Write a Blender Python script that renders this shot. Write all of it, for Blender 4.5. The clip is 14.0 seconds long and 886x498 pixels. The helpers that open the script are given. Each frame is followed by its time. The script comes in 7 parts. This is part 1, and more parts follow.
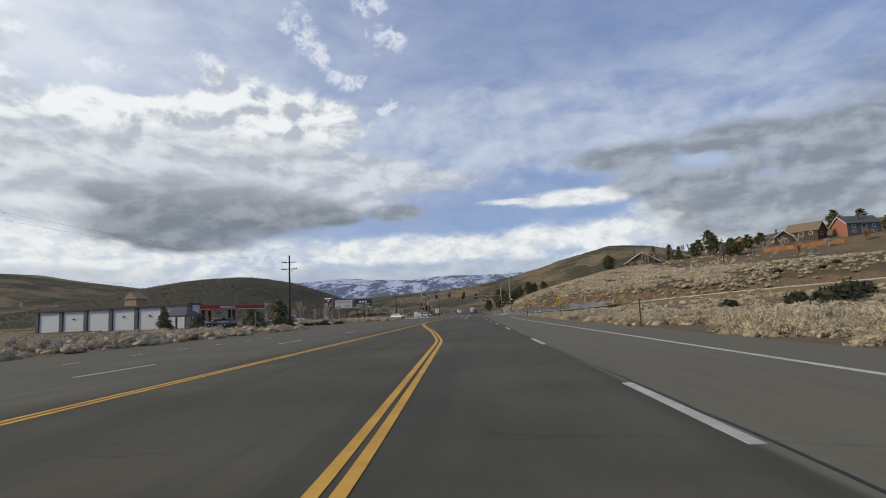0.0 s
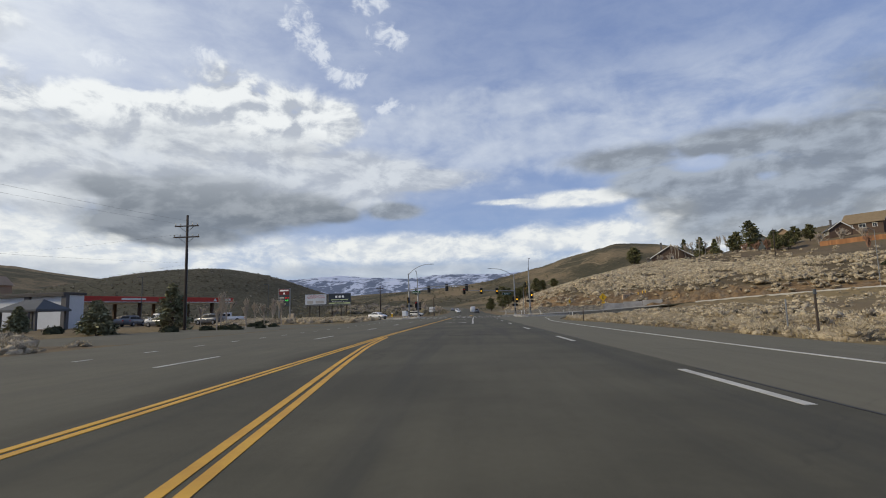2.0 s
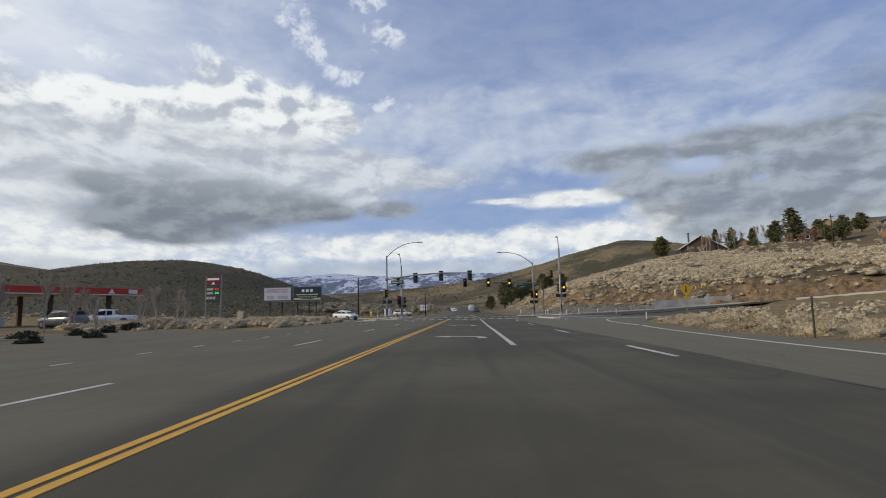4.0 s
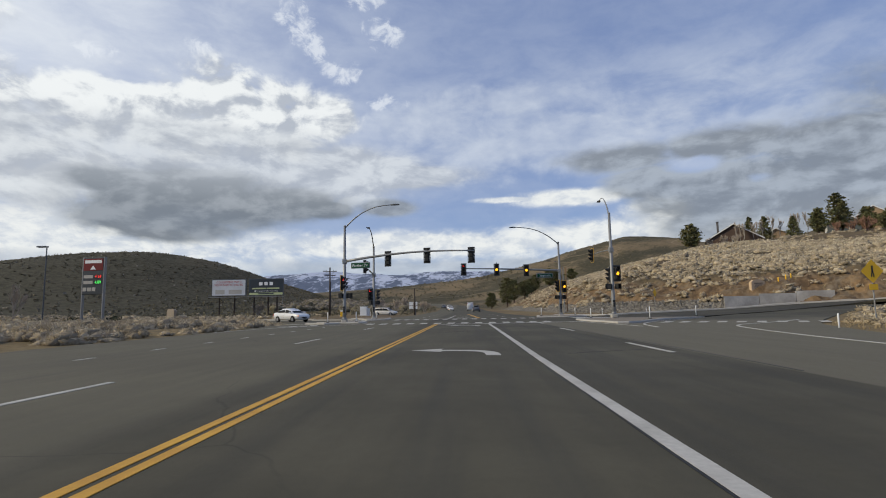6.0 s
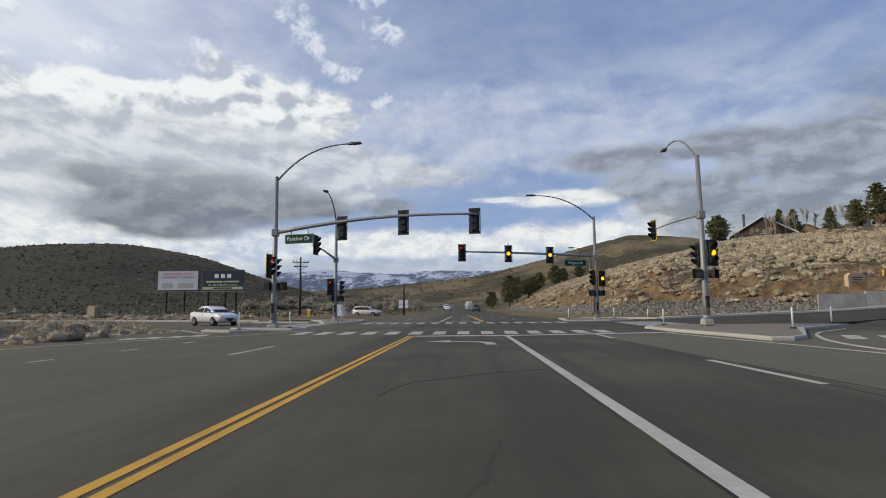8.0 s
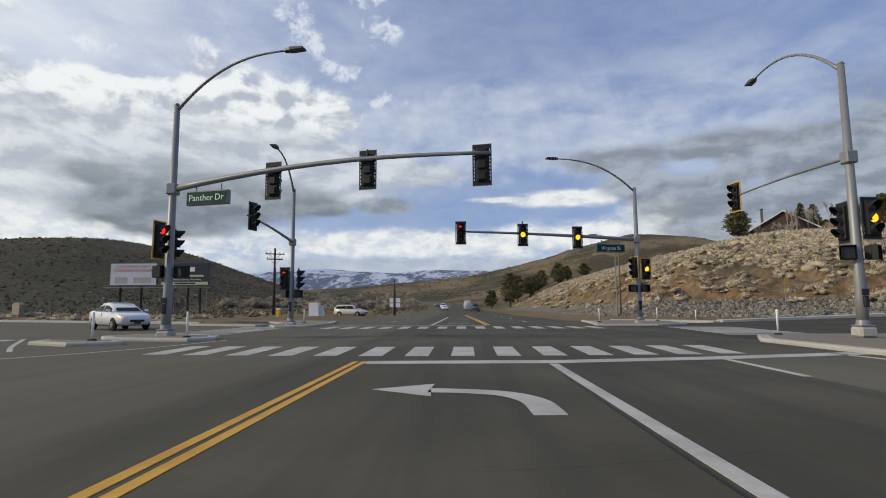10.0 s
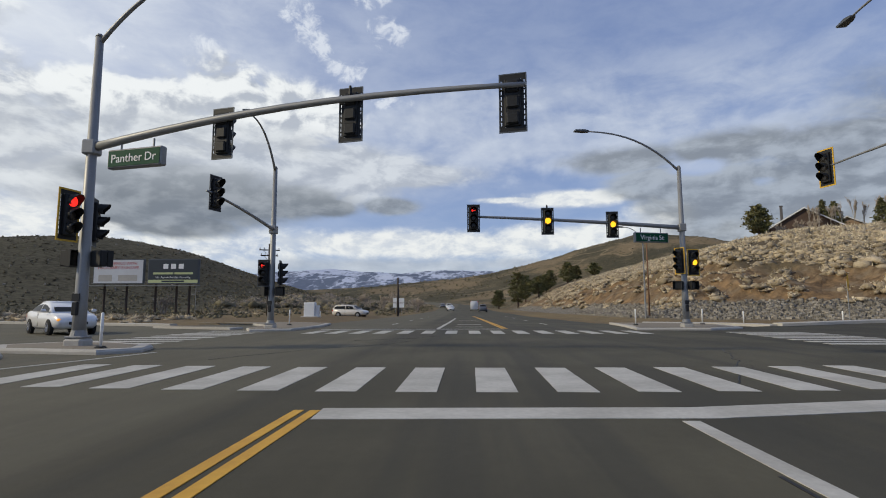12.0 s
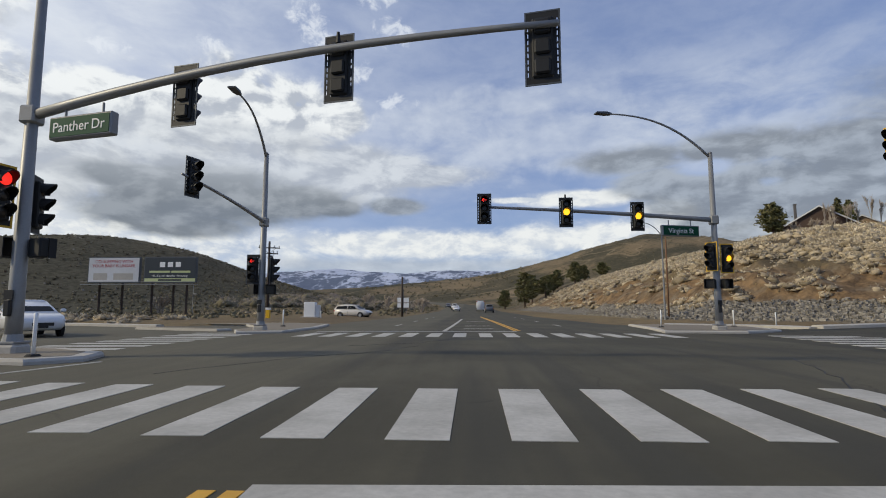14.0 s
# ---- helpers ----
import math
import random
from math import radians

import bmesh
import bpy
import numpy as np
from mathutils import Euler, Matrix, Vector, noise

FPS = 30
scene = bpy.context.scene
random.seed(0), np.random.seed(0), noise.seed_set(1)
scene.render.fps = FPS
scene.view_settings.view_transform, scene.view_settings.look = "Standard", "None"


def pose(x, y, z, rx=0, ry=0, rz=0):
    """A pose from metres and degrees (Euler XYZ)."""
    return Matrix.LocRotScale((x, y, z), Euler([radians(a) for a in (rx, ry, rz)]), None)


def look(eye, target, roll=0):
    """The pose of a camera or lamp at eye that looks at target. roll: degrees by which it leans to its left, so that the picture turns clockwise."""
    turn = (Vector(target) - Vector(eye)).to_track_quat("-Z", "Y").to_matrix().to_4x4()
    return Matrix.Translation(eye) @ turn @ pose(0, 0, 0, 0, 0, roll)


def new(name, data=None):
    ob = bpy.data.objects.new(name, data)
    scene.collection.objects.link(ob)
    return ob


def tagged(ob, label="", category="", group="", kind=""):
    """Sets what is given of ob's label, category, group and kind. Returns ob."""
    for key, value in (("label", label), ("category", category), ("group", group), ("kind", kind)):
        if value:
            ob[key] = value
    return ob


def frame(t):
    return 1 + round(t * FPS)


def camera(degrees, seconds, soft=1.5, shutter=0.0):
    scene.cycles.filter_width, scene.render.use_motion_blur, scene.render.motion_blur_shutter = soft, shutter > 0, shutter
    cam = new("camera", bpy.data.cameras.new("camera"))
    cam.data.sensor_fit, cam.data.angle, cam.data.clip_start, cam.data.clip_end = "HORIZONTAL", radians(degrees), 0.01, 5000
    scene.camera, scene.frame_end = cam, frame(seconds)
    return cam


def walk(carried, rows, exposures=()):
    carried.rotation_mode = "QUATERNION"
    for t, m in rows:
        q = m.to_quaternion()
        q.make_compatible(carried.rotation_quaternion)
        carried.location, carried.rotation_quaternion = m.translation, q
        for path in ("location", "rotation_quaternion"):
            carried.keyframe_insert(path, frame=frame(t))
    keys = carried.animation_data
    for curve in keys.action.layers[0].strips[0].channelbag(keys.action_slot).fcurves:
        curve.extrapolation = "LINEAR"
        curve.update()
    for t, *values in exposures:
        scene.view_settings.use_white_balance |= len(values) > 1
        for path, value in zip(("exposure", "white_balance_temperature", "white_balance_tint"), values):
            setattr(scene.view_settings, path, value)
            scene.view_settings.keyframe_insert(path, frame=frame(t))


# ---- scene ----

# the camera and its drive up to the crossing
cam = camera(78.80, 14.0, soft=1.0)
PATH = [
    (0, look((3.661, -137.434, 1.042), (-1.628, -38.271, 12.819), -2.42)),
    (0.5, look((3.276, -128.148, 1.041), (-1.973, -28.978, 12.784), -2.22)),
    (1, look((2.868, -118.952, 1.041), (-2.244, -19.770, 12.733), -1.96)),
    (1.5, look((2.433, -109.921, 1.040), (-2.562, -10.727, 12.687), -1.74)),
    (2, look((1.980, -101.175, 1.038), (-2.913, -1.974, 12.663), -1.56)),
    (2.5, look((1.521, -92.958, 1.036), (-3.057, 6.265, 12.601), -1.40)),
    (3, look((1.075, -85.229, 1.034), (-3.223, 14.016, 12.522), -1.28)),
    (5.3, look((0.572, -53.893, 1.039), (-3.213, 45.400, 12.284), -1.05)),
    (5.5, look((0.558, -51.581, 1.040), (-3.167, 47.720, 12.239), -1.03)),
    (6, look((0.537, -46.135, 1.041), (-3.093, 53.179, 12.155), -0.95)),
    (6.5, look((0.529, -41.175, 1.042), (-3.110, 58.139, 12.160), -0.76)),
    (7, look((0.519, -36.669, 1.044), (-3.052, 62.649, 12.147), -0.67)),
    (7.5, look((0.515, -32.677, 1.047), (-2.932, 66.652, 12.084), -0.58)),
    (8, look((0.557, -29.134, 1.049), (-2.850, 70.200, 12.054), -0.48)),
    (8.2, look((0.562, -27.858, 1.049), (-2.856, 71.476, 12.055), -0.44)),
    (10.5, look((0.490, -16.866, 1.032), (-2.556, 82.490, 11.941), -0.19)),
    (11, look((0.413, -15.554, 1.032), (-2.938, 83.791, 11.955), -0.14)),
    (11.5, look((0.300, -14.527, 1.033), (-3.432, 84.802, 11.978), -0.14)),
    (12, look((0.193, -13.538, 1.033), (-3.872, 85.771, 12.041), -0.09)),
    (12.5, look((0.128, -12.667, 1.033), (-4.215, 86.627, 12.064), -0.04)),
    (13, look((0.069, -11.951, 1.034), (-4.543, 87.329, 12.097), -0.06)),
    (13.5, look((0.033, -11.412, 1.036), (-4.811, 87.855, 12.111), -0.04)),
    (14, look((0.000, -11.083, 1.039), (-5.025, 88.181, 12.064), 0.03)),
]
walk(cam, PATH, exposures=[(0.0, 0.05, 6500, 8.0), (14.0, 0.05, 6500, 8.0)])

SUN_AZ, SUN_EL = -104.0, 30.0  # degrees from straight ahead (negative: to the left) and above the horizon


# ---------------------------------------------------------------- world
class Nodes:
    """Short hand for node trees."""

    def __init__(self, tree):
        self.tree = tree
        self.tree.nodes.clear()

    def put(self, kind, **inputs):
        n = self.tree.nodes.new(kind)
        for key, v in inputs.items():
            self.link(n.inputs[key], v)
        return n

    def link(self, socket, v):
        if isinstance(v, bpy.types.NodeSocket):
            self.tree.links.new(v, socket)
        else:
            socket.default_value = v

    def math(self, op, a, b=0.0, c=None, clamp=False):
        n = self.tree.nodes.new("ShaderNodeMath")
        n.operation, n.use_clamp = op, clamp
        self.link(n.inputs[0], a)
        self.link(n.inputs[1], b)
        if c is not None:
            self.link(n.inputs[2], c)
        return n.outputs[0]

    def mix(self, fac, a, b):
        n = self.tree.nodes.new("ShaderNodeMix")
        n.data_type = "RGBA"
        self.link(n.inputs[0], fac)
        self.link(n.inputs[6], a)
        self.link(n.inputs[7], b)
        return n.outputs[2]

    def step(self, v, lo, hi, a=0.0, b=1.0):
        n = self.tree.nodes.new("ShaderNodeMapRange")
        n.interpolation_type = "SMOOTHSTEP"
        for k, w in enumerate((v, lo, hi, a, b)):
            self.link(n.inputs[k], w)
        return n.outputs[0]

    def noise(self, vector, scale, detail=5.0, rough=0.55, warp=0.0):
        n = self.tree.nodes.new("ShaderNodeTexNoise")
        self.link(n.inputs["Vector"], vector)
        n.inputs["Scale"].default_value = scale
        n.inputs["Detail"].default_value = detail
        n.inputs["Roughness"].default_value = rough
        n.inputs["Distortion"].default_value = warp
        return n.outputs["Fac"]


world = bpy.data.worlds.new("sky")
scene.world = world
world.use_nodes = True
N = Nodes(world.node_tree)
way = N.put("ShaderNodeTexCoord").outputs["Generated"]
parts_of_way = N.put("ShaderNodeSeparateXYZ", Vector=way)
wx, wy, wz = parts_of_way.outputs
azimuth = N.math("MULTIPLY", N.math("ARCTAN2", wx, wy), 57.2958)
height = N.math("MULTIPLY", N.math("ARCSINE", wz), 57.2958)
high = N.math("MAXIMUM", wz, 0.0)
lift = N.math("ADD", high, 0.13)
deck = N.put("ShaderNodeCombineXYZ", X=N.math("DIVIDE", wx, lift), Y=N.math("DIVIDE", wy, lift), Z=0.3).outputs[0]
angular = N.put("ShaderNodeCombineXYZ", X=N.math("MULTIPLY", azimuth, 0.055), Y=N.math("MULTIPLY", height, 0.13), Z=0.0).outputs[0]

sky = N.tree.nodes.new("ShaderNodeTexSky")
sky.sky_type, sky.sun_disc = "NISHITA", False
sky.sun_elevation, sky.sun_rotation = radians(SUN_EL), radians(SUN_AZ)
sky.altitude, sky.air_density, sky.dust_density, sky.ozone_density = 1400.0, 1.0, 0.6, 2.0


def mass(clouds, noise_in, ragged, lo=0.42, hi=0.62):
    """How dense a group of clouds is: soft ellipses (azimuth, height, half width, half height), frayed by noise."""
    total = None
    for a, e, sa, se in clouds:
        p = N.math("POWER", N.math("DIVIDE", N.math("SUBTRACT", azimuth, a), sa), 2.0)
        q = N.math("POWER", N.math("DIVIDE", N.math("SUBTRACT", height, e), se), 2.0)
        g = N.math("EXPONENT", N.math("MULTIPLY", N.math("ADD", p, q), -0.7))
        total = g if total is None else N.math("MAXIMUM", total, g)
    weight = N.math("MULTIPLY", total, 2.2, clamp=True)
    frayed = N.math("ADD", total, N.math("MULTIPLY", N.math("MULTIPLY", N.math("SUBTRACT", noise_in, 0.5), ragged), weight))
    return N.step(frayed, lo, hi)


def spot(a, e, sa, se):
    """A soft ellipse in the sky: azimuth, height, half width, half height."""
    p = N.math("POWER", N.math("DIVIDE", N.math("SUBTRACT", azimuth, a), sa), 2.0)
    q = N.math("POWER", N.math("DIVIDE", N.math("SUBTRACT", height, e), se), 2.0)
    return N.math("EXPONENT", N.math("MULTIPLY", N.math("ADD", p, q), -0.7))


def dome(ka, kh, z, da=0.0, dh=0.0):
    """Coordinates on the sky, stretched, and shifted by degrees."""
    return N.put("ShaderNodeCombineXYZ", X=N.math("MULTIPLY", N.math("ADD", azimuth, da), ka), Y=N.math("MULTIPLY", N.math("ADD", height, dh), kh), Z=z).outputs[0]


def relief(ka, kh, z, scale, detail, rough, gain, da=-0.9, dh=0.8):
    """Cloud noise, and how far its lumps face the sun."""
    here = N.noise(dome(ka, kh, z), scale, detail, rough, 0.25)
    there = N.noise(dome(ka, kh, z, da, dh), scale, detail, rough, 0.25)
    lit = N.math("ADD", 0.5, N.math("MULTIPLY", N.math("SUBTRACT", here, there), gain), clamp=True)
    return here, lit


fine, fine_lit = relief(0.07, 0.13, 0.0, 3.2, 9.0, 0.6, 3.2)
lumps, lumps_lit = relief(0.06, 0.12, 5.0, 2.6, 8.0, 0.58, 2.4)
puffs, puffs_lit = relief(0.075, 0.12, 2.0, 2.5, 8.0, 0.56, 3.0, -0.9, 0.8)
broad = N.noise(deck, 0.75, 7.0, 0.6, 0.5)
streak = N.noise(dome(0.055, 0.12, 7.0), 2.6, 8.0, 0.6, 0.3)
shreds = N.noise(dome(0.1, 0.12, 3.0), 5.5, 8.0, 0.66, 0.5)
billow = N.noise(angular, 4.5, 7.0, 0.6, 0.2)

colour = N.mix(0.55, sky.outputs[0], (2.3, 3.0, 5.6, 1.0))
# thin streaked veil of high cloud, thickest half way up and towards the sun
thick = N.math("MAXIMUM", N.math("MULTIPLY", spot(-2.0, 18.5, 20.0, 4.6), 0.46), N.math("MULTIPLY", spot(-44.0, 25.0, 24.0, 9.0), 0.72))
thick = N.math("MAXIMUM", thick, N.math("MULTIPLY", spot(22.0, 19.0, 20.0, 4.4), 0.55))
thick = N.math("ADD", thick, 0.18)
veil = N.math("MULTIPLY", N.step(N.math("ADD", N.math("MULTIPLY", streak, 0.55), N.math("MULTIPLY", broad, 0.45)), 0.36, 0.62, 0.25, 1.15), thick, clamp=True)
colour = N.mix(veil, colour, N.mix(billow, (4.2, 4.7, 6.0, 1), (6.6, 6.9, 7.6, 1)))
# bright haze round the hidden sun
du = N.math("DIVIDE", N.math("SUBTRACT", azimuth, SUN_AZ + 36.0), 40.0)
dv = N.math("DIVIDE", N.math("SUBTRACT", height, SUN_EL - 8), 20.0)
near_sun = N.math("EXPONENT", N.math("MULTIPLY", N.math("ADD", N.math("POWER", du, 2.0), N.math("POWER", dv, 2.0)), -1.0))
colour = N.mix(N.math("MULTIPLY", near_sun, 0.8), colour, (8.6, 8.6, 8.8, 1))
# pale clouds low over the horizon, with a greyer foot
low = mass([(-5.0, 6.7, 15.0, 1.35), (-60, 6, 40, 2.4), (-41, 7.2, 8, 2.4), (70, 6, 60, 2.6), (13.0, 7.3, 9.5, 1.5), (11.5, 11.3, 5.5, 0.75), (5.0, 11.4, 3.0, 0.3), (20.0, 8.5, 3.0, 2.2)], fine, 1.15, 0.16, 0.72)
colour = N.mix(N.math("MULTIPLY", low, 0.92), colour, N.mix(N.step(fine_lit, 0.1, 0.85), (6.4, 6.6, 7.0, 1), (8.9, 8.7, 8.3, 1)))
foot = mass([(-7.0, 4.4, 17.0, 1.0), (6.0, 4.6, 9.0, 0.8), (-45, 4.5, 20, 1.2)], lumps, 1.0, 0.3, 0.95)
colour = N.mix(N.math("MULTIPLY", foot, 0.75), colour, N.mix(lumps_lit, (3.6, 3.9, 4.5, 1), (6.2, 6.4, 6.8, 1)))
# white heaps with lit tops
heaps = mass([(-36.5, 18.6, 7.0, 3.0), (-30.0, 18.4, 6.5, 3.2), (-25.0, 20.0, 5.0, 3.4), (-19.5, 19.4, 5.0, 3.2), (-15.0, 19.6, 3.6, 2.0), (-44.0, 14.5, 8.0, 5.0), (-58, 17, 14, 9), (-20, 44, 9, 4)], puffs, 2.3, 0.22, 0.66)
wisps = mass([(-18.3, 29.4, 1.6, 1.3), (-17.0, 27.9, 1.5, 1.4), (-15.6, 26.2, 1.2, 1.1), (-12.8, 24.3, 1.9, 1.0), (-8.6, 28.0, 2.0, 1.3), (-10.4, 31.0, 1.8, 0.9), (-8.0, 21.5, 2.0, 0.7), (-35.9, 23.1, 1.6, 0.7), (-27.1, 25.1, 1.4, 0.7)], shreds, 3.4, 0.36, 1.15)
colour = N.mix(N.math("MULTIPLY", wisps, 0.7), colour, (8.0, 8.1, 8.5, 1))
colour = N.mix(N.math("MULTIPLY", heaps, 0.92), colour, N.mix(N.step(puffs_lit, 0.18, 0.72), (4.7, 4.9, 5.4, 1), (9.0, 8.9, 8.7, 1)))
# the grey shelf below them, then the dark flat undersides
shelf = mass([(-28.0, 15.2, 14.0, 2.2), (-14.0, 14.6, 8.0, 1.9), (-36.0, 13.0, 8.0, 3.0), (-6.0, 14.0, 6.0, 1.0), (-24.0, 13.0, 13.0, 2.2)], lumps, 1.3, 0.06, 0.5)
colour = N.mix(N.math("MULTIPLY", shelf, 0.85), colour, N.mix(N.step(lumps_lit, 0.2, 0.8), (4.5, 4.7, 5.2, 1), (7.0, 7.1, 7.3, 1)))
under = mass([(-27.0, 10.9, 8.5, 2.5), (-19.5, 10.9, 6.0, 1.5), (-32.0, 9.8, 4.5, 2.2), (-29.0, 8.2, 5.0, 1.2), (-14.6, 10.5, 2.4, 0.9), (-33.0, 12.0, 5.0, 1.2)], lumps, 1.15, 0.14, 0.62)
colour = N.mix(N.math("MULTIPLY", under, 0.93), colour, N.mix(N.math("ADD", N.math("MULTIPLY", N.step(lumps_lit, 0.3, 0.9), 0.4), N.step(height, 9.5, 14.5, 0.0, 0.6)), (1.85, 2.05, 2.35, 1), (4.6, 4.8, 5.2, 1)))
# soft pale bank in the middle
bank = mass([(10, 17, 15, 3.2), (30, 17, 10, 2.0), (4, 21.5, 8, 1.6), (-4, 19.5, 6, 2.0)], puffs, 2.2, 0.25, 0.95)
colour = N.mix(N.math("MULTIPLY", bank, 0.4), colour, N.mix(puffs_lit, (4.8, 5.2, 6.2, 1), (7.4, 7.6, 8.0, 1)))
# grey clouds over the hill, with bright gaps
grey = mass([(29, 10.0, 9.5, 3.4), (39, 11.0, 9.0, 4.2), (19.8, 12.3, 4.2, 1.5), (16.5, 14.7, 5.0, 1.2), (26.5, 14.8, 5.0, 1.4), (36, 14.2, 7.0, 1.6), (24.5, 7.8, 4.5, 1.8), (-7.7, 10.8, 2.6, 0.75), (50, 13, 14, 6), (33.0, 8.0, 12.0, 2.4)], lumps, 1.15, 0.14, 0.6)
gaps = N.math("MAXIMUM", spot(23.6, 13.5, 2.6, 0.8), N.math("MULTIPLY", spot(28.8, 11.6, 1.6, 0.6), 0.6))
grey = N.math("MULTIPLY", grey, N.math("SUBTRACT", 1.0, N.step(N.math("ADD", gaps, N.math("MULTIPLY", N.math("SUBTRACT", fine, 0.5), 0.9)), 0.35, 0.85)))
colour = N.mix(N.math("MULTIPLY", gaps, 0.3), colour, (7.8, 7.9, 8.2, 1))
colour = N.mix(N.math("MULTIPLY", grey, 0.9), colour, N.mix(N.step(lumps_lit, 0.2, 0.85), (2.3, 2.5, 2.85, 1), (4.0, 4.3, 4.8, 1)))
# below the horizon: the land's own tone
colour = N.mix(N.step(wz, -0.03, 0.0), (1.2, 1.1, 1.0, 1), colour)
air = N.mix(1.0, colour, (0.97, 1.0, 1.03, 1))
air.node.blend_type = "MULTIPLY"
backdrop_light = N.put("ShaderNodeBackground", Color=air, Strength=0.1)
N.put("ShaderNodeOutputWorld", Surface=backdrop_light.outputs[0])

sun = new("sun", bpy.data.lights.new("sun", "SUN"))
sun.data.energy, sun.data.angle, sun.data.color = 2.5, radians(4), (1.0, 0.85, 0.59)
sun_way = Vector((math.sin(radians(SUN_AZ)) * math.cos(radians(SUN_EL)), math.cos(radians(SUN_AZ)) * math.cos(radians(SUN_EL)), math.sin(radians(SUN_EL))))
sun.matrix_world = look(sun_way * 300, (0, 0, 0))


# ---------------------------------------------------------------- materials
def material(name, colour, rough=0.8, metal=0.0, vary=0.15, grain=20.0, stain=0.6, bump=0.15, emit=None, power=0.0, second=None, spec=0.4, island=0.0, per_object=0.0, height=0.01):
    """A surface with fine grain, broad stains and relief; second: a colour that patches turn to."""
    m = bpy.data.materials.new(name)
    m.use_nodes = True
    n = Nodes(m.node_tree)
    place = n.put("ShaderNodeNewGeometry")
    where = place.outputs["Position"]
    fine_in = n.noise(where, grain, 6.0, 0.6)
    broad_in = n.noise(where, stain, 4.0, 0.55)
    other = second or tuple(c * 0.6 for c in colour)
    base = n.mix(n.step(broad_in, 0.38, 0.66), (*colour, 1), (*[c * (1 - vary) + o * vary for c, o in zip(colour, other)], 1) if not second else (*other, 1))
    shade = n.math("ADD", 1.0 - vary * 0.9, n.math("MULTIPLY", fine_in, vary * 1.8))
    if island:
        shade = n.math("MULTIPLY", shade, n.math("ADD", 1.0 - island, n.math("MULTIPLY", place.outputs["Random Per Island"], 2 * island)))
    if per_object:
        info = n.put("ShaderNodeObjectInfo")
        shade = n.math("MULTIPLY", shade, n.math("ADD", 1.0 - per_object, n.math("MULTIPLY", info.outputs["Random"], 2 * per_object)))
    tint = n.put("ShaderNodeVectorMath")
    tint.operation = "SCALE"
    n.link(tint.inputs[0], base)
    n.link(tint.inputs["Scale"], shade)
    b = n.put("ShaderNodeBsdfPrincipled", Metallic=metal)
    n.link(b.inputs["Base Color"], tint.outputs[0])
    n.link(b.inputs["Roughness"], n.math("ADD", rough - 0.06, n.math("MULTIPLY", fine_in, 0.12), clamp=True))
    b.inputs["Specular IOR Level"].default_value = spec
    if bump:
        r = n.put("ShaderNodeBump", Strength=bump, Distance=height, Height=fine_in)
        n.link(b.inputs["Normal"], r.outputs[0])
    if emit:
        b.inputs["Emission Color"].default_value = (*emit, 1)
        b.inputs["Emission Strength"].default_value = power
    n.put("ShaderNodeOutputMaterial", Surface=b.outputs[0])
    return m


def glass_dark(name, colour=(0.02, 0.025, 0.03)):
    return material(name, colour, rough=0.12, vary=0.05, bump=0.0, spec=0.18)


PAINT_WHITE = material("worn white road paint", (0.48, 0.47, 0.43), 0.75, vary=0.3, grain=14, stain=1.1, second=(0.38, 0.37, 0.335), bump=0.2)
PAINT_YELLOW = material("worn yellow road paint", (0.6, 0.34, 0.045), 0.75, vary=0.18, grain=14, stain=1.4, second=(0.5, 0.27, 0.04), bump=0.2)
CONCRETE = material("pale concrete", (0.44, 0.42, 0.38), 0.85, vary=0.22, grain=9, stain=0.8, bump=0.3)
WALL_CONCRETE = material("stained concrete", (0.52, 0.49, 0.44), 0.9, vary=0.25, grain=5, stain=0.35, second=(0.36, 0.335, 0.3), bump=0.3)
GALVANISED = material("galvanised steel", (0.27, 0.275, 0.275), 0.5, 0.35, vary=0.15, grain=22, stain=2.0, bump=0.05)
DARK_STEEL = material("weathered grey steel", (0.09, 0.1, 0.11), 0.5, 0.4, vary=0.15, grain=20, bump=0.05)
SIGNAL_BLACK = material("matt black signal housing", (0.012, 0.013, 0.014), 0.6, vary=0.3, grain=30, bump=0.05)
BORDER_YELLOW = material("yellow reflective border", (0.6, 0.36, 0.03), 0.5, vary=0.1)
LENS_DARK = material("unlit signal lens", (0.02, 0.018, 0.016), 0.25, vary=0.2, bump=0)
LENS_AMBER = material("lit amber lens", (0.8, 0.4, 0.02), 0.3, emit=(1.0, 0.46, 0.02), power=1.7, bump=0, vary=0.0)
LENS_RED = material("lit red lens", (0.6, 0.02, 0.02), 0.3, emit=(1.0, 0.03, 0.02), power=1.1, bump=0, vary=0.0)
SIGN_GREEN = material("green sign sheeting", (0.008, 0.07, 0.035), 0.6, vary=0.08, bump=0, spec=0.15)
SIGN_WHITE = material("white sign sheeting", (0.82, 0.83, 0.82), 0.45, vary=0.05, bump=0)
SIGN_YELLOW = material("yellow sign sheeting", (0.8, 0.47, 0.02), 0.45, vary=0.05, bump=0)
SIGN_BLACK = material("black sign print", (0.02, 0.02, 0.02), 0.5, vary=0.1, bump=0)
WOOD_POLE = material("dark creosoted pole", (0.065, 0.05, 0.04), 0.9, vary=0.3, grain=8, stain=1.0, bump=0.4)
WOOD_BROWN = material("brown wood", (0.16, 0.09, 0.05), 0.85, vary=0.3, grain=8, stain=1.2, bump=0.3, per_object=0.2)
WIRE = material("black cable", (0.02, 0.02, 0.02), 0.6, vary=0.1, bump=0)
RUBBER = material("black tyre rubber", (0.018, 0.018, 0.018), 0.85, vary=0.2, bump=0.1)
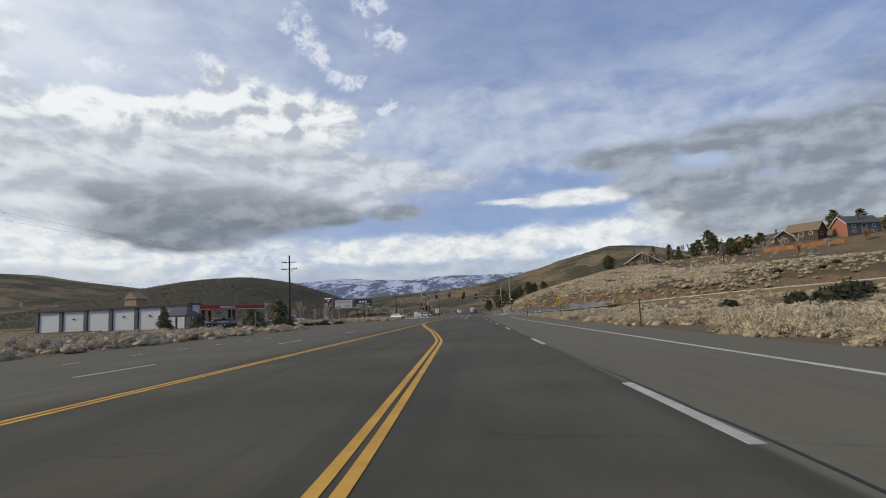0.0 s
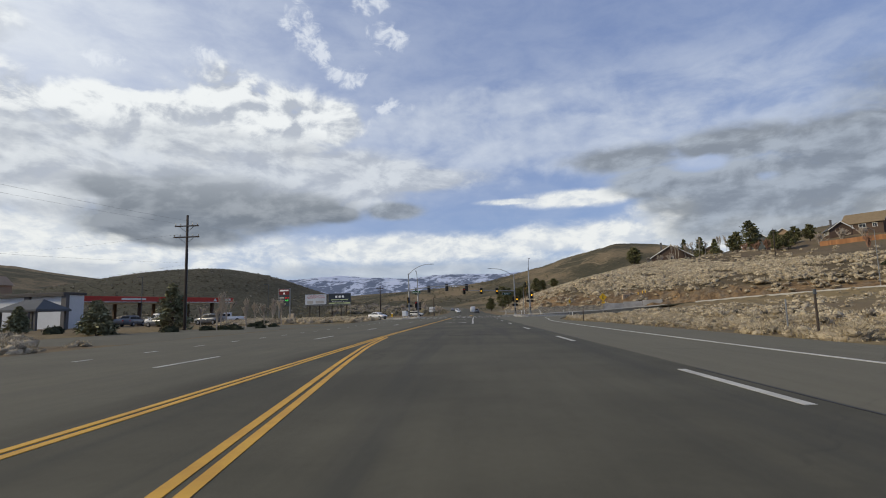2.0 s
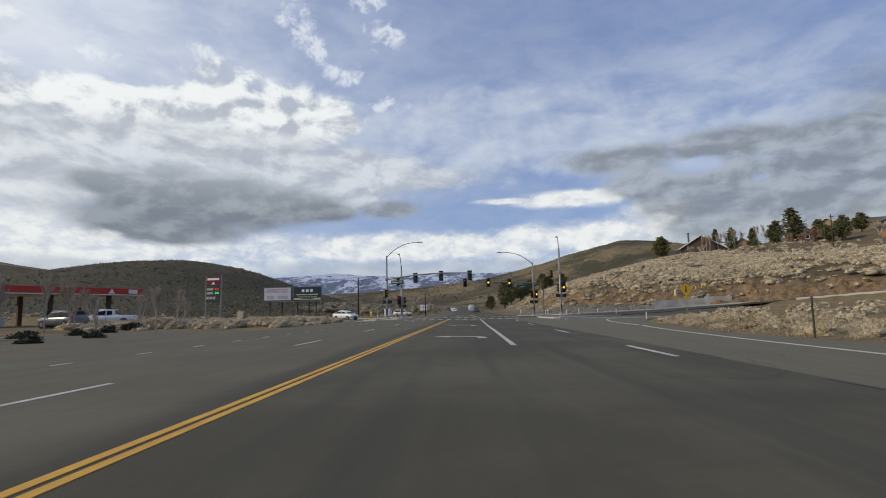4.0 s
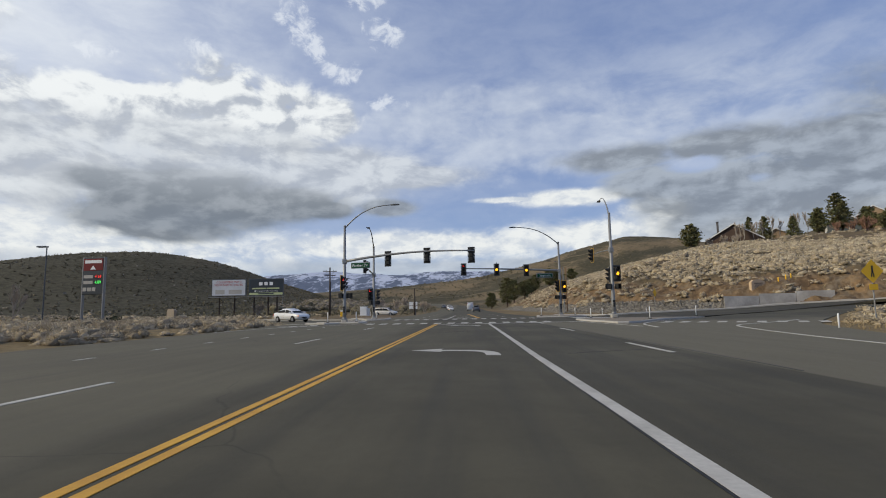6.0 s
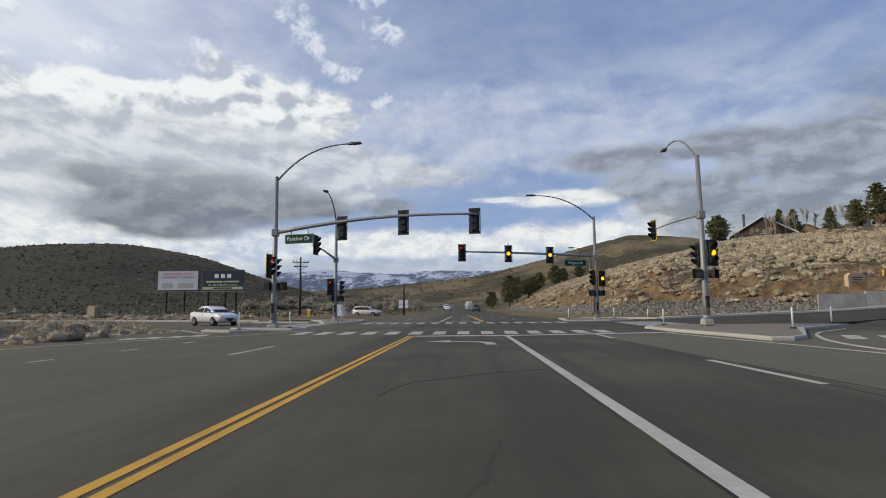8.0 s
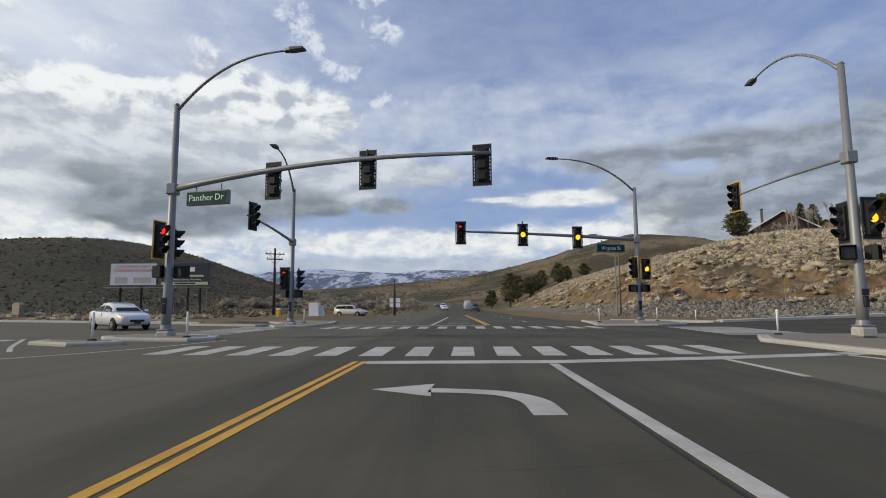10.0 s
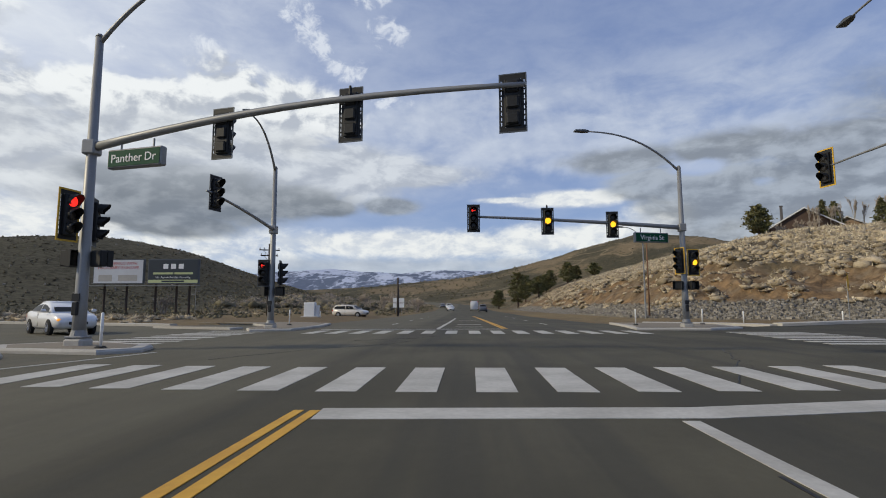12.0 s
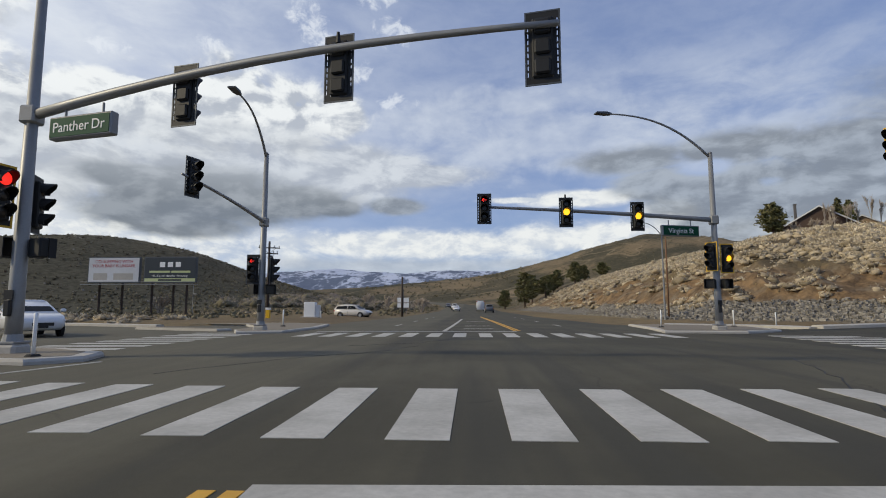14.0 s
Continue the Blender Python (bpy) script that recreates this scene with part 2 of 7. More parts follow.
CHROME = material("wheel alloy", (0.4, 0.4, 0.41), 0.35, 0.8, vary=0.1, bump=0)
CAR_GLASS = material("car window glass", (0.018, 0.02, 0.023), 0.3, vary=0.05, bump=0.0, spec=0.06)
LAMP_AMBER = material("amber lamp lens", (0.8, 0.25, 0.03), 0.3, vary=0.05, bump=0, emit=(1.0, 0.42, 0.05), power=0.6)
LAMP_RED = material("red lamp lens", (0.45, 0.02, 0.02), 0.3, vary=0.05, bump=0)
LAMP_CLEAR = material("clear lamp lens", (0.6, 0.6, 0.62), 0.2, vary=0.05, bump=0)


def car_paint(name, colour):
    m = material(name, colour, 0.32, 0.0, vary=0.05, grain=40, stain=1.0, bump=0.0, spec=0.5)
    for n in m.node_tree.nodes:
        if n.type == "BSDF_PRINCIPLED":
            n.inputs["Coat Weight"].default_value = 0.6
            n.inputs["Coat Roughness"].default_value = 0.08
    return m


def asphalt(name, tone, warm=1.0):
    """Asphalt with stones in it, tyre tracks along the lanes, patches and tar-filled cracks."""
    m = bpy.data.materials.new(name)
    m.use_nodes = True
    n = Nodes(m.node_tree)
    where = n.put("ShaderNodeNewGeometry").outputs["Position"]
    axes = n.put("ShaderNodeSeparateXYZ", Vector=where)
    long = n.put("ShaderNodeCombineXYZ", X=n.math("MULTIPLY", axes.outputs[0], 1.1), Y=n.math("MULTIPLY", axes.outputs[1], 0.05), Z=0.0).outputs[0]
    stones = n.noise(where, 90.0, 3.0, 0.7)
    patch = n.noise(where, 0.22, 5.0, 0.6)
    tracks = n.noise(long, 1.0, 4.0, 0.55)
    tone_a = n.mix(n.step(patch, 0.35, 0.68), (tone * 0.82, tone * 0.755, tone * 0.515, 1), (tone * 1.28, tone * 1.17, tone * 0.8 * warm, 1))
    tone_b = n.mix(n.math("MULTIPLY", n.step(tracks, 0.46, 0.66), 0.6), tone_a, (tone * 0.62, tone * 0.6, tone * 0.48, 1))
    cell = n.put("ShaderNodeTexVoronoi")
    cell.feature = "DISTANCE_TO_EDGE"
    bent = n.put("ShaderNodeVectorMath")
    bent.operation = "ADD"
    wob = n.put("ShaderNodeTexNoise", Vector=where)
    wob.inputs["Scale"].default_value = 0.6
    wob.inputs["Detail"].default_value = 4.0
    scaled = n.put("ShaderNodeVectorMath")
    scaled.operation = "SCALE"
    n.link(scaled.inputs[0], wob.outputs["Color"])
    scaled.inputs["Scale"].default_value = 1.2
    n.link(bent.inputs[0], where)
    n.link(bent.inputs[1], scaled.outputs[0])
    n.link(cell.inputs["Vector"], bent.outputs[0])
    cell.inputs["Scale"].default_value = 0.09
    crack = n.math("MULTIPLY", n.step(cell.outputs["Distance"], 0.0022, 0.0008), n.step(n.noise(where, 0.13, 2.0), 0.5, 0.58))
    lane = n.math("MULTIPLY", n.step(n.math("ADD", axes.outputs[0], n.math("MULTIPLY", tracks, 0.25)), 5.67 + 0.1, 5.67 + 0.22), n.step(axes.outputs[1], -3.41, -10.23))
    oncoming = n.step(axes.outputs[0], -2.22, -3.07)
    tone_b = n.mix(n.math("ADD", n.math("MULTIPLY", lane, 0.8), n.math("MULTIPLY", oncoming, 0.42)), tone_b, (tone * 2.0, tone * 1.84, tone * 1.3, 1))
    tone_c = n.mix(n.math("MULTIPLY", crack, 0.3), tone_b, (0.012, 0.012, 0.012, 1))
    worn = n.noise(n.put("ShaderNodeCombineXYZ", X=n.math("MULTIPLY", axes.outputs[0], 2.6), Y=n.math("MULTIPLY", axes.outputs[1], 0.16), Z=3.0).outputs[0], 1.0, 7.0, 0.68)
    coarse = n.noise(where, 9.0, 5.0, 0.75)
    shade = n.math("ADD", 0.3, n.math("ADD", n.math("MULTIPLY", stones, 0.6), n.math("ADD", n.math("MULTIPLY", worn, 0.5), n.math("MULTIPLY", coarse, 0.3))))
    tint = n.put("ShaderNodeVectorMath")
    tint.operation = "SCALE"
    n.link(tint.inputs[0], tone_c)
    n.link(tint.inputs["Scale"], shade)
    relief = n.put("ShaderNodeBump", Strength=0.35, Distance=0.006, Height=stones)
    b = n.put("ShaderNodeBsdfPrincipled", Roughness=0.88)
    b.inputs["Specular IOR Level"].default_value = 0.3
    n.link(b.inputs["Base Color"], tint.outputs[0])
    n.link(b.inputs["Normal"], relief.outputs[0])
    n.put("ShaderNodeOutputMaterial", Surface=b.outputs[0])
    return m


ASPHALT = asphalt("grey road asphalt", 0.073)
ASPHALT_DARK = asphalt("newer dark asphalt", 0.056)


def land(name):
    """Dry high-desert ground: tan dirt, straw grass and grey sage in patches, browner and darker on the hills."""
    m = bpy.data.materials.new(name)
    m.use_nodes = True
    n = Nodes(m.node_tree)
    geo = n.put("ShaderNodeNewGeometry")
    where = geo.outputs["Position"]
    z = n.put("ShaderNodeSeparateXYZ", Vector=where)
    fine_in = n.noise(where, 4.0, 8.0, 0.7)
    clump = n.noise(where, 0.33, 6.0, 0.65)
    broad_in = n.noise(where, 0.022, 5.0, 0.6)
    dots = n.noise(where, 0.75, 3.0, 0.6)
    dirt = n.mix(clump, (0.125, 0.092, 0.057, 1), (0.19, 0.145, 0.094, 1))
    straw = n.mix(fine_in, (0.16, 0.122, 0.064, 1), (0.28, 0.215, 0.115, 1))
    sage = n.mix(fine_in, (0.07, 0.061, 0.039, 1), (0.165, 0.142, 0.095, 1))
    base = n.mix(n.step(broad_in, 0.38, 0.62), dirt, straw)
    base = n.mix(n.math("MULTIPLY", n.step(dots, 0.5, 0.64), 0.75), base, sage)
    # the slope to the right: a gravel foot, a raw soil cut with streaks, brown soil darkened as shade between the sage
    # above
    ux, uy = n.math("DIVIDE", z.outputs[0], 0.85), n.math("DIVIDE", z.outputs[1], 0.85)
    d_hill = n.math("MINIMUM", n.math("SUBTRACT", ux, 17.0), n.math("ADD", n.math("MULTIPLY", n.math("SUBTRACT", ux, 36.0), 0.588), n.math("MULTIPLY", n.math("SUBTRACT", uy, 22.0), 0.809)))
    d_soft = n.math("ADD", d_hill, n.math("MULTIPLY", n.math("SUBTRACT", n.noise(where, 0.12, 4.0, 0.6), 0.5), 14.0))
    near_hill = n.step(z.outputs[1], 190.0, 150.0)
    # brown soil with the shadows between the bushes mixed into its tone
    shaded_soil = n.mix(fine_in, (0.05, 0.04, 0.026, 1), (0.14, 0.11, 0.07, 1))
    base = n.mix(n.math("MULTIPLY", n.math("MULTIPLY", n.step(d_soft, 10.0, 15.0), near_hill), n.step(d_hill, 110.0, 80.0, 0.1, 0.85)), base, shaded_soil)
    run = n.put("ShaderNodeMapping", Vector=where)
    run.inputs["Scale"].default_value = (0.9, 0.9, 0.16)
    streaks = n.noise(run.outputs[0], 1.3, 7.0, 0.7)
    raw = n.mix(n.step(streaks, 0.36, 0.64), (0.115, 0.078, 0.046, 1), n.mix(n.step(clump, 0.4, 0.62), (0.27, 0.175, 0.09, 1), (0.205, 0.165, 0.115, 1)))
    base = n.mix(n.math("MULTIPLY", n.math("MULTIPLY", n.step(d_hill, 3.6, 5.0), n.step(d_soft, 14.0, 10.5)), near_hill), base, raw)
    gravel = n.mix(n.step(n.noise(where, 6.0, 3.0, 0.7), 0.4, 0.6), (0.075, 0.07, 0.06, 1), (0.25, 0.235, 0.205, 1))
    base = n.mix(n.math("MULTIPLY", n.math("MULTIPLY", n.step(d_hill, -0.5, 0.6), n.step(d_hill, 5.0, 4.0)), n.math("MULTIPLY", near_hill, 0.9)), base, gravel)
    # the hill to the left is coloured darker than the slopes to the right
    side = n.step(n.math("ADD", z.outputs[0], n.math("MULTIPLY", broad_in, 40.0)), -11.93, -34.1)
    past = n.math("ADD", z.outputs[1], n.math("MULTIPLY", z.outputs[0], 0.28))
    raised = n.math("MAXIMUM", n.step(z.outputs[2], 0.8, 2.6), n.step(past, 20.46, 23.02))
    dark = n.math("MULTIPLY", n.math("MULTIPLY", side, raised), 0.93)
    base = n.mix(dark, base, n.mix(n.step(dots, 0.36, 0.64), (0.035, 0.035, 0.025, 1), (0.085, 0.081, 0.057, 1)))
    beyond = n.math("MULTIPLY", n.step(n.math("ADD", z.outputs[1], n.math("MULTIPLY", broad_in, 60.0)), 161.97, 255.74), 0.85)
    base = n.mix(beyond, base, n.mix(n.step(n.math("ADD", n.math("MULTIPLY", clump, 0.5), n.math("MULTIPLY", broad_in, 0.5)), 0.4, 0.56), (0.05, 0.05, 0.033, 1), n.mix(n.step(broad_in, 0.42, 0.62), (0.085, 0.079, 0.052, 1), (0.19, 0.147, 0.092, 1))))
    # bare trails that wander over the far hills
    trail = n.math("ABSOLUTE", n.math("SUBTRACT", n.noise(where, 0.009, 2.0, 0.5, 0.6), 0.5))
    base = n.mix(n.math("MULTIPLY", n.math("MULTIPLY", n.step(trail, 0.007, 0.002), beyond), 0.6), base, (0.3, 0.235, 0.15, 1))
    shade = n.math("ADD", 0.68, n.math("MULTIPLY", fine_in, 0.64))
    tint = n.put("ShaderNodeVectorMath")
    tint.operation = "SCALE"
    n.link(tint.inputs[0], base)
    n.link(tint.inputs["Scale"], shade)
    relief = n.put("ShaderNodeBump", Strength=0.6, Distance=0.12, Height=fine_in)
    b = n.put("ShaderNodeBsdfPrincipled", Roughness=0.95)
    b.inputs["Specular IOR Level"].default_value = 0.1
    n.link(b.inputs["Base Color"], tint.outputs[0])
    n.link(b.inputs["Normal"], relief.outputs[0])
    n.put("ShaderNodeOutputMaterial", Surface=b.outputs[0])
    return m


LAND = land("dry sagebrush land")


def snow_rock(name):
    """Far mountain flanks: forest and rock with snow lying in the hollows, tinted with the blue haze of distance."""
    m = bpy.data.materials.new(name)
    m.use_nodes = True
    n = Nodes(m.node_tree)
    where = n.put("ShaderNodeNewGeometry").outputs["Position"]
    z = n.put("ShaderNodeSeparateXYZ", Vector=where).outputs[2]
    stretch = n.put("ShaderNodeMapping", Vector=where)
    stretch.inputs["Scale"].default_value = (1.5, 0.45, 3.2)
    a = n.noise(stretch.outputs[0], 0.0055, 10.0, 0.66, 0.5)
    f = n.noise(stretch.outputs[0], 0.02, 6.0, 0.7)
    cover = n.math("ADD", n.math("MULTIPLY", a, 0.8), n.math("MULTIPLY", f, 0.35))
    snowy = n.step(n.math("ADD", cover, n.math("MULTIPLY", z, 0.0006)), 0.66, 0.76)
    # rock and snow colours carry the blue-grey of distant haze
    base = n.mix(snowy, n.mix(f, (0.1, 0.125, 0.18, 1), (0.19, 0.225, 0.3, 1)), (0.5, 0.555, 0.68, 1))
    b = n.put("ShaderNodeBsdfPrincipled", Roughness=0.95)
    b.inputs["Specular IOR Level"].default_value = 0.0
    n.link(b.inputs["Base Color"], base)
    n.put("ShaderNodeOutputMaterial", Surface=b.outputs[0])
    return m


SNOW_ROCK = snow_rock("snow-streaked mountain")


# ---------------------------------------------------------------- mesh helpers
class Shape:
    """Gathers vertices and faces of one mesh."""

    def __init__(self):
        self.v, self.f = [], []

    def add(self, verts, faces, m=None):
        k = len(self.v)
        self.v += [tuple(m @ Vector(p)) for p in verts] if m else [tuple(p) for p in verts]
        self.f += [tuple(i + k for i in f) for f in faces]
        return self

    def box(self, centre, size, m=None, bevel=0.0):
        """A box with chamfered edges."""
        cx, cy, cz = centre
        hx, hy, hz_ = (s / 2 for s in size)
        b = min(bevel, 0.49 * min(size))
        if b <= 0:
            verts = [(cx + sx * hx, cy + sy * hy, cz + sz * hz_) for sz in (-1, 1) for sy in (-1, 1) for sx in (-1, 1)]
            return self.add(verts, [(0, 2, 3, 1), (4, 5, 7, 6), (0, 1, 5, 4), (2, 6, 7, 3), (0, 4, 6, 2), (1, 3, 7, 5)], m)
        corner, verts, faces = {}, [], []
        for sx in (-1, 1):
            for sy in (-1, 1):
                for sz in (-1, 1):
                    corner[sx, sy, sz] = len(verts)
                    verts.append((cx + sx * hx, cy + sy * (hy - b), cz + sz * (hz_ - b)))
                    verts.append((cx + sx * (hx - b), cy + sy * hy, cz + sz * (hz_ - b)))
                    verts.append((cx + sx * (hx - b), cy + sy * (hy - b), cz + sz * hz_))
        c = corner
        for s in (-1, 1):
            faces.append([c[s, -1, -1], c[s, 1, -1], c[s, 1, 1], c[s, -1, 1]][::s])
            faces.append([c[-1, s, -1] + 1, c[-1, s, 1] + 1, c[1, s, 1] + 1, c[1, s, -1] + 1][::s])
            faces.append([c[-1, -1, s] + 2, c[1, -1, s] + 2, c[1, 1, s] + 2, c[-1, 1, s] + 2][::s])
            for r in (-1, 1):
                k = s * r
                faces.append([c[s, r, -1], c[s, r, -1] + 1, c[s, r, 1] + 1, c[s, r, 1]][::k])
                faces.append([c[s, -1, r], c[s, 1, r], c[s, 1, r] + 2, c[s, -1, r] + 2][::-k])
                faces.append([c[-1, s, r] + 1, c[1, s, r] + 1, c[1, s, r] + 2, c[-1, s, r] + 2][::k])
                for q in (-1, 1):
                    i = c[s, r, q]
                    faces.append([i, i + 1, i + 2][:: s * r * q])
        return self.add(verts, faces, m)

    def tube(self, path, radii, sides=10, caps=True, m=None):
        """A round tube along points, with a radius at each."""
        pts = [Vector(p) for p in path]
        if not hasattr(radii, "__len__"):
            radii = [radii] * len(pts)
        rings, faces = [], []
        side = None
        for k, p in enumerate(pts):
            d = (pts[min(k + 1, len(pts) - 1)] - pts[max(k - 1, 0)]).normalized()
            if side is None:
                side = d.orthogonal().normalized()
            side = (side - d * side.dot(d)).normalized()
            other = d.cross(side)
            rings += [p + radii[k] * (math.cos(a) * side + math.sin(a) * other) for a in (2 * math.pi * i / sides for i in range(sides))]
        for k in range(len(pts) - 1):
            for i in range(sides):
                j = (i + 1) % sides
                faces.append((k * sides + i, k * sides + j, (k + 1) * sides + j, (k + 1) * sides + i))
        if caps:
            faces.append(tuple(range(sides))[::-1])
            faces.append(tuple((len(pts) - 1) * sides + i for i in range(sides)))
        return self.add(rings, faces, m)

    def slab(self, outline, z0, z1, m=None, inset=0.0):
        """A flat plate over a polygon (counter-clockwise), from z0 to z1, its top edge drawn in by inset."""
        n = len(outline)
        cx, cy = sum(p[0] for p in outline) / n, sum(p[1] for p in outline) / n
        verts = [(x, y, z0) for x, y in outline]
        rings = [verts]
        if inset:
            rings.append([(x, y, z1 - inset) for x, y in outline])
            top = []
            for x, y in outline:
                r = max(math.hypot(x - cx, y - cy), 1e-6)
                top.append((x - (x - cx) / r * inset, y - (y - cy) / r * inset, z1))
            rings.append(top)
        else:
            rings.append([(x, y, z1) for x, y in outline])
        flat = [p for ring in rings for p in ring]
        faces = [(k * n + i, k * n + (i + 1) % n, (k + 1) * n + (i + 1) % n, (k + 1) * n + i) for k in range(len(rings) - 1) for i in range(n)]
        faces.append(tuple((len(rings) - 1) * n + i for i in range(n)))
        faces.append(tuple(range(n))[::-1])
        return self.add(flat, faces, m)

    def ball(self, centre, radii, rings=6, sides=10, m=None):
        verts, faces = [], []
        for r in range(rings + 1):
            a = math.pi * r / rings
            for s in range(sides):
                b = 2 * math.pi * s / sides
                verts.append((centre[0] + radii[0] * math.sin(a) * math.cos(b), centre[1] + radii[1] * math.sin(a) * math.sin(b), centre[2] + radii[2] * math.cos(a)))
        for r in range(rings):
            for s in range(sides):
                q = (s + 1) % sides
                faces.append((r * sides + s, (r + 1) * sides + s, (r + 1) * sides + q, r * sides + q))
        return self.add(verts, faces, m)

    def mesh(self, name, mat, smooth=False):
        me = bpy.data.meshes.new(name)
        me.from_pydata(self.v, [], self.f)
        me.materials.append(mat)
        me.validate()
        if smooth:
            me.polygons.foreach_set("use_smooth", [True] * len(me.polygons))
        me.update()
        return me


def part(name, shape, mat, parent=None, label="", smooth=False, at=None):
    """Links a shape as one mesh object, under a thing where a parent is given."""
    data = shape if isinstance(shape, bpy.types.Mesh) else shape.mesh(name, mat, smooth)
    ob = new(name, data)
    if parent:
        ob.parent = parent
    if at is not None:
        ob.matrix_basis = at
    if label:
        ob["label"] = label
    return ob


def thing(name, m, label, category, group="", kind=""):
    ob = new(name)
    ob.empty_display_size = 0.3
    ob.matrix_world = m
    return tagged(ob, label, category, group, kind)


def arrays(name, verts, faces, mat, smooth=False):
    """A mesh from numpy arrays: verts (n, 3), faces (m, 3) or (m, 4)."""
    me = bpy.data.meshes.new(name)
    k = faces.shape[1]
    me.vertices.add(len(verts))
    me.vertices.foreach_set("co", np.ascontiguousarray(verts, np.float32).ravel())
    me.loops.add(faces.size)
    me.loops.foreach_set("vertex_index", np.ascontiguousarray(faces, np.int32).ravel())
    me.polygons.add(len(faces))
    me.polygons.foreach_set("loop_start", np.arange(0, faces.size, k, dtype=np.int32))
    me.materials.append(mat)
    me.update(calc_edges=True)
    me.polygons.foreach_set("use_smooth", [smooth] * len(me.polygons))
    return me


# ---------------------------------------------------------------- roads in plan
def dense(points, step):
    """Rows of a polyline (x, y, z, left, right), smoothed and cut into steps."""
    p = np.array(points, float)
    s = np.r_[0, np.cumsum(np.hypot(*np.diff(p[:, :2], axis=0).T))]
    at = np.arange(0, s[-1], step)
    out = np.stack([np.interp(at, s, p[:, k]) for k in range(p.shape[1])], 1)
    for _ in range(max(1, int(6 / step))):
        out[1:-1] = (out[:-2] + 2 * out[1:-1] + out[2:]) / 4
    return out


MAIN = dense([(-1.53, -480, 0, 11.42, 12.96), (-1.53, -59.67, 0, 11.42, 12.96), (-1.53, -42.62, 0, 11.42, 11.42), (-1.53, 11.93, 0, 11.42, 11.42), (-1.53, 22.16, 0, 8.01, 10.74), (-1.28, 59.67, 0, 7.33, 9.8), (-0.85, 127.87, 0.4, 6.99, 8.52),
              (-1.7, 170.49, 1.3, 6.82, 8.1), (-5.97, 213.11, 2.6, 6.82, 7.67), (-17.05, 255.74, 4.0, 6.82, 7.67), (-38.36, 294.1, 5.2, 6.82, 7.67), (-72.46, 328.2, 6.2, 6.82, 7.67),
              (-119.34, 353.77, 7.2, 6.82, 7.67), (-187.54, 375.08, 8.0, 6.82, 7.67), (-272.79, 387.87, 9.0, 6.82, 7.67)], 1.5)
RIGHT = dense([(7.67, 5.11, 0, 7.67, 6.82), (17.05, 7.67, 0.0, 9.38, 6.82), (30.69, 11.08, 0.5, 5.97, 5.11), (40.07, 11.08, 1.2, 5.54, 5.11), (51.15, 1.7, 2.0, 5.11, 5.11), (63.08, -13.64, 2.9, 5.11, 5.11),
               (85.25, -37.51, 4.2, 5.11, 5.11), (119.34, -69.9, 6.2, 5.11, 5.11), (170.49, -110.82, 9.0, 5.11, 5.11)], 1.5)
LEFT = dense([(-6.82, 5.97, 0, 6.82, 6.82), (-11.93, 7.67, 0, 9.38, 7.67), (-21.31, 12.79, 0, 8.52, 6.82), (-42.62, 21.31, 0, 6.82, 6.82), (-85.25, 34.1, 0, 5.97, 5.97), (-153.44, 52.85, 0, 5.97, 5.97), (-281.31, 85.25, 0, 5.97, 5.97)], 1.5)
CHANNEL = dense([(6.82, -56.26, 0, 1.7, 3.41), (8.1, -40.92, 0, 3.41, 3.41), (11.08, -27.28, 0, 4.26, 3.41), (15.34, -16.2, 0, 5.11, 3.58), (21.31, -6.82, 0, 5.11, 3.84), (28.98, 1.7, 0.2, 4.26, 3.41), (37.51, 6.82, 0.9, 3.41, 2.56)], 1.5)


YARD = dense([(-20.63, -73.31, -0.25, 7.33, 7.33), (-20.63, -66.49, -0.1, 7.33, 7.33), (-20.63, -28.98, -0.1, 7.33, 7.33)], 1.5)


def ribbon(rows):
    """The left and right edge points of a road, and its surface heights."""
    d = np.gradient(rows[:, :2], axis=0)
    d /= np.linalg.norm(d, axis=1)[:, None]
    left = np.stack([-d[:, 1], d[:, 0]], 1)
    return rows[:, :2] + left * rows[:, 3:4], rows[:, :2] - left * rows[:, 4:5]


def road_mesh(name, rows, drop, mat, across=8):
    a, b = ribbon(rows)
    grid = np.array([[(*(a[i] + (b[i] - a[i]) * k / across), rows[i, 2] - drop) for k in range(across + 1)] for i in range(len(rows))])
    n, w = grid.shape[:2]
    skirt = grid[:, [0, -1]].copy()
    skirt[:, :, 2] -= 0.25
    verts = np.concatenate([grid.reshape(-1, 3), skirt.reshape(-1, 3)])
    base = n * w
    faces = []
    for i in range(n - 1):
        for k in range(w - 1):
            faces.append((i * w + k, i * w + k + 1, (i + 1) * w + k + 1, (i + 1) * w + k))
        faces.append((base + 2 * i, i * w, (i + 1) * w, base + 2 * i + 2))
        faces.append((i * w + w - 1, base + 2 * i + 1, base + 2 * i + 3, (i + 1) * w + w - 1))
    return arrays(name, verts, np.array(faces), mat)


road = tagged(new("road", road_mesh("road", MAIN, 0.0, ASPHALT, 14)), "wide grey asphalt highway with worn wheel tracks and cracks", "road", kind="structure")
road_east = tagged(new("road_east", road_mesh("road_east", RIGHT, 0.006, ASPHALT_DARK)), "dark asphalt side street climbing the hillside", "road", kind="structure")
road_west = tagged(new("road_west", road_mesh("road_west", LEFT, 0.006, ASPHALT)), "grey asphalt side street past the filling station", "road", kind="structure")
road_slip = tagged(new("road_slip", road_mesh("road_slip", CHANNEL, 0.012, ASPHALT)), "asphalt right-turn slip lane", "road", kind="structure")
tagged(new("road_apron", road_mesh("road_apron", YARD, 0.0, ASPHALT)), "worn grey asphalt apron in front of the filling station", "road", kind="structure")

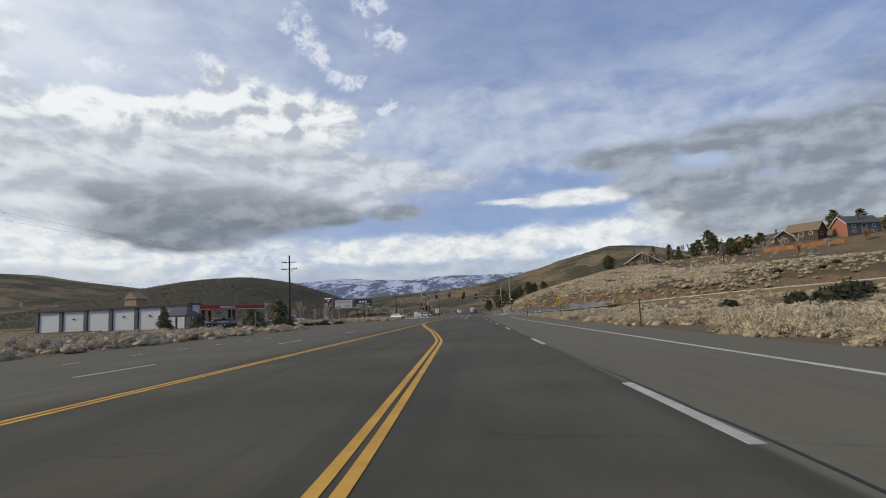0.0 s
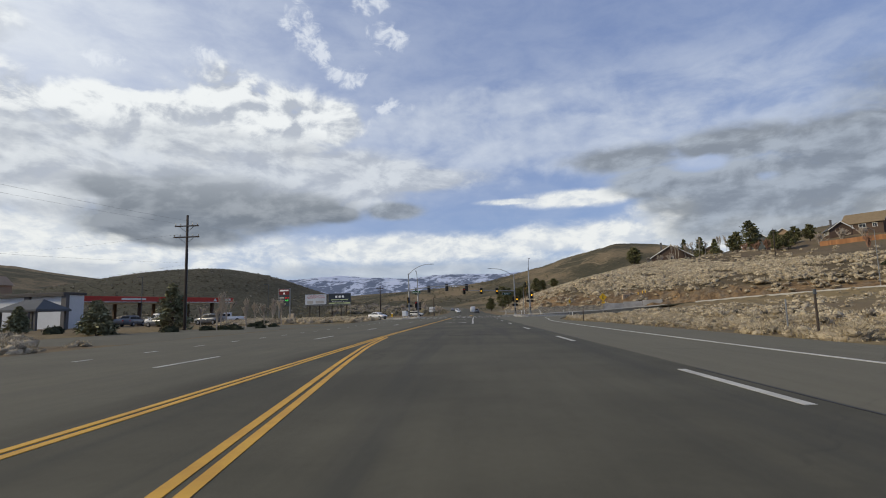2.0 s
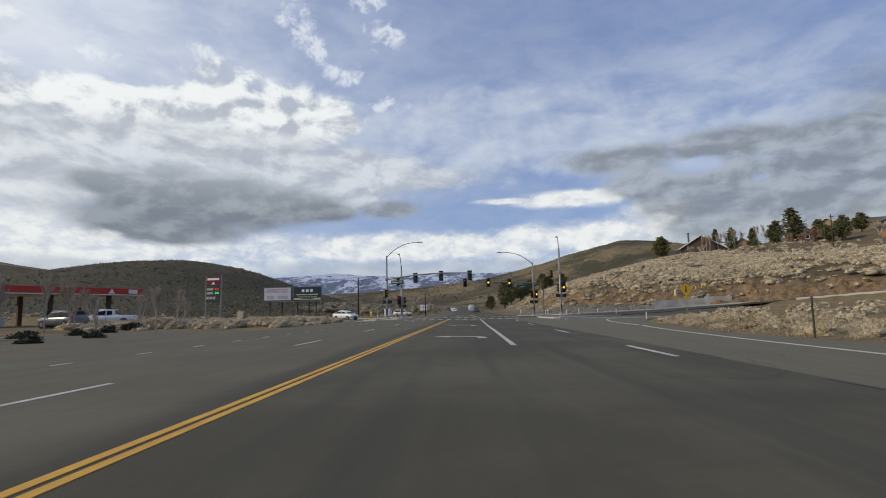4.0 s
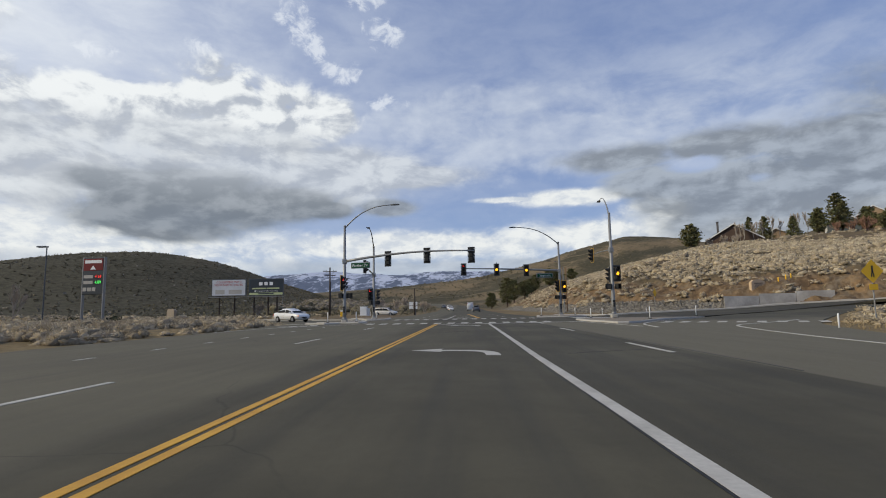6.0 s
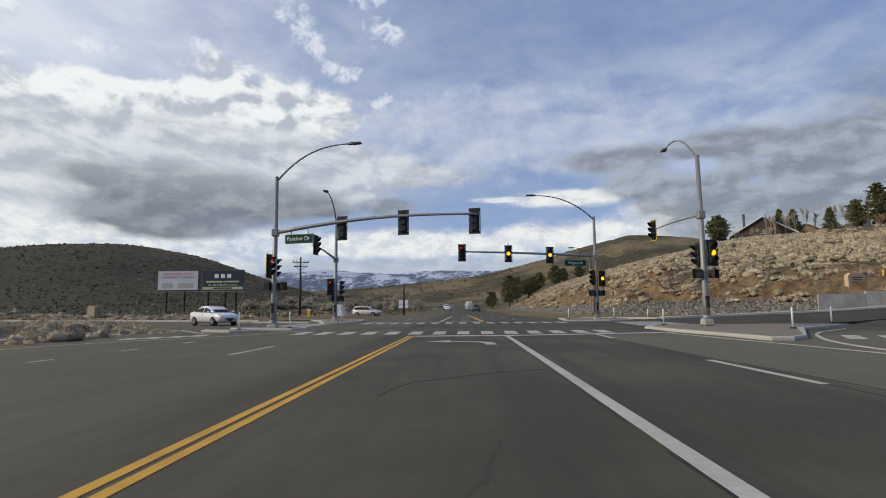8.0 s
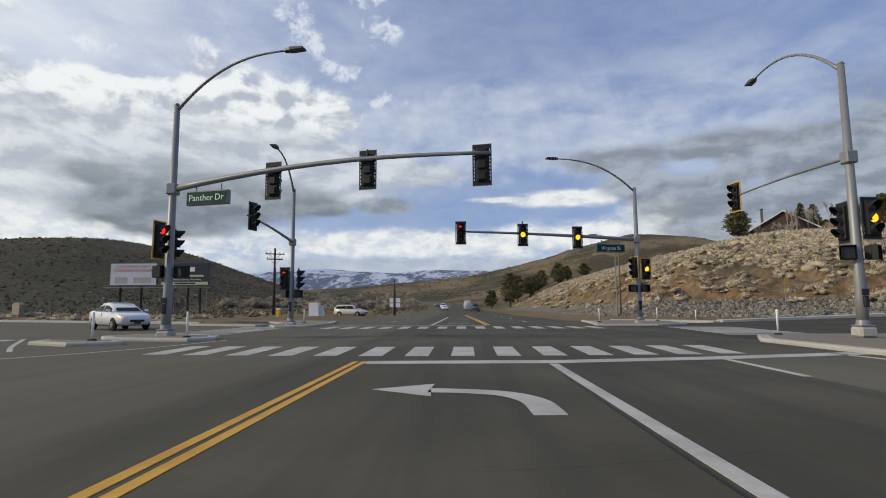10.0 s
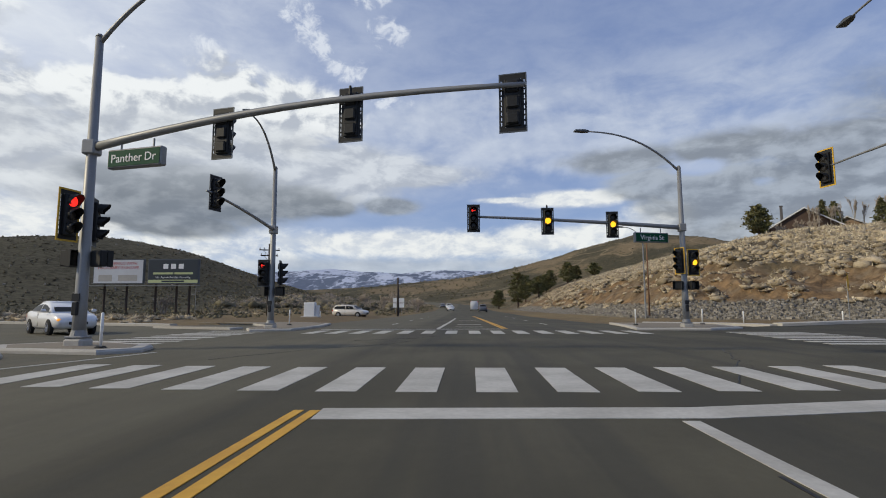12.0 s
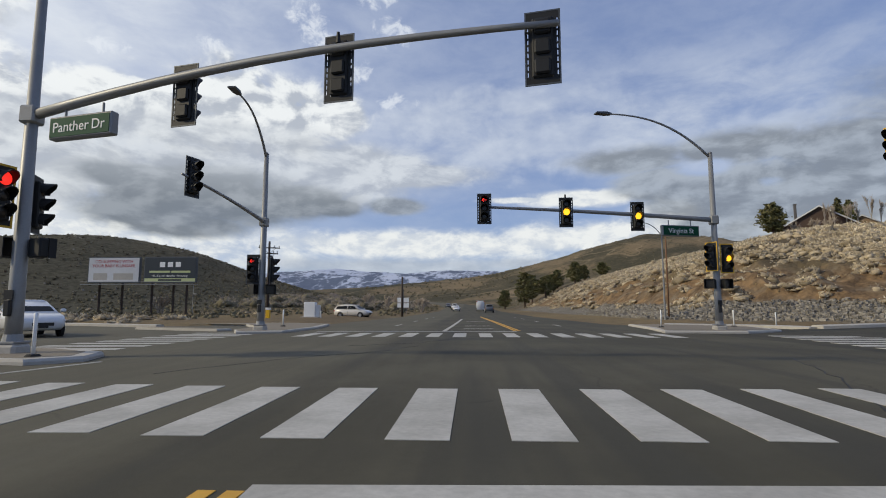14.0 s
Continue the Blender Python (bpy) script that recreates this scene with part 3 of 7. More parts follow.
U = 0.85  # one unit of the first plan, in metres


def smooth(v, lo, hi):
    t = np.clip((v - lo) / (hi - lo), 0, 1)
    return t * t * (3 - 2 * t)


def bump(x, y, cx, cy, h, left, right, near, far):
    sx, sy = np.where(x < cx, left, right), np.where(y < cy, near, far)
    return h * np.exp(-0.5 * ((x - cx) / sx) ** 2 - 0.5 * ((y - cy) / sy) ** 2)


def natural(X, Y):
    """The land's height before the roads were cut into it."""
    x, y = X / U, Y / U
    d1, d2 = x - 17, (x - 36) * 0.588 + (y - 22) * 0.809
    d = np.minimum(d1, d2)
    south = np.interp(d2, [0, 8, 20, 40, 80, 120, 140, 160, 220, 320, 600], [0, 2.8, 6.5, 10.6, 15.6, 20.6, 24, 29.0, 36, 40, 42])
    rise = np.interp(d1, [0, 3, 8, 20, 40, 58, 80, 125, 160, 220, 320, 600], [0, 0.8, 3.0, 8.2, 13.4, 17.6, 21.2, 24.8, 29.4, 36, 40, 42])
    rise = np.minimum(rise, south)
    foot = np.clip(0.035 * (x - 28), 0, 4.5)
    slope = np.where(d > 0, rise * smooth(y, 420, 240) + foot * smooth(d, 90, 15), 0)
    verge = np.interp(x, [12, 15, 20, 40, 70, 110, 200, 400], [0, -0.45, -0.5, 0.5, 2.4, 4.8, 10, 22]) * smooth(y, 30, -20)
    z = np.where(d > 0, slope, verge)
    z = np.where((x < -16) & (y < 60), -0.15 - 0.45 * smooth(x, -19, -30) * smooth(y, 5, -10), z)
    z = np.maximum(z, bump(x, y, -150, 205, 29.5, 88, 48, 62, 80))
    z = z + bump(x, y, -720, 560, 84, 330, 240, 260, 300)
    z = z + bump(x, y, 222, 605, 79, 118, 110, 150, 200)
    z = z + bump(x, y, 262, 215, 11, 60, 160, 55, 160)
    far = np.exp(-0.5 * ((y - 1350) / 270) ** 2) * (40 + 18 * smooth(x, -420, 40)) * smooth(np.abs(x), 2600, 1500)
    z = z + far + np.where(y > 430, np.minimum((y - 430) * 0.012, 8), 0) * smooth(np.abs(x + 40), 600, 200)
    z = z + bump(x, y, -60, 620, 22, 90, 120, 90, 120)
    return z * U


ROWS = [(YARD, 0), (MAIN, 0), (RIGHT, 0), (LEFT, 0), (CHANNEL, 0)]


def ground_height(X, Y, cut=True):
    """The finished ground: the land, cut and filled along the roads."""
    X, Y = np.asarray(X, float), np.asarray(Y, float)
    z = natural(X, Y)
    shape, Xf, Yf, zf = z.shape, X.ravel(), Y.ravel(), z.ravel()
    rough = np.zeros_like(zf)
    for i in np.nonzero((np.abs(Xf) < 900) & (Yf < 1000) & (Yf > -300))[0] if cut else ():
        p = Vector((Xf[i] * 0.02, Yf[i] * 0.02, 0.0))
        rough[i] = noise.fractal(p, 1.0, 2.0, 5) if zf[i] > 1.0 else noise.fractal(p * 4, 1.0, 2.0, 3) * 0.12
    zf = zf + rough * np.clip(0.25 + zf * 0.05, 0.25, 3.2)
    for rows, _ in ROWS:
        close = (Xf > rows[:, 0].min() - 40) & (Xf < rows[:, 0].max() + 40) & (Yf > rows[:, 1].min() - 40) & (Yf < rows[:, 1].max() + 40)
        at = np.nonzero(close)[0]
        if not len(at):
            continue
        d = np.gradient(rows[:, :2], axis=0)
        d /= np.linalg.norm(d, axis=1)[:, None]
        for block in np.array_split(at, max(1, len(at) // 20000)):
            if not len(block):
                continue
            off = np.stack([Xf[block], Yf[block]], 1)[:, None] - rows[None, :, :2]
            k = (off**2).sum(-1).argmin(1)
            o = off[np.arange(len(block)), k]
            lateral = o[:, 0] * d[k, 1] - o[:, 1] * d[k, 0]
            along = np.abs((o * d[k]).sum(1))
            beyond = np.where(lateral > 0, lateral - rows[k, 4], -lateral - rows[k, 3])
            beyond = np.maximum(beyond, along - 0.8)
            w = smooth(beyond, 0.8, 4.5)
            zf[block] = np.where(beyond < 5, (rows[k, 2] - 0.06 - 0.16 * smooth(-beyond, 0, 1.5)) * (1 - w) + zf[block] * w, zf[block])
    u, v = Xf / U, Yf / U
    corner = (u > -19) & (u < 27) & (v > -10) & (v < 27) & (v > -10 + np.where(u < -9, 0, -8)) & (u - 20 < 0.9 * (v + 12))
    slip = (u > 9) & (v > -64) & (v < 2) & (u < np.interp(v * U, CHANNEL[:, 1], CHANNEL[:, 0]) / U + 2.5)
    return np.where(corner | slip, np.minimum(zf, -0.22), zf).reshape(shape)


def spread(near, far, steps_near, steps_far, growth):
    a = np.arange(0, near, steps_near)
    b, out = near, []
    step = steps_near
    while b < far:
        out.append(b)
        step *= growth
        b += step
    return np.r_[a, out, far]


xs = spread(110, 4200, 1.7, 0, 1.075)
xs = np.r_[-xs[:0:-1], xs]
ys_up, ys_down = spread(160, 4600, 1.7, 0, 1.06), spread(165, 900, 1.9, 0, 1.12)
ys = np.r_[-ys_down[:0:-1], ys_up]
gx_, gy_ = np.meshgrid(xs, ys)
gz_ = ground_height(gx_, gy_)
w_, h_ = len(xs), len(ys)
index = np.arange(w_ * h_).reshape(h_, w_)
quads = np.stack([index[:-1, :-1], index[:-1, 1:], index[1:, 1:], index[1:, :-1]], -1).reshape(-1, 4)
ground = tagged(new("ground", arrays("ground", np.stack([gx_, gy_, gz_], -1).reshape(-1, 3), quads, LAND, True)), "dry tan desert ground with straw grass rising to brown hills", "ground", kind="structure")


def surface(x, y):
    """The ground's height at a place, as the sheet has it."""
    i, j = np.clip(np.searchsorted(xs, x) - 1, 0, w_ - 2), np.clip(np.searchsorted(ys, y) - 1, 0, h_ - 2)
    u, v = (x - xs[i]) / (xs[i + 1] - xs[i]), (y - ys[j]) / (ys[j + 1] - ys[j])
    return gz_[j, i] * (1 - u) * (1 - v) + gz_[j, i + 1] * u * (1 - v) + gz_[j + 1, i] * (1 - u) * v + gz_[j + 1, i + 1] * u * v


# snow-capped range far ahead
def mountain_range():
    n, m = 260, 40
    az = np.radians(np.linspace(-75, 60, n))
    verts = []
    for j in range(m):
        f = j / (m - 1)
        for i in range(n):
            r = 3300 + 900 * f
            a = az[i]
            deg = math.degrees(a)
            crest = 262 + 14 * math.exp(-((deg + 2) / 12) ** 2) - 90 * smooth(np.float64(deg), 4, 30) - 60 * smooth(np.float64(-deg), 16, 40)
            p = Vector((math.sin(a) * 6, f * 3.0, 0.5))
            ridges = noise.fractal(p, 0.9, 2.1, 7)
            z = (crest + 30 * ridges * (0.4 + f)) * math.sin(min(1.0, f * 1.15) * math.pi / 2) ** 0.8
            verts.append((math.sin(a) * r, math.cos(a) * r, z))
    k = np.arange(n * m).reshape(m, n)
    faces = np.stack([k[:-1, :-1], k[:-1, 1:], k[1:, 1:], k[1:, :-1]], -1).reshape(-1, 4)
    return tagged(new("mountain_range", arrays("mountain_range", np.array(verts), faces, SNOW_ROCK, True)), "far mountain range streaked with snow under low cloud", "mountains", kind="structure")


mountain_range()


# ---------------------------------------------------------------- paint on the road
PAINT_Z = 0.006


def stripe(name, points, width, mat, label, z=PAINT_Z):
    """A painted line along points."""
    p = np.array(points, float)
    d = np.gradient(p, axis=0)
    d /= np.linalg.norm(d, axis=1)[:, None]
    n = np.stack([-d[:, 1], d[:, 0]], 1) * width / 2
    s = Shape()
    left, right = p + n, p - n
    verts = [(x, y, z) for x, y in left] + [(x, y, z) for x, y in right] + [(x, y, z - 0.02) for x, y in left] + [(x, y, z - 0.02) for x, y in right]
    k = len(p)
    faces = []
    for i in range(k - 1):
        faces += [(k + i, k + i + 1, i + 1, i), (i, i + 1, 2 * k + i + 1, 2 * k + i), (3 * k + i, 3 * k + i + 1, k + i + 1, k + i)]
    faces += [(0, 2 * k, 3 * k, k), (k - 1, 2 * k - 1, 4 * k - 1, 3 * k - 1)]
    s.add(verts, faces)
    return tagged(part(name, s, mat), label, "road marking", kind="structure")


def offset(points, by):
    p = np.array(points, float)
    d = np.gradient(p, axis=0)
    d /= np.linalg.norm(d, axis=1)[:, None]
    return p + np.stack([-d[:, 1], d[:, 0]], 1) * by


def curve(points, step=2.0):
    p = np.array(points, float)
    s = np.r_[0, np.cumsum(np.hypot(*np.diff(p, axis=0).T))]
    at = np.linspace(0, s[-1], max(3, int(s[-1] / step)))
    out = np.stack([np.interp(at, s, p[:, 0]), np.interp(at, s, p[:, 1])], 1)
    for _ in range(3):
        out[1:-1] = (out[:-2] + 2 * out[1:-1] + out[2:]) / 4
    return out


centre_line = curve([(-1.88, -255.74), (-1.79, -127.87), (-1.79, -98.03), (-2.09, -76.72), (-1.83, -47.74), (-1.58, -23.87), (-1.43, -7.93)])
bay_line = curve([(2.78, -255.74), (2.74, -134), (2.46, -123), (2.3, -116.79), (1.36, -107.41), (0.17, -98.03), (-0.94, -88.66), (-1.5, -83.2), (-1.76, -79.0), (-1.82, -77.5)], 1.0)
for line, label in ((centre_line, "worn double yellow centre line"), (bay_line, "double yellow line closing the painted median")):
    for by in (-0.085, 0.085):
        stripe("centre_line", offset(line, by), 0.105, PAINT_YELLOW, label)
stripe("turn_lane_line", [(2.05, -54.56), (2.09, -44.33), (2.09, -34.1), (2.22, -17.05), (2.26, -8.35)], 0.16, PAINT_WHITE, "solid white line beside the left-turn lane")
for k in range(20):
    y = -228.46 + k * 12.1 + (1.2 if k > 15 else 0.0)
    x = np.interp(y, [-119.34, -63.93, -42.62, -8.52], [5.67, 5.03, 5.07, 5.63])
    y += np.interp(y, [-119.6, -107], [-1.6, 0.0])
    if y < -18.75:
        stripe("lane_dash", [(x, y), (x, y + 1.7), (x, y + 3.41)], 0.13, PAINT_WHITE, "white lane dash between the through lanes")
stripe("lane_dash", [(5.71, -10.23), (5.78, -8.87), (5.84, -7.42)], 0.13, PAINT_WHITE, "white lane dash before the stop line")
for k in range(19):
    y = -235.9 + k * 12.2
    stripe("lane_dash", [(-4.98, y), (-4.96, y + 1.45), (-4.94, y + 2.9)], 0.12, PAINT_WHITE, "white lane dash between the oncoming lanes")
for k in range(46):
    y = -153.44 + k * 3.15
    stripe("lane_dot", [(-8.52, y), (-8.52, y + 0.34), (-8.52, y + 0.68)], 0.1, PAINT_WHITE, "short white dotted lane mark")
stripe("edge_line", curve([(9.05, -255.74), (8.99, -118), (8.86, -100), (8.76, -88), (8.8, -68.2), (9.21, -52.85), (9.89, -44.33), (10.6, -39.6)], 1.0), 0.13, PAINT_WHITE, "white edge line along the gravel shoulder")
stripe("edge_line", curve([(-12.79, -17.48), (-12.28, -11.93), (-8.52, -6.39), (-7.84, -4.6), (-7.25, -0.68)], 1.0), 0.1, PAINT_WHITE, "thin white edge line bending to the crossing")
stripe("edge_line", curve([(8.82, -6.14), (9.29, -11.59), (9.63, -14.75), (9.8, -17.48)], 0.6), 0.12, PAINT_WHITE, "white line beside the traffic island", PAINT_Z)
stripe("edge_line", curve([(10.14, -18.75), (10.57, -15.86), (10.83, -14.49), (11.76, -11.85), (13.47, -8.7), (14.83, -6.82), (20.46, -1.36)], 0.6), 0.12, PAINT_WHITE, "white line round the traffic island's tail", PAINT_Z)
stripe("edge_line", curve([(10.75, -38.5), (11.2, -32.5), (11.8, -28.0), (12.7, -23.6), (13.7, -19.6), (14.5, -17.6), (15.6, -16.2), (17.4, -14.8), (21.3, -10.9), (26.5, -4.6)], 0.6), 0.14, PAINT_WHITE, "white line of the slip lane", -0.003)
stripe("stop_line", [(-1.28, -8.1), (2.56, -7.93), (5.97, -7.16), (9.38, -6.14)], 0.56, PAINT_WHITE, "broad white stop line")
stripe("stop_line", [(-7.08, 13.81), (-2.56, 13.98), (2.13, 14.32)], 0.4, PAINT_WHITE, "white stop line of the oncoming lanes")
stripe("turn_lane_line", [(-1.22, 14.66), (-1.02, 28.13), (-0.85, 44.33)], 0.2, PAINT_WHITE, "solid white line of the far approach")
for by in (-0.1, 0.1):
    stripe("centre_line", offset(curve([(2.22, 14.92), (1.88, 34.1), (1.19, 63.93), (0.85, 93.77), (0.68, 127.02)]), by), 0.14, PAINT_YELLOW, "double yellow line of the far approach")
for k in range(7):
    y = 22.16 + k * 11.08
    for x in (5.46, -4.6):
        stripe("lane_dash", [(x, y), (x, y + 1.5), (x, y + 3.0)], 0.12, PAINT_WHITE, "white lane dash beyond the crossing")


def crosswalk(name, spots, length, width, m_of, label):
    owner = thing(name, Matrix(), label, "crosswalk", kind="structure")
    s = Shape().slab([(-width / 2, -length / 2), (width / 2, -length / 2), (width / 2, length / 2), (-width / 2, length / 2)], -0.012, PAINT_Z)
    me = s.mesh("bar", PAINT_WHITE)
    for p in spots:
        part("bar", me, PAINT_WHITE, owner, at=m_of(p))
    return owner


crosswalk("crosswalk_near", range(-6, 8), 2.77, 0.52, lambda k: pose(-0.43 + k * 1.03, -5.29 + 0.0105 * (k * 1.03) ** 2, 0, 0, 0, -0.7 * k), "row of broad white bars across the highway")
crosswalk("crosswalk_far", range(-6, 9), 3.07, 0.5, lambda k: pose(-0.42 + k * 1.01, 10.66, 0, 0, 0, 0), "row of white bars across the far approach")
crosswalk("crosswalk_west", range(10), 0.5, 2.9, lambda k: pose(-10.49 + k * 0.02, 1.36 + k * 1.15, 0, 0, 0, 4), "white bars across the side street")
crosswalk("crosswalk_east", range(8), 0.5, 3.41, lambda k: pose(12.45 + k * 0.12, 2.73 + k * 1.11, 0, 0, 0, -4), "white bars across the climbing side street")
crosswalk("crosswalk_slip", range(9), 2.4, 0.5, lambda k: pose(13.7 + k * 0.98, -10.3 - k * 0.42, -0.008, 0, 0, -29), "white bars across the slip lane")


crosswalk("crosswalk_corner", range(9), 1.3, 0.55, lambda k: pose(-12.1 + k * 0.53, -8.78 + k * 0.72, 0, 0, 0, 12) if k < 4 else pose(-15.34 + (k - 4) * 0.11, -4.43 + (k - 4) * 0.9, 0, 0, 0, 6), "white bars across the corner turning lane")
stripe("edge_line", curve([(-14.83, 0.17), (-11.08, -5.03), (-10.57, -5.46)], 1.0), 0.12, PAINT_WHITE, "white guide line into the side street")


def turn_arrow(m, label):
    """A left-turn arrow: a bent shaft and a head."""
    s = Shape()
    shaft = curve([(1.02, -0.95), (1.0, -0.1), (0.72, 0.42), (0.1, 0.62), (-0.25, 0.64)], 0.15)
    a, b = offset(shaft, 0.17), offset(shaft, -0.17)
    outline = [tuple(p) for p in b] + [(-0.2, 0.16), (-1.0, 0.72), (-0.2, 1.24)] + [tuple(p) for p in a[::-1]]
    verts = [(x, y, PAINT_Z) for x, y in outline]
    n = len(a)
    faces = [(i, i + 1, len(outline) - 2 - i, len(outline) - 1 - i) for i in range(n - 1)] + [(n - 1, n, n + 1, n + 2, n + 3)]
    s.add(verts, faces)
    return tagged(part("turn_arrow", s, PAINT_WHITE, at=m), label, "road marking", kind="structure")


turn_arrow(pose(0.17, -32.9, 0), "white left-turn arrow painted in the turn lane")
turn_arrow(pose(0.38, -12.28, 0), "white left-turn arrow near the stop line")
turn_arrow(pose(0.26, -49.44, 0), "white left-turn arrow at the start of the turn lane")
for y in (17.48, 22.16, 33.25):
    stripe("lane_mark", [(-0.34, y), (0.43, y), (1.19, y)], 0.3, PAINT_WHITE, "white mark across the far turn lane")


# tar seams and cracks
TAR = material("black tar seam", (0.014, 0.013, 0.012), 0.6, vary=0.2, grain=12, bump=0.1)


def seam(points, width, seed, wander=0.12):
    r = np.random.default_rng(seed)
    p = curve(points, 0.7)
    p = p + np.cumsum(r.normal(size=p.shape) * 0.045, 0) * [1, 0] * (wander / 0.12)
    p[:, 0] += (np.interp(np.arange(len(p)), [0, len(p) - 1], [points[0][0], points[-1][0]]) - p[:, 0]) * 0.6
    return stripe("tar_seam", p, width, TAR, "black tar-filled crack along the pavement joint", 0.004)


for k, (a, b) in enumerate(((-185, -150), (-149, -128), (-124, -108), (-96, -74), (-70, -47), (-44, -22))):
    seam([(5.75 + (0.3 if k == 0 else 0.0), a * U), (5.75, (a + b) / 2 * U), (5.75, b * U)], 0.035, 300 + k)
for k, (a, b) in enumerate(((-90, -80), (-60, -50), (-36, -23))):
    seam([(5.46, a * U), (5.46, b * U)], 0.022, 320 + k)
for k, pts in enumerate((((-0.6, -26.5), (-0.3, -25), (0.6, -24), (1.9, -23.4), (2.5, -23.0)), ((3.3, -39.5), (4.8, -39), (5.8, -38.4)), ((1.0, -90.5), (2.7, -90.6), (3.8, -90.2)), ((-6, -3), (-4.5, 0.5), (-2.8, 2.2), (-1.8, 5)), ((-4, 5), (-2, 6.4), (-1, 8.5)), ((4.5, -7), (6.5, -3), (8, 1)))):
    q = curve([(x * U, y * U) for x, y in pts], 0.4)
    q = q + np.random.default_rng(340 + k).normal(size=q.shape) * 0.05
    stripe("tar_seam", q, 0.022, TAR, "thin dark crack across the lane", 0.004)

for k, (a, b) in enumerate(((-46, -36), (-35, -25), (-24, -10))):
    seam([(1.99 + 0.0025 * (a + 46), a), (2.0 + 0.0025 * (b + 46), b)], 0.028, 360 + k, 0.05)

# ---------------------------------------------------------------- kerbs and islands
ISLAND_FILL = material("grey-brown stamped concrete", (0.22, 0.19, 0.145), 0.9, vary=0.2, grain=8, stain=0.7, bump=0.3)


def island(name, outline, label, z1=0.11):
    s = Shape().slab(outline, -0.1, z1, inset=0.05)
    cx, cy = sum(p[0] for p in outline) / len(outline), sum(p[1] for p in outline) / len(outline)
    inner = []
    for x, y in outline:
        r = math.hypot(x - cx, y - cy)
        inner.append((x - (x - cx) / r * min(0.38, r * 0.3), y - (y - cy) / r * min(0.38, r * 0.3)))
    ob = tagged(part(name, s, CONCRETE), label, "traffic island", kind="structure")
    part("infill", Shape().slab(inner, z1 - 0.02, z1 + 0.006), ISLAND_FILL, ob, "grey-brown concrete infill")
    return ob


def paving(name, outline, drop):
    s = Shape().slab([(x * U, y * U) for x, y in outline], -0.2 - drop, -drop)
    return tagged(part(name, s, ASPHALT), "grey asphalt filling the corner of the crossing", "road", kind="structure")


paving("road_corner_east", [(11, -30), (13, -30), (16, -20), (19, -14), (25, -5), (30, 4), (24, 6), (11, 4)], 0.017)
paving("station_yard", [(-37, -66), (-36, -4), (-60, 8), (-78, 2), (-76, -66)], 0.42)
paving("road_corner_northwest", [(-9, 12), (-9, 30), (-24, 31), (-30, 26), (-24, 14)], 0.009)
paving("road_corner_west", [(-9, -9), (-8, 3), (-15, 6), (-25, 4), (-22, -1.5), (-17.9, -5), (-17.4, -9.5), (-18.5, -12.6), (-15, -14)], 0.009)
paving("road_corner_northeast", [(9, 10), (24, 12), (26, 20), (20, 23), (15, 27), (10, 30)], 0.009)
island("island_east", [(9.55, -1.88), (9.46, -5.97), (10.1, -11.93), (10.74, -12.02), (11.76, -11), (15.69, -4.52), (20.46, -0.34), (20.12, 0.6), (13.38, 0.68), (10.74, 0.51)], "pale concrete traffic island with a rounded kerb")
island("island_west", [(-11.25, -0.94), (-8.18, -1.45), (-7.59, -0.68), (-8.01, 0.51), (-9.72, 1.62), (-11.42, 1.62), (-12.19, 0.34)], "pale concrete island round the signal pole")
island("island_nose", [(-10.49, -3.67), (-9.38, -2.9), (-9.63, -2.3), (-11.25, -2.13), (-12.45, -1.88), (-12.28, -2.81)], "low concrete island nose")
island("island_northwest", [(-9.72, 11.08), (-8.01, 11.76), (-7.93, 17.05), (-8.7, 22.16), (-11.93, 24.72), (-16.2, 24.72), (-18.75, 23.44), (-13.64, 21.31), (-11.08, 17.05), (-10.57, 12.79)], "concrete pavement corner at the far kerb")
island("island_strip", [(-16.96, 15.69), (-11.59, 13.3), (-11.25, 14.07), (-16.71, 16.71)], "narrow concrete kerb strip")
island("island_northeast", [(8.35, 12.79), (11.76, 12.62), (14.07, 14.32), (15, 18.75), (12.79, 22.16), (9.72, 23.02), (9.04, 17.05)], "concrete pavement corner round the signal pole")


def kerb(name, points, label, width=0.3, top=0.15, base=None):
    p = curve(points, 1.5)
    a, b = offset(p, width / 2), offset(p, -width / 2)
    zs = np.array([base(x, y) if base else 0.0 for x, y in p])
    s = Shape()
    n = len(p)
    verts = []
    for i in range(n):
        verts += [(*a[i], zs[i] - 0.3), (*a[i], zs[i] + top - 0.03), (*(a[i] * 0.85 + b[i] * 0.15), zs[i] + top), (*(a[i] * 0.15 + b[i] * 0.85), zs[i] + top), (*b[i], zs[i] + top - 0.03), (*b[i], zs[i] - 0.3)]
    faces = [(6 * i + k, 6 * i + k + 6, 6 * i + k + 7, 6 * i + k + 1) for i in range(n - 1) for k in range(5)]
    faces += [(0, 1, 2, 3, 4, 5), tuple(6 * (n - 1) + k for k in range(5, -1, -1))]
    s.add(verts, faces)
    return tagged(part(name, s, CONCRETE), label, "kerb", kind="structure")


def road_z(rows):
    return lambda x, y: float(rows[((rows[:, 0] - x) ** 2 + (rows[:, 1] - y) ** 2).argmin(), 2])


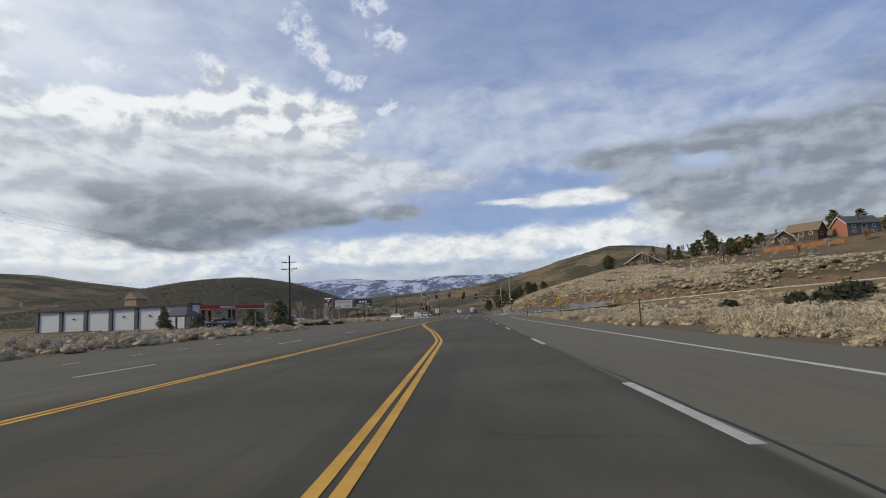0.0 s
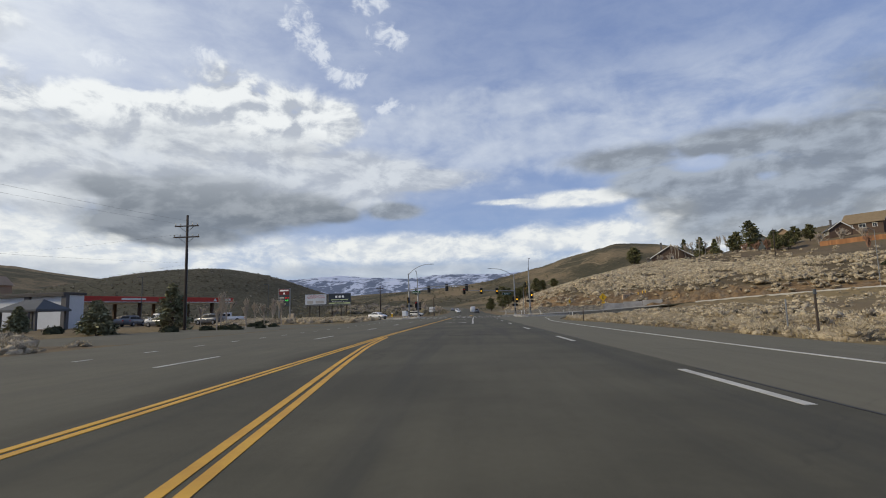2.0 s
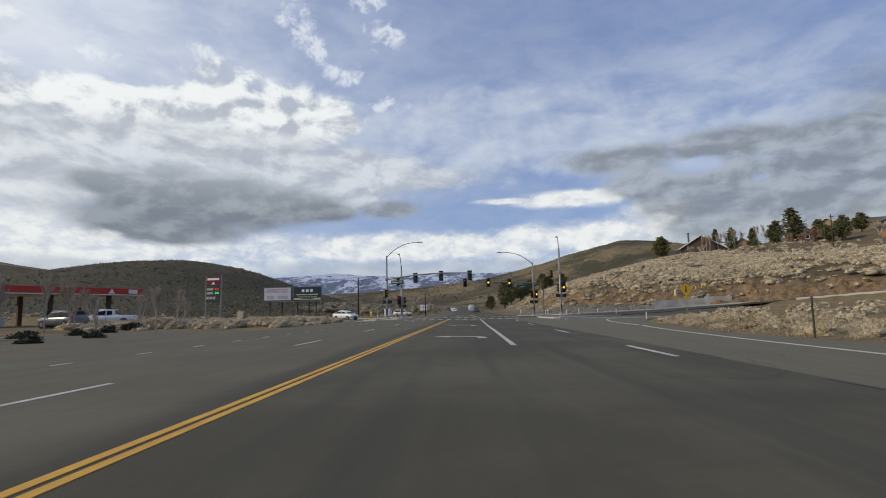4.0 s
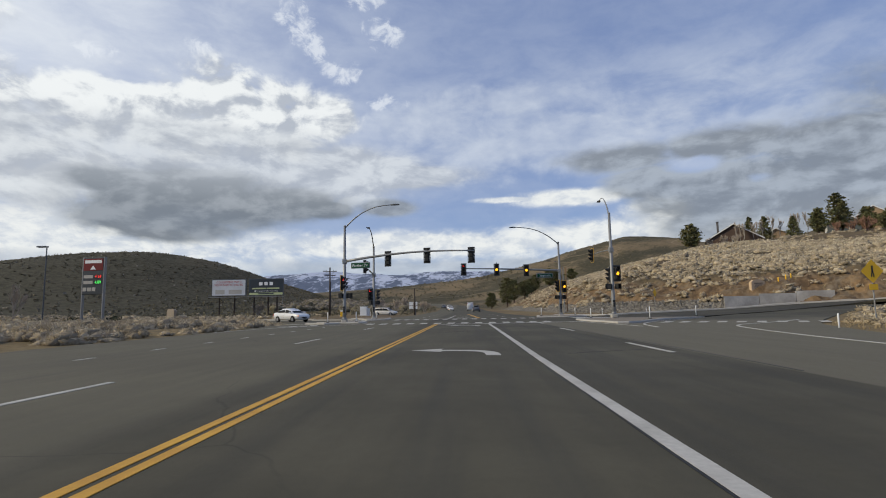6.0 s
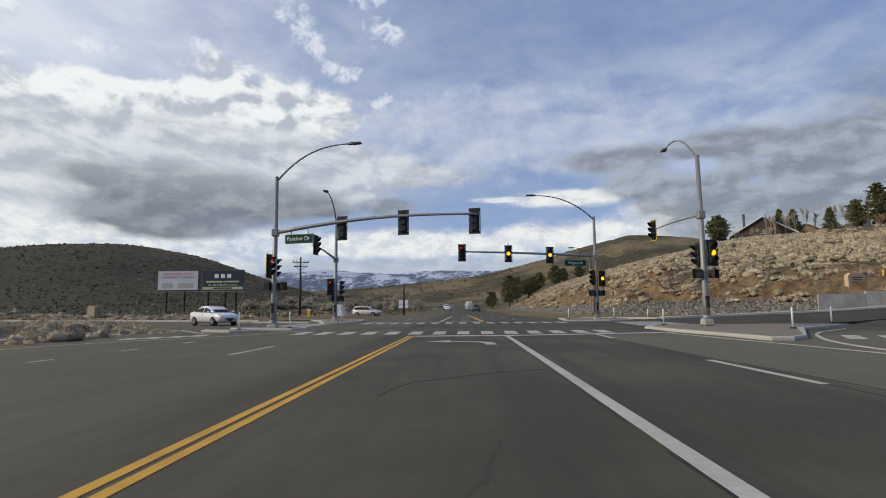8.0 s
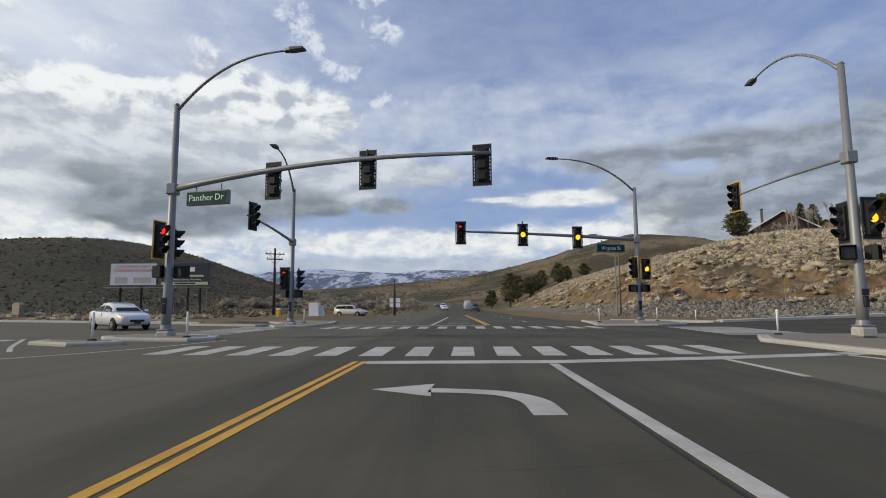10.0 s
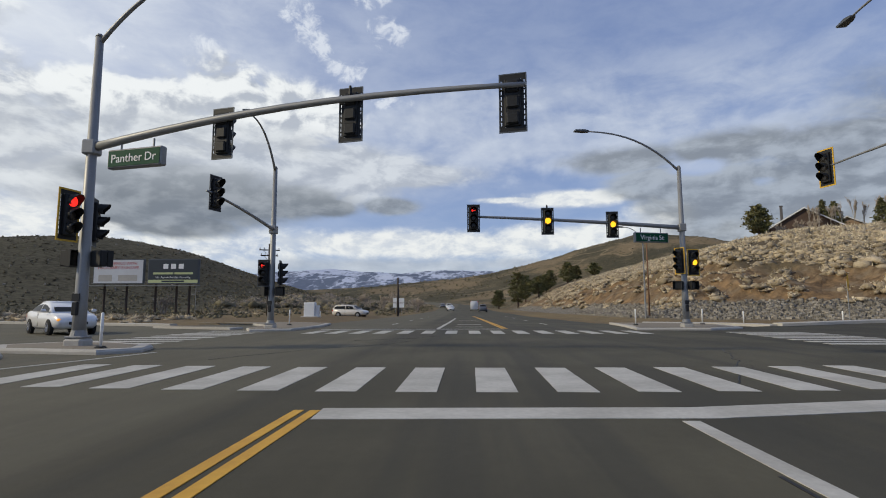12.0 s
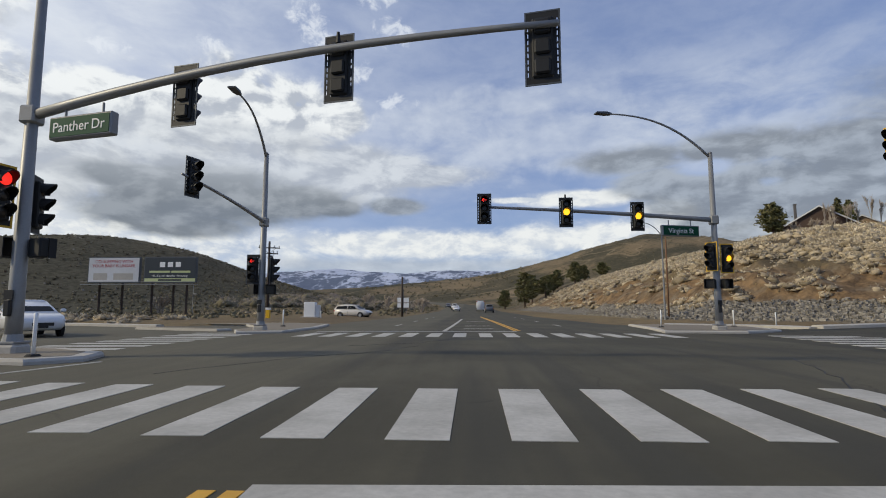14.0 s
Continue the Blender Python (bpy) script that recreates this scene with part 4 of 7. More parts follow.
far_edge, near_edge = ribbon(RIGHT)
pick = [i for i in range(0, len(RIGHT), 4) if RIGHT[i, 0] > 18.75]
kerb("kerb_east_far", [tuple(far_edge[i]) for i in pick], "pale concrete kerb and gutter along the climbing street", 0.9, 0.16, road_z(RIGHT))
kerb("kerb_east_corner", [(11.93, 23.02), (15.17, 21.82), (17.9, 19.61), tuple(far_edge[pick[0]])], "pale concrete kerb rounding the corner", 0.8, 0.16)
pick = [i for i in range(0, len(RIGHT), 4) if RIGHT[i, 0] > 42.62]
kerb("kerb_east_near", [tuple(near_edge[i]) for i in pick], "pale concrete kerb on the low side of the climbing street", 0.3, 0.14, road_z(RIGHT))
a_w, b_w = ribbon(LEFT)
pick = [i for i in range(0, len(LEFT), 5) if LEFT[i, 0] < -16.2]
kerb("kerb_west_far", [tuple(b_w[i]) for i in pick], "concrete kerb along the far side of the side street", 0.5, 0.16)
kerb("kerb_west_near", [tuple(a_w[i]) for i in pick[2:]], "concrete kerb along the near side of the side street", 0.4, 0.14)
kerb("kerb_verge", [(-15.86, -13.64), (-15.77, -10.57), (-15.17, -7.67), (-15.86, -5.37), (-17.05, -2.13), (-20.46, 0.43)], "concrete kerb round the end of the brushy verge", 0.6, 0.1)
# retaining wall below the monument sign
wall = Shape()
for k, (a, b) in enumerate((((30.69, 18.67), (34.78, 18.92)), ((34.82, 18.92), (38.87, 18.75)), ((38.91, 18.75), (42.96, 18.24)))):
    (ax, ay), (bx, by) = a, b
    wall.slab([(ax, ay - 0.9), (bx, by - 0.9), (bx + 0.1, by - 0.6), (ax + 0.1, ay - 0.6)], -0.3, 2.0 + 0.25 * k)
tagged(part("retaining_wall", wall, WALL_CONCRETE), "stained grey concrete retaining wall beside the street", "wall", kind="structure")


# ---------------------------------------------------------------- traffic signals
def disc(radius, sides=18, depth=0.02):
    """A lens, facing -y, slightly domed."""
    s = Shape()
    rim = [(radius * math.cos(a), 0.0, radius * math.sin(a)) for a in (2 * math.pi * k / sides for k in range(sides))]
    mid = [(0.6 * x, -depth, 0.6 * z) for x, _, z in rim]
    s.add(rim + mid + [(0, -depth * 1.3, 0)], [(k, (k + 1) % sides, sides + (k + 1) % sides, sides + k) for k in range(sides)] + [(sides + k, sides + (k + 1) % sides, 2 * sides) for k in range(sides)])
    return s


def arrow_shape():
    s = Shape()
    for a, b in (((-0.09, 0, 0), (0.09, 0, 0)), ((-0.095, 0, 0.0), (-0.02, 0, 0.075)), ((-0.095, 0, 0.0), (-0.02, 0, -0.075))):
        s.tube([a, b], 0.013, 6)
    return s


def head_shape():
    """Housing, louvred backplate and three visors; lenses face -y."""
    s = Shape()
    s.box((0, 0.0, 0), (0.36, 0.16, 1.06), bevel=0.03)
    for k in (-1, 0, 1):
        s.box((0, 0.1, 0.35 * k), (0.27, 0.07, 0.27), bevel=0.03)
    for sx in (-1, 1):
        for dx, w in ((0.205, 0.065), (0.275, 0.035)):
            s.box((sx * dx, 0.03, 0), (w, 0.012, 1.06))
        for k in range(10):
            s.box((sx * 0.24, 0.032, -0.517 + 0.115 * k), (0.05, 0.012, 0.035))
    for sz in (-1, 1):
        s.box((0, 0.03, sz * 0.59), (0.58, 0.012, 0.12))
    for k in (-1, 0, 1):
        z = 0.35 * k
        n = 12
        outer, inner = [], []
        for i in range(n + 1):
            a = radians(-35 + 250 * i / n)
            length = 0.1 + 0.16 * max(0.0, math.sin(a)) ** 0.5 if math.sin(a) > 0 else 0.1
            outer.append([(0.165 * math.cos(a), -0.08, z + 0.165 * math.sin(a)), (0.165 * math.cos(a), -0.08 - length, z + 0.165 * math.sin(a))])
            inner.append([(0.152 * math.cos(a), -0.08, z + 0.152 * math.sin(a)), (0.152 * math.cos(a), -0.08 - length, z + 0.152 * math.sin(a))])
        flat = [p for pair in outer for p in pair] + [p for pair in inner for p in pair]
        m = 2 * (n + 1)
        faces = []
        for i in range(n):
            faces.append((2 * i, 2 * i + 1, 2 * i + 3, 2 * i + 2))
            faces.append((m + 2 * i, m + 2 * i + 2, m + 2 * i + 3, m + 2 * i + 1))
            faces.append((2 * i + 1, m + 2 * i + 1, m + 2 * i + 3, 2 * i + 3))
        s.add(flat, faces)
    return s


def frame_shape(w, h, t, d):
    s = Shape()
    for sx in (-1, 1):
        s.box((sx * (w / 2 - t / 2), 0, 0), (t, d, h))
    for sz in (-1, 1):
        s.box((0, 0, sz * (h / 2 - t / 2)), (w - 2 * t, d, t))
    return s


HEAD = head_shape().mesh("signal_head", SIGNAL_BLACK)
BORDER_BRIGHT = frame_shape(0.62, 1.34, 0.045, 0.02).mesh("border", BORDER_YELLOW)
BORDER_DIM = frame_shape(0.6, 1.31, 0.025, 0.02).mesh("border", DARK_STEEL)
LENS = {m.name: disc(0.145).mesh("lens", m) for m in (LENS_DARK, LENS_AMBER, LENS_RED)}
ARROW = arrow_shape().mesh("arrow", LENS_RED)


def signal_head(owner, m, lit="", bright=False):
    """A three-lens head; lit: red, amber, arrow or nothing."""
    h = part("signal_head", HEAD, SIGNAL_BLACK, owner, "black three-lens signal head with louvred backplate", at=m)
    part("border", BORDER_BRIGHT if bright else BORDER_DIM, BORDER_YELLOW, h, "yellow reflective border" if bright else "", at=pose(0, 0.03, 0))
    for k, colour in ((1, "red"), (0, "amber"), (-1, "green")):
        data = LENS[LENS_DARK.name]
        if lit == colour and lit:
            data = LENS[LENS_AMBER.name if lit == "amber" else LENS_RED.name]
        part("lens", data, LENS_DARK, h, "lit " + colour + " lens" if lit == colour else "", at=pose(0, -0.085, 0.35 * k))
    if lit == "arrow":
        part("arrow", ARROW, LENS_RED, h, "lit red left arrow", at=pose(0, -0.13, 0.35))
    return h


def walk_head(owner, m):
    s = Shape().box((0, 0, 0), (0.42, 0.2, 0.42), bevel=0.03)
    for k in (-1, 1):
        s.box((k * 0.21, -0.16, 0), (0.02, 0.16, 0.42))
    s.box((0, -0.16, 0.21), (0.42, 0.16, 0.02))
    h = part("walk_signal", s, SIGNAL_BLACK, owner, "black pedestrian signal box", at=m)
    part("face", Shape().box((0, 0, 0), (0.34, 0.01, 0.34)), LENS_DARK, h, at=pose(0, -0.105, 0))
    return h


def bent_arm(base, tip, rise):
    """A street-lamp arm that leaves the pole steeply and levels out."""
    b, t = Vector(base), Vector(tip)
    pts = []
    for k in range(13):
        u = k / 12
        p = b.lerp(t, u)
        p.z = b.z + (t.z - b.z) * (1 - (1 - u) ** (2.1 + 0.4 * rise))
        pts.append(p)
    return pts


def lamp_head(m):
    s = Shape()
    s.add([(-0.09, 0, 0.03), (0.09, 0, 0.03), (0.15, 0.25, 0.06), (-0.15, 0.25, 0.06), (0.16, 0.75, 0.03), (-0.16, 0.75, 0.03),
           (-0.09, 0, -0.04), (0.09, 0, -0.04), (0.15, 0.25, -0.05), (-0.15, 0.25, -0.05), (0.16, 0.75, -0.03), (-0.16, 0.75, -0.03)],
          [(0, 1, 2, 3), (3, 2, 4, 5), (7, 6, 9, 8), (8, 9, 11, 10), (1, 7, 8, 2), (2, 8, 10, 4), (6, 0, 3, 9), (9, 3, 5, 11), (4, 10, 11, 5), (6, 7, 1, 0)], m)
    return s


def letters(text, size, mat, parent, m, label="", depth=0.004):
    """Words cut out as flat shapes, one part each, facing -y, centred together."""
    meshes = []
    for word in text.split():
        cu = bpy.data.curves.new("letters", "FONT")
        cu.body, cu.size, cu.extrude, cu.align_x, cu.align_y, cu.resolution_u = word, size, depth, "CENTER", "TOP_BASELINE", 3
        tmp = bpy.data.objects.new("letters", cu)
        scene.collection.objects.link(tmp)
        bpy.context.view_layer.update()
        me = bpy.data.meshes.new_from_object(tmp.evaluated_get(bpy.context.evaluated_depsgraph_get()))
        bpy.data.objects.remove(tmp)
        me.materials.clear()
        me.materials.append(mat)
        x = [v.co.x for v in me.vertices]
        meshes.append((me, min(x), max(x)))
    gap = 0.28 * size
    at = -(sum(hi - lo for _, lo, hi in meshes) + gap * (len(meshes) - 1)) / 2
    for me, lo, hi in meshes:
        part("word", me, mat, parent, label, at=m @ pose(at - lo, 0, -0.34 * size, 90, 0, 0))
        at += hi - lo + gap


def name_sign(owner, m, text, width=1.85):
    """A box street-name sign hung under the mast arm, facing -y."""
    s = Shape().box((0, 0, 0), (width, 0.2, 0.5), bevel=0.03)
    b = part("name_sign", s, GALVANISED, owner, "green internally lit street-name sign reading " + text, at=m)
    part("sign_face", Shape().box((0, 0, 0), (width - 0.1, 0.012, 0.41)), SIGN_GREEN, b, "green sign face", at=pose(0, -0.104, 0))
    letters(text, 0.315, SIGN_WHITE, b, pose(0, -0.114, 0.0), "white lettering")
    for k in (-1, 1):
        part("hanger", Shape().tube([(0, 0, 0.24), (0, 0, 0.48)], 0.025, 6), GALVANISED, b, at=pose(k * width * 0.3, 0, 0))
    return b


def signal_pole(label, at, height, arm_base, arm_tip, lamp_tip, lamp_rise=0.9, arch=0.0, thick=0.115):
    """A galvanised pole with a mast arm and a lamp arm; arm_tip and lamp_tip are offsets from the pole."""
    t = thing("signal_pole", pose(*at), label, "traffic signal", "signal poles at the crossing")
    s = Shape().tube([(0, 0, 0.3), (0, 0, 1.2), (0, 0, height)], [0.165, 0.155, 0.1], 16)
    s.tube([(0, 0, height), (0, 0, height + 0.08)], [0.11, 0.06], 12)
    part("shaft", s, GALVANISED, t, "tapered galvanised steel shaft", True)
    f = Shape().box((0, 0, 0.14), (0.5, 0.5, 0.32), bevel=0.06)
    part("footing", f, CONCRETE, t, "pale concrete footing")
    part("base_plate", Shape().box((0, 0, 0.33), (0.44, 0.44, 0.05), bevel=0.01).tube([(0, 0, 0.34), (0, 0, 0.5)], [0.2, 0.17], 14), GALVANISED, t)
    ax, ay, az = arm_tip
    pts, radii = [], []
    for k in range(11):
        u = k / 10
        pts.append((ax * u, ay * u, arm_base + (az - arm_base) * math.sin(u * math.pi / 2) ** 0.9 + arch * math.sin(u * math.pi)))
        radii.append(thick * (1 - 0.52 * u))
    part("mast_arm", Shape().tube(pts, radii, 14), GALVANISED, t, "tapered mast arm", True)
    part("collar", Shape().box((0, 0, arm_base), (0.36, 0.36, 0.4), bevel=0.04), GALVANISED, t)
    pts = bent_arm((0, 0, height - 0.2), lamp_tip, lamp_rise)
    part("lamp_arm", Shape().tube(pts, [0.06 - 0.025 * k / 12 for k in range(13)], 10), GALVANISED, t, "curved lamp arm", True)
    turn = math.degrees(math.atan2(-lamp_tip[0], lamp_tip[1]))
    part("lamp", lamp_head(pose(*lamp_tip, 0, 0, turn)), DARK_STEEL, t, "flat grey street-lamp head")
    b = part("push_button", Shape().box((0, -0.2, 1.05), (0.14, 0.1, 0.34), bevel=0.02).box((0, -0.2, 1.33), (0.2, 0.03, 0.2), bevel=0.005), SIGN_BLACK, t, "crossing push button with its sign")
    return t


def along(base_z, tip, u, arch=0.0):
    return (tip[0] * u, tip[1] * u, base_z + (tip[2] - base_z) * math.sin(u * math.pi / 2) ** 0.9 + arch * math.sin(u * math.pi))


# near left: the long arm with three heads seen from behind
p = (-9.68, 0.0, 0.0)
tip = (11.17, -2.55, 5.74)
near_left = signal_pole("galvanised signal pole with a long mast arm on a concrete island", p, 8.38, 5.29, tip, (4.13, -0.75, 10.02), 0.9, 0.2)
yaw = math.degrees(math.atan2(tip[1], tip[0]))
for u in (0.347, 0.649, 0.978):
    x, y, z = along(5.29, tip, u, 0.2)
    signal_head(near_left, pose(x, y + 0.17, z - 0.34, 0, 0, 180 + yaw), "")
part("antenna", Shape().tube([(0, 0, 0), (0, 0, 0.22)], [0.05, 0.03], 8), SIGNAL_BLACK, near_left, at=pose(*along(5.29, tip, 0.649, 0.2)) @ pose(0, 0, 0.08))
x, y, z = along(5.29, tip, 0.13, 0.2)
name_sign(near_left, pose(x, y, z - 0.58, 0, 0, yaw), "Panther Dr", 1.7)
signal_head(near_left, pose(-0.1, -0.5, 3.4, 0, 0, 80), "red", True)
signal_head(near_left, pose(-0.12, 0.5, 3.37, 0, 0, 112), "")
walk_head(near_left, pose(-0.38, 0.0, 2.34, 0, 0, 80))
walk_head(near_left, pose(0.36, 0.05, 2.34, 0, 0, 160))

# far left: a short arm coming forward
p = (-9.21, 12.36, 0.0)
tip = (0.21, -7.33, 5.24)
far_left = signal_pole("galvanised signal pole with a short mast arm at the far kerb", p, 8.01, 4.9, tip, (0.04, -3.15, 9.55), 0.7, 0.0, 0.085)
x, y, z = along(4.9, tip, 0.93)
signal_head(far_left, pose(x + 0.1, y, z + 0.02, 0, 0, 72), "", False)
signal_head(far_left, pose(-0.36, -0.15, 2.77), "arrow")
signal_head(far_left, pose(0.42, 0.05, 2.73, 0, 0, 100), "")
walk_head(far_left, pose(-0.3, -0.1, 1.88, 0, 0, 60))
walk_head(far_left, pose(0.38, 0, 1.88, 0, 0, 30))

# far right: the arm that governs the highway
p = (11.21, 14.07, 0.0)
tip = (-10.66, -2.56, 5.33)
far_right = signal_pole("galvanised signal pole whose mast arm spans the highway lanes", p, 8.25, 5.11, tip, (-4.75, -0.95, 9.9))
yaw = math.degrees(math.atan2(-tip[1], -tip[0]))
for u, lit in ((0.995, "arrow"), (0.661, "amber"), (0.353, "amber")):
    x, y, z = along(5.11, tip, u)
    signal_head(far_right, pose(x, y - 0.16, z - 0.1, 0, 0, 0), lit)
part("antenna", Shape().tube([(0, 0, 0), (0, 0, 0.22)], [0.05, 0.03], 8), SIGNAL_BLACK, far_right, at=pose(*along(5.11, tip, 0.661)) @ pose(0, 0, 0.5))
x, y, z = along(5.11, tip, 0.16)
name_sign(far_right, pose(x, y, z - 0.62, 0, 0, yaw), "Virginia St")
signal_head(far_right, pose(0.42, -0.2, 3.32, 0, 0, 6), "amber", True)
signal_head(far_right, pose(-0.25, -0.12, 3.41, 0, 0, -62), "", True)
walk_head(far_right, pose(-0.3, -0.05, 2.17, 0, 0, -40))
walk_head(far_right, pose(0.34, -0.05, 2.17, 0, 0, 20))

# near right: on the island, its arm reaching forward
p = (12.62, -1.88, 0.14)
tip = (0.3, 7.6, 5.82)
near_right = signal_pole("galvanised signal pole on the traffic island", p, 8.52, 5.5, tip, (0.9, 6.4, 10.85), 0.6, 0.0, 0.06)
x, y, z = along(5.5, tip, 0.96)
signal_head(near_right, pose(x - 0.1, y, z - 0.05, 0, 0, -76), "", True)
signal_head(near_right, pose(0.36, -0.22, 3.56, 0, 0, 6), "amber", False)
signal_head(near_right, pose(-0.1, 0.36, 3.5, 0, 0, -92), "", False)
walk_head(near_right, pose(-0.3, -0.05, 2.52, 0, 0, -35))
walk_head(near_right, pose(0.36, -0.05, 2.52, 0, 0, 40))


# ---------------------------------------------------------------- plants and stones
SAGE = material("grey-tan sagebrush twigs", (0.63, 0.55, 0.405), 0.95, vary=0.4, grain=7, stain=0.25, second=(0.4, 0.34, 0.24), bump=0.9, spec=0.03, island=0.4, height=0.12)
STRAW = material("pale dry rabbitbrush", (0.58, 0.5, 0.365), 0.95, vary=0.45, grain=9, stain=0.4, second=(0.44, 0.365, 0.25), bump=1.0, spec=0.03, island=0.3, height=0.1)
# inner stems of the bushes, darker than the sprigs to paint in their shade
STEMS_SHADED = material("brown inner stems of dry brush, darkened as shade", (0.42, 0.35, 0.245), 0.95, vary=0.5, grain=7, stain=0.4, bump=0.9, spec=0.03, island=0.4, height=0.12)
GRASS_DRY = material("dry yellow grass", (0.42, 0.33, 0.19), 0.95, vary=0.3, grain=3, stain=0.4, second=(0.36, 0.29, 0.18), bump=0, spec=0.05, island=0.3)
BRUSH_DARK = material("dark hill brush", (0.095, 0.085, 0.06), 0.95, vary=0.35, grain=1.5, stain=0.1, second=(0.18, 0.155, 0.112), bump=0, spec=0.05, island=0.4)
BRUSH_TAN = material("tan hill brush", (0.18, 0.16, 0.105), 0.95, vary=0.35, grain=1.5, stain=0.1, second=(0.15, 0.135, 0.09), bump=0, spec=0.05, island=0.4)
NEEDLES = material("dark pine needles", (0.13, 0.135, 0.065), 0.9, vary=0.3, grain=3, stain=0.5, second=(0.16, 0.145, 0.07), bump=0, spec=0.1, island=0.45)
NEEDLES_BLUE = material("grey-green spruce needles", (0.17, 0.178, 0.105), 0.9, vary=0.3, grain=3, stain=0.5, second=(0.22, 0.205, 0.12), bump=0, spec=0.1, island=0.45)
SHRUB_GREEN = material("dark evergreen shrub", (0.045, 0.05, 0.03), 0.9, vary=0.3, grain=4, stain=0.5, bump=0, spec=0.1, island=0.4)
TWIGS = material("bare grey-brown twigs", (0.37, 0.32, 0.265), 0.9, vary=0.25, grain=6, bump=0.1, spec=0.1, island=0.15)
TWIGS_RED = material("bare reddish twigs", (0.26, 0.155, 0.11), 0.9, vary=0.25, grain=6, bump=0.1, spec=0.1, island=0.15)
BARK = material("brown bark", (0.11, 0.08, 0.06), 0.95, vary=0.3, grain=9, bump=0.4)
BARK_PALE = material("pale aspen bark", (0.4, 0.37, 0.31), 0.9, vary=0.3, grain=7, bump=0.2)
STONE_GREY = material("grey broken rock", (0.24, 0.222, 0.19), 0.9, vary=0.25, grain=5, stain=0.8, bump=0.4, island=0.45, height=0.02)
rng = np.random.default_rng(7)


def sheet_heights(x, y):
    """The sheet's heights for arrays of places."""
    i, j = np.clip(np.searchsorted(xs, x) - 1, 0, w_ - 2), np.clip(np.searchsorted(ys, y) - 1, 0, h_ - 2)
    u, v = (x - xs[i]) / (xs[i + 1] - xs[i]), (y - ys[j]) / (ys[j + 1] - ys[j])
    return gz_[j, i] * (1 - u) * (1 - v) + gz_[j, i + 1] * u * (1 - v) + gz_[j + 1, i] * (1 - u) * v + gz_[j + 1, i + 1] * u * v


def rise_and_fall(x, y, scale, seed):
    """Smooth random values between 0 and 1 over the plan."""
    u, v = x * scale + 37.7 * seed, y * scale + 91.3 * seed
    i, j = np.floor(u), np.floor(v)
    f, g = u - i, v - j
    f, g = f * f * (3 - 2 * f), g * g * (3 - 2 * g)

    def at(a, b):
        h = np.sin(a * 127.1 + b * 311.7 + seed * 74.7) * 43758.5453
        return h - np.floor(h)

    return (at(i, j) * (1 - f) + at(i + 1, j) * f) * (1 - g) + (at(i, j + 1) * (1 - f) + at(i + 1, j + 1) * f) * g


def bank_relief(x, y):
    """Gullies, ledges and lumps of the raw soil cut."""
    u, v = x / U, y / U
    d = np.minimum(u - 17, (u - 36) * 0.588 + (v - 22) * 0.809)
    fade = smooth(d, 4.2, 6.5) * smooth(d, 19.0, 13.0) * smooth(y, 125.0, 100.0)
    ridge = 1 - np.abs(2 * rise_and_fall(x, y, 0.34, 1) - 1)
    return fade * (0.85 * ridge + 0.5 * rise_and_fall(x, y, 0.8, 2) + 0.28 * rise_and_fall(x, y, 1.9, 3) - 0.55)


def heights(x, y):
    """Ground heights for arrays of places, with the cut bank's relief."""
    return sheet_heights(x, y) + bank_relief(x, y)


def puff_ball(fine):
    """An icosahedron, or one whose faces are cut in four."""
    g = (1 + 5**0.5) / 2
    v = [Vector(p).normalized() for p in ((-1, g, 0), (1, g, 0), (-1, -g, 0), (1, -g, 0), (0, -1, g), (0, 1, g), (0, -1, -g), (0, 1, -g), (g, 0, -1), (g, 0, 1), (-g, 0, -1), (-g, 0, 1))]
    f = [(0, 11, 5), (0, 5, 1), (0, 1, 7), (0, 7, 10), (0, 10, 11), (1, 5, 9), (5, 11, 4), (11, 10, 2), (10, 7, 6), (7, 1, 8), (3, 9, 4), (3, 4, 2), (3, 2, 6), (3, 6, 8), (3, 8, 9), (4, 9, 5), (2, 4, 11), (6, 2, 10), (8, 6, 7), (9, 8, 1)]
    if fine:
        seen, cut = {}, []

        def mid(i, j):
            key = (min(i, j), max(i, j))
            if key not in seen:
                seen[key] = len(v)
                v.append(((v[i] + v[j]) / 2).normalized())
            return seen[key]

        for i, j, k in f:
            p, q, w = mid(i, j), mid(j, k), mid(k, i)
            cut += [(i, p, w), (j, q, p), (k, w, q), (p, q, w)]
        f = cut
    return np.array([tuple(p) for p in v]), np.array(f)


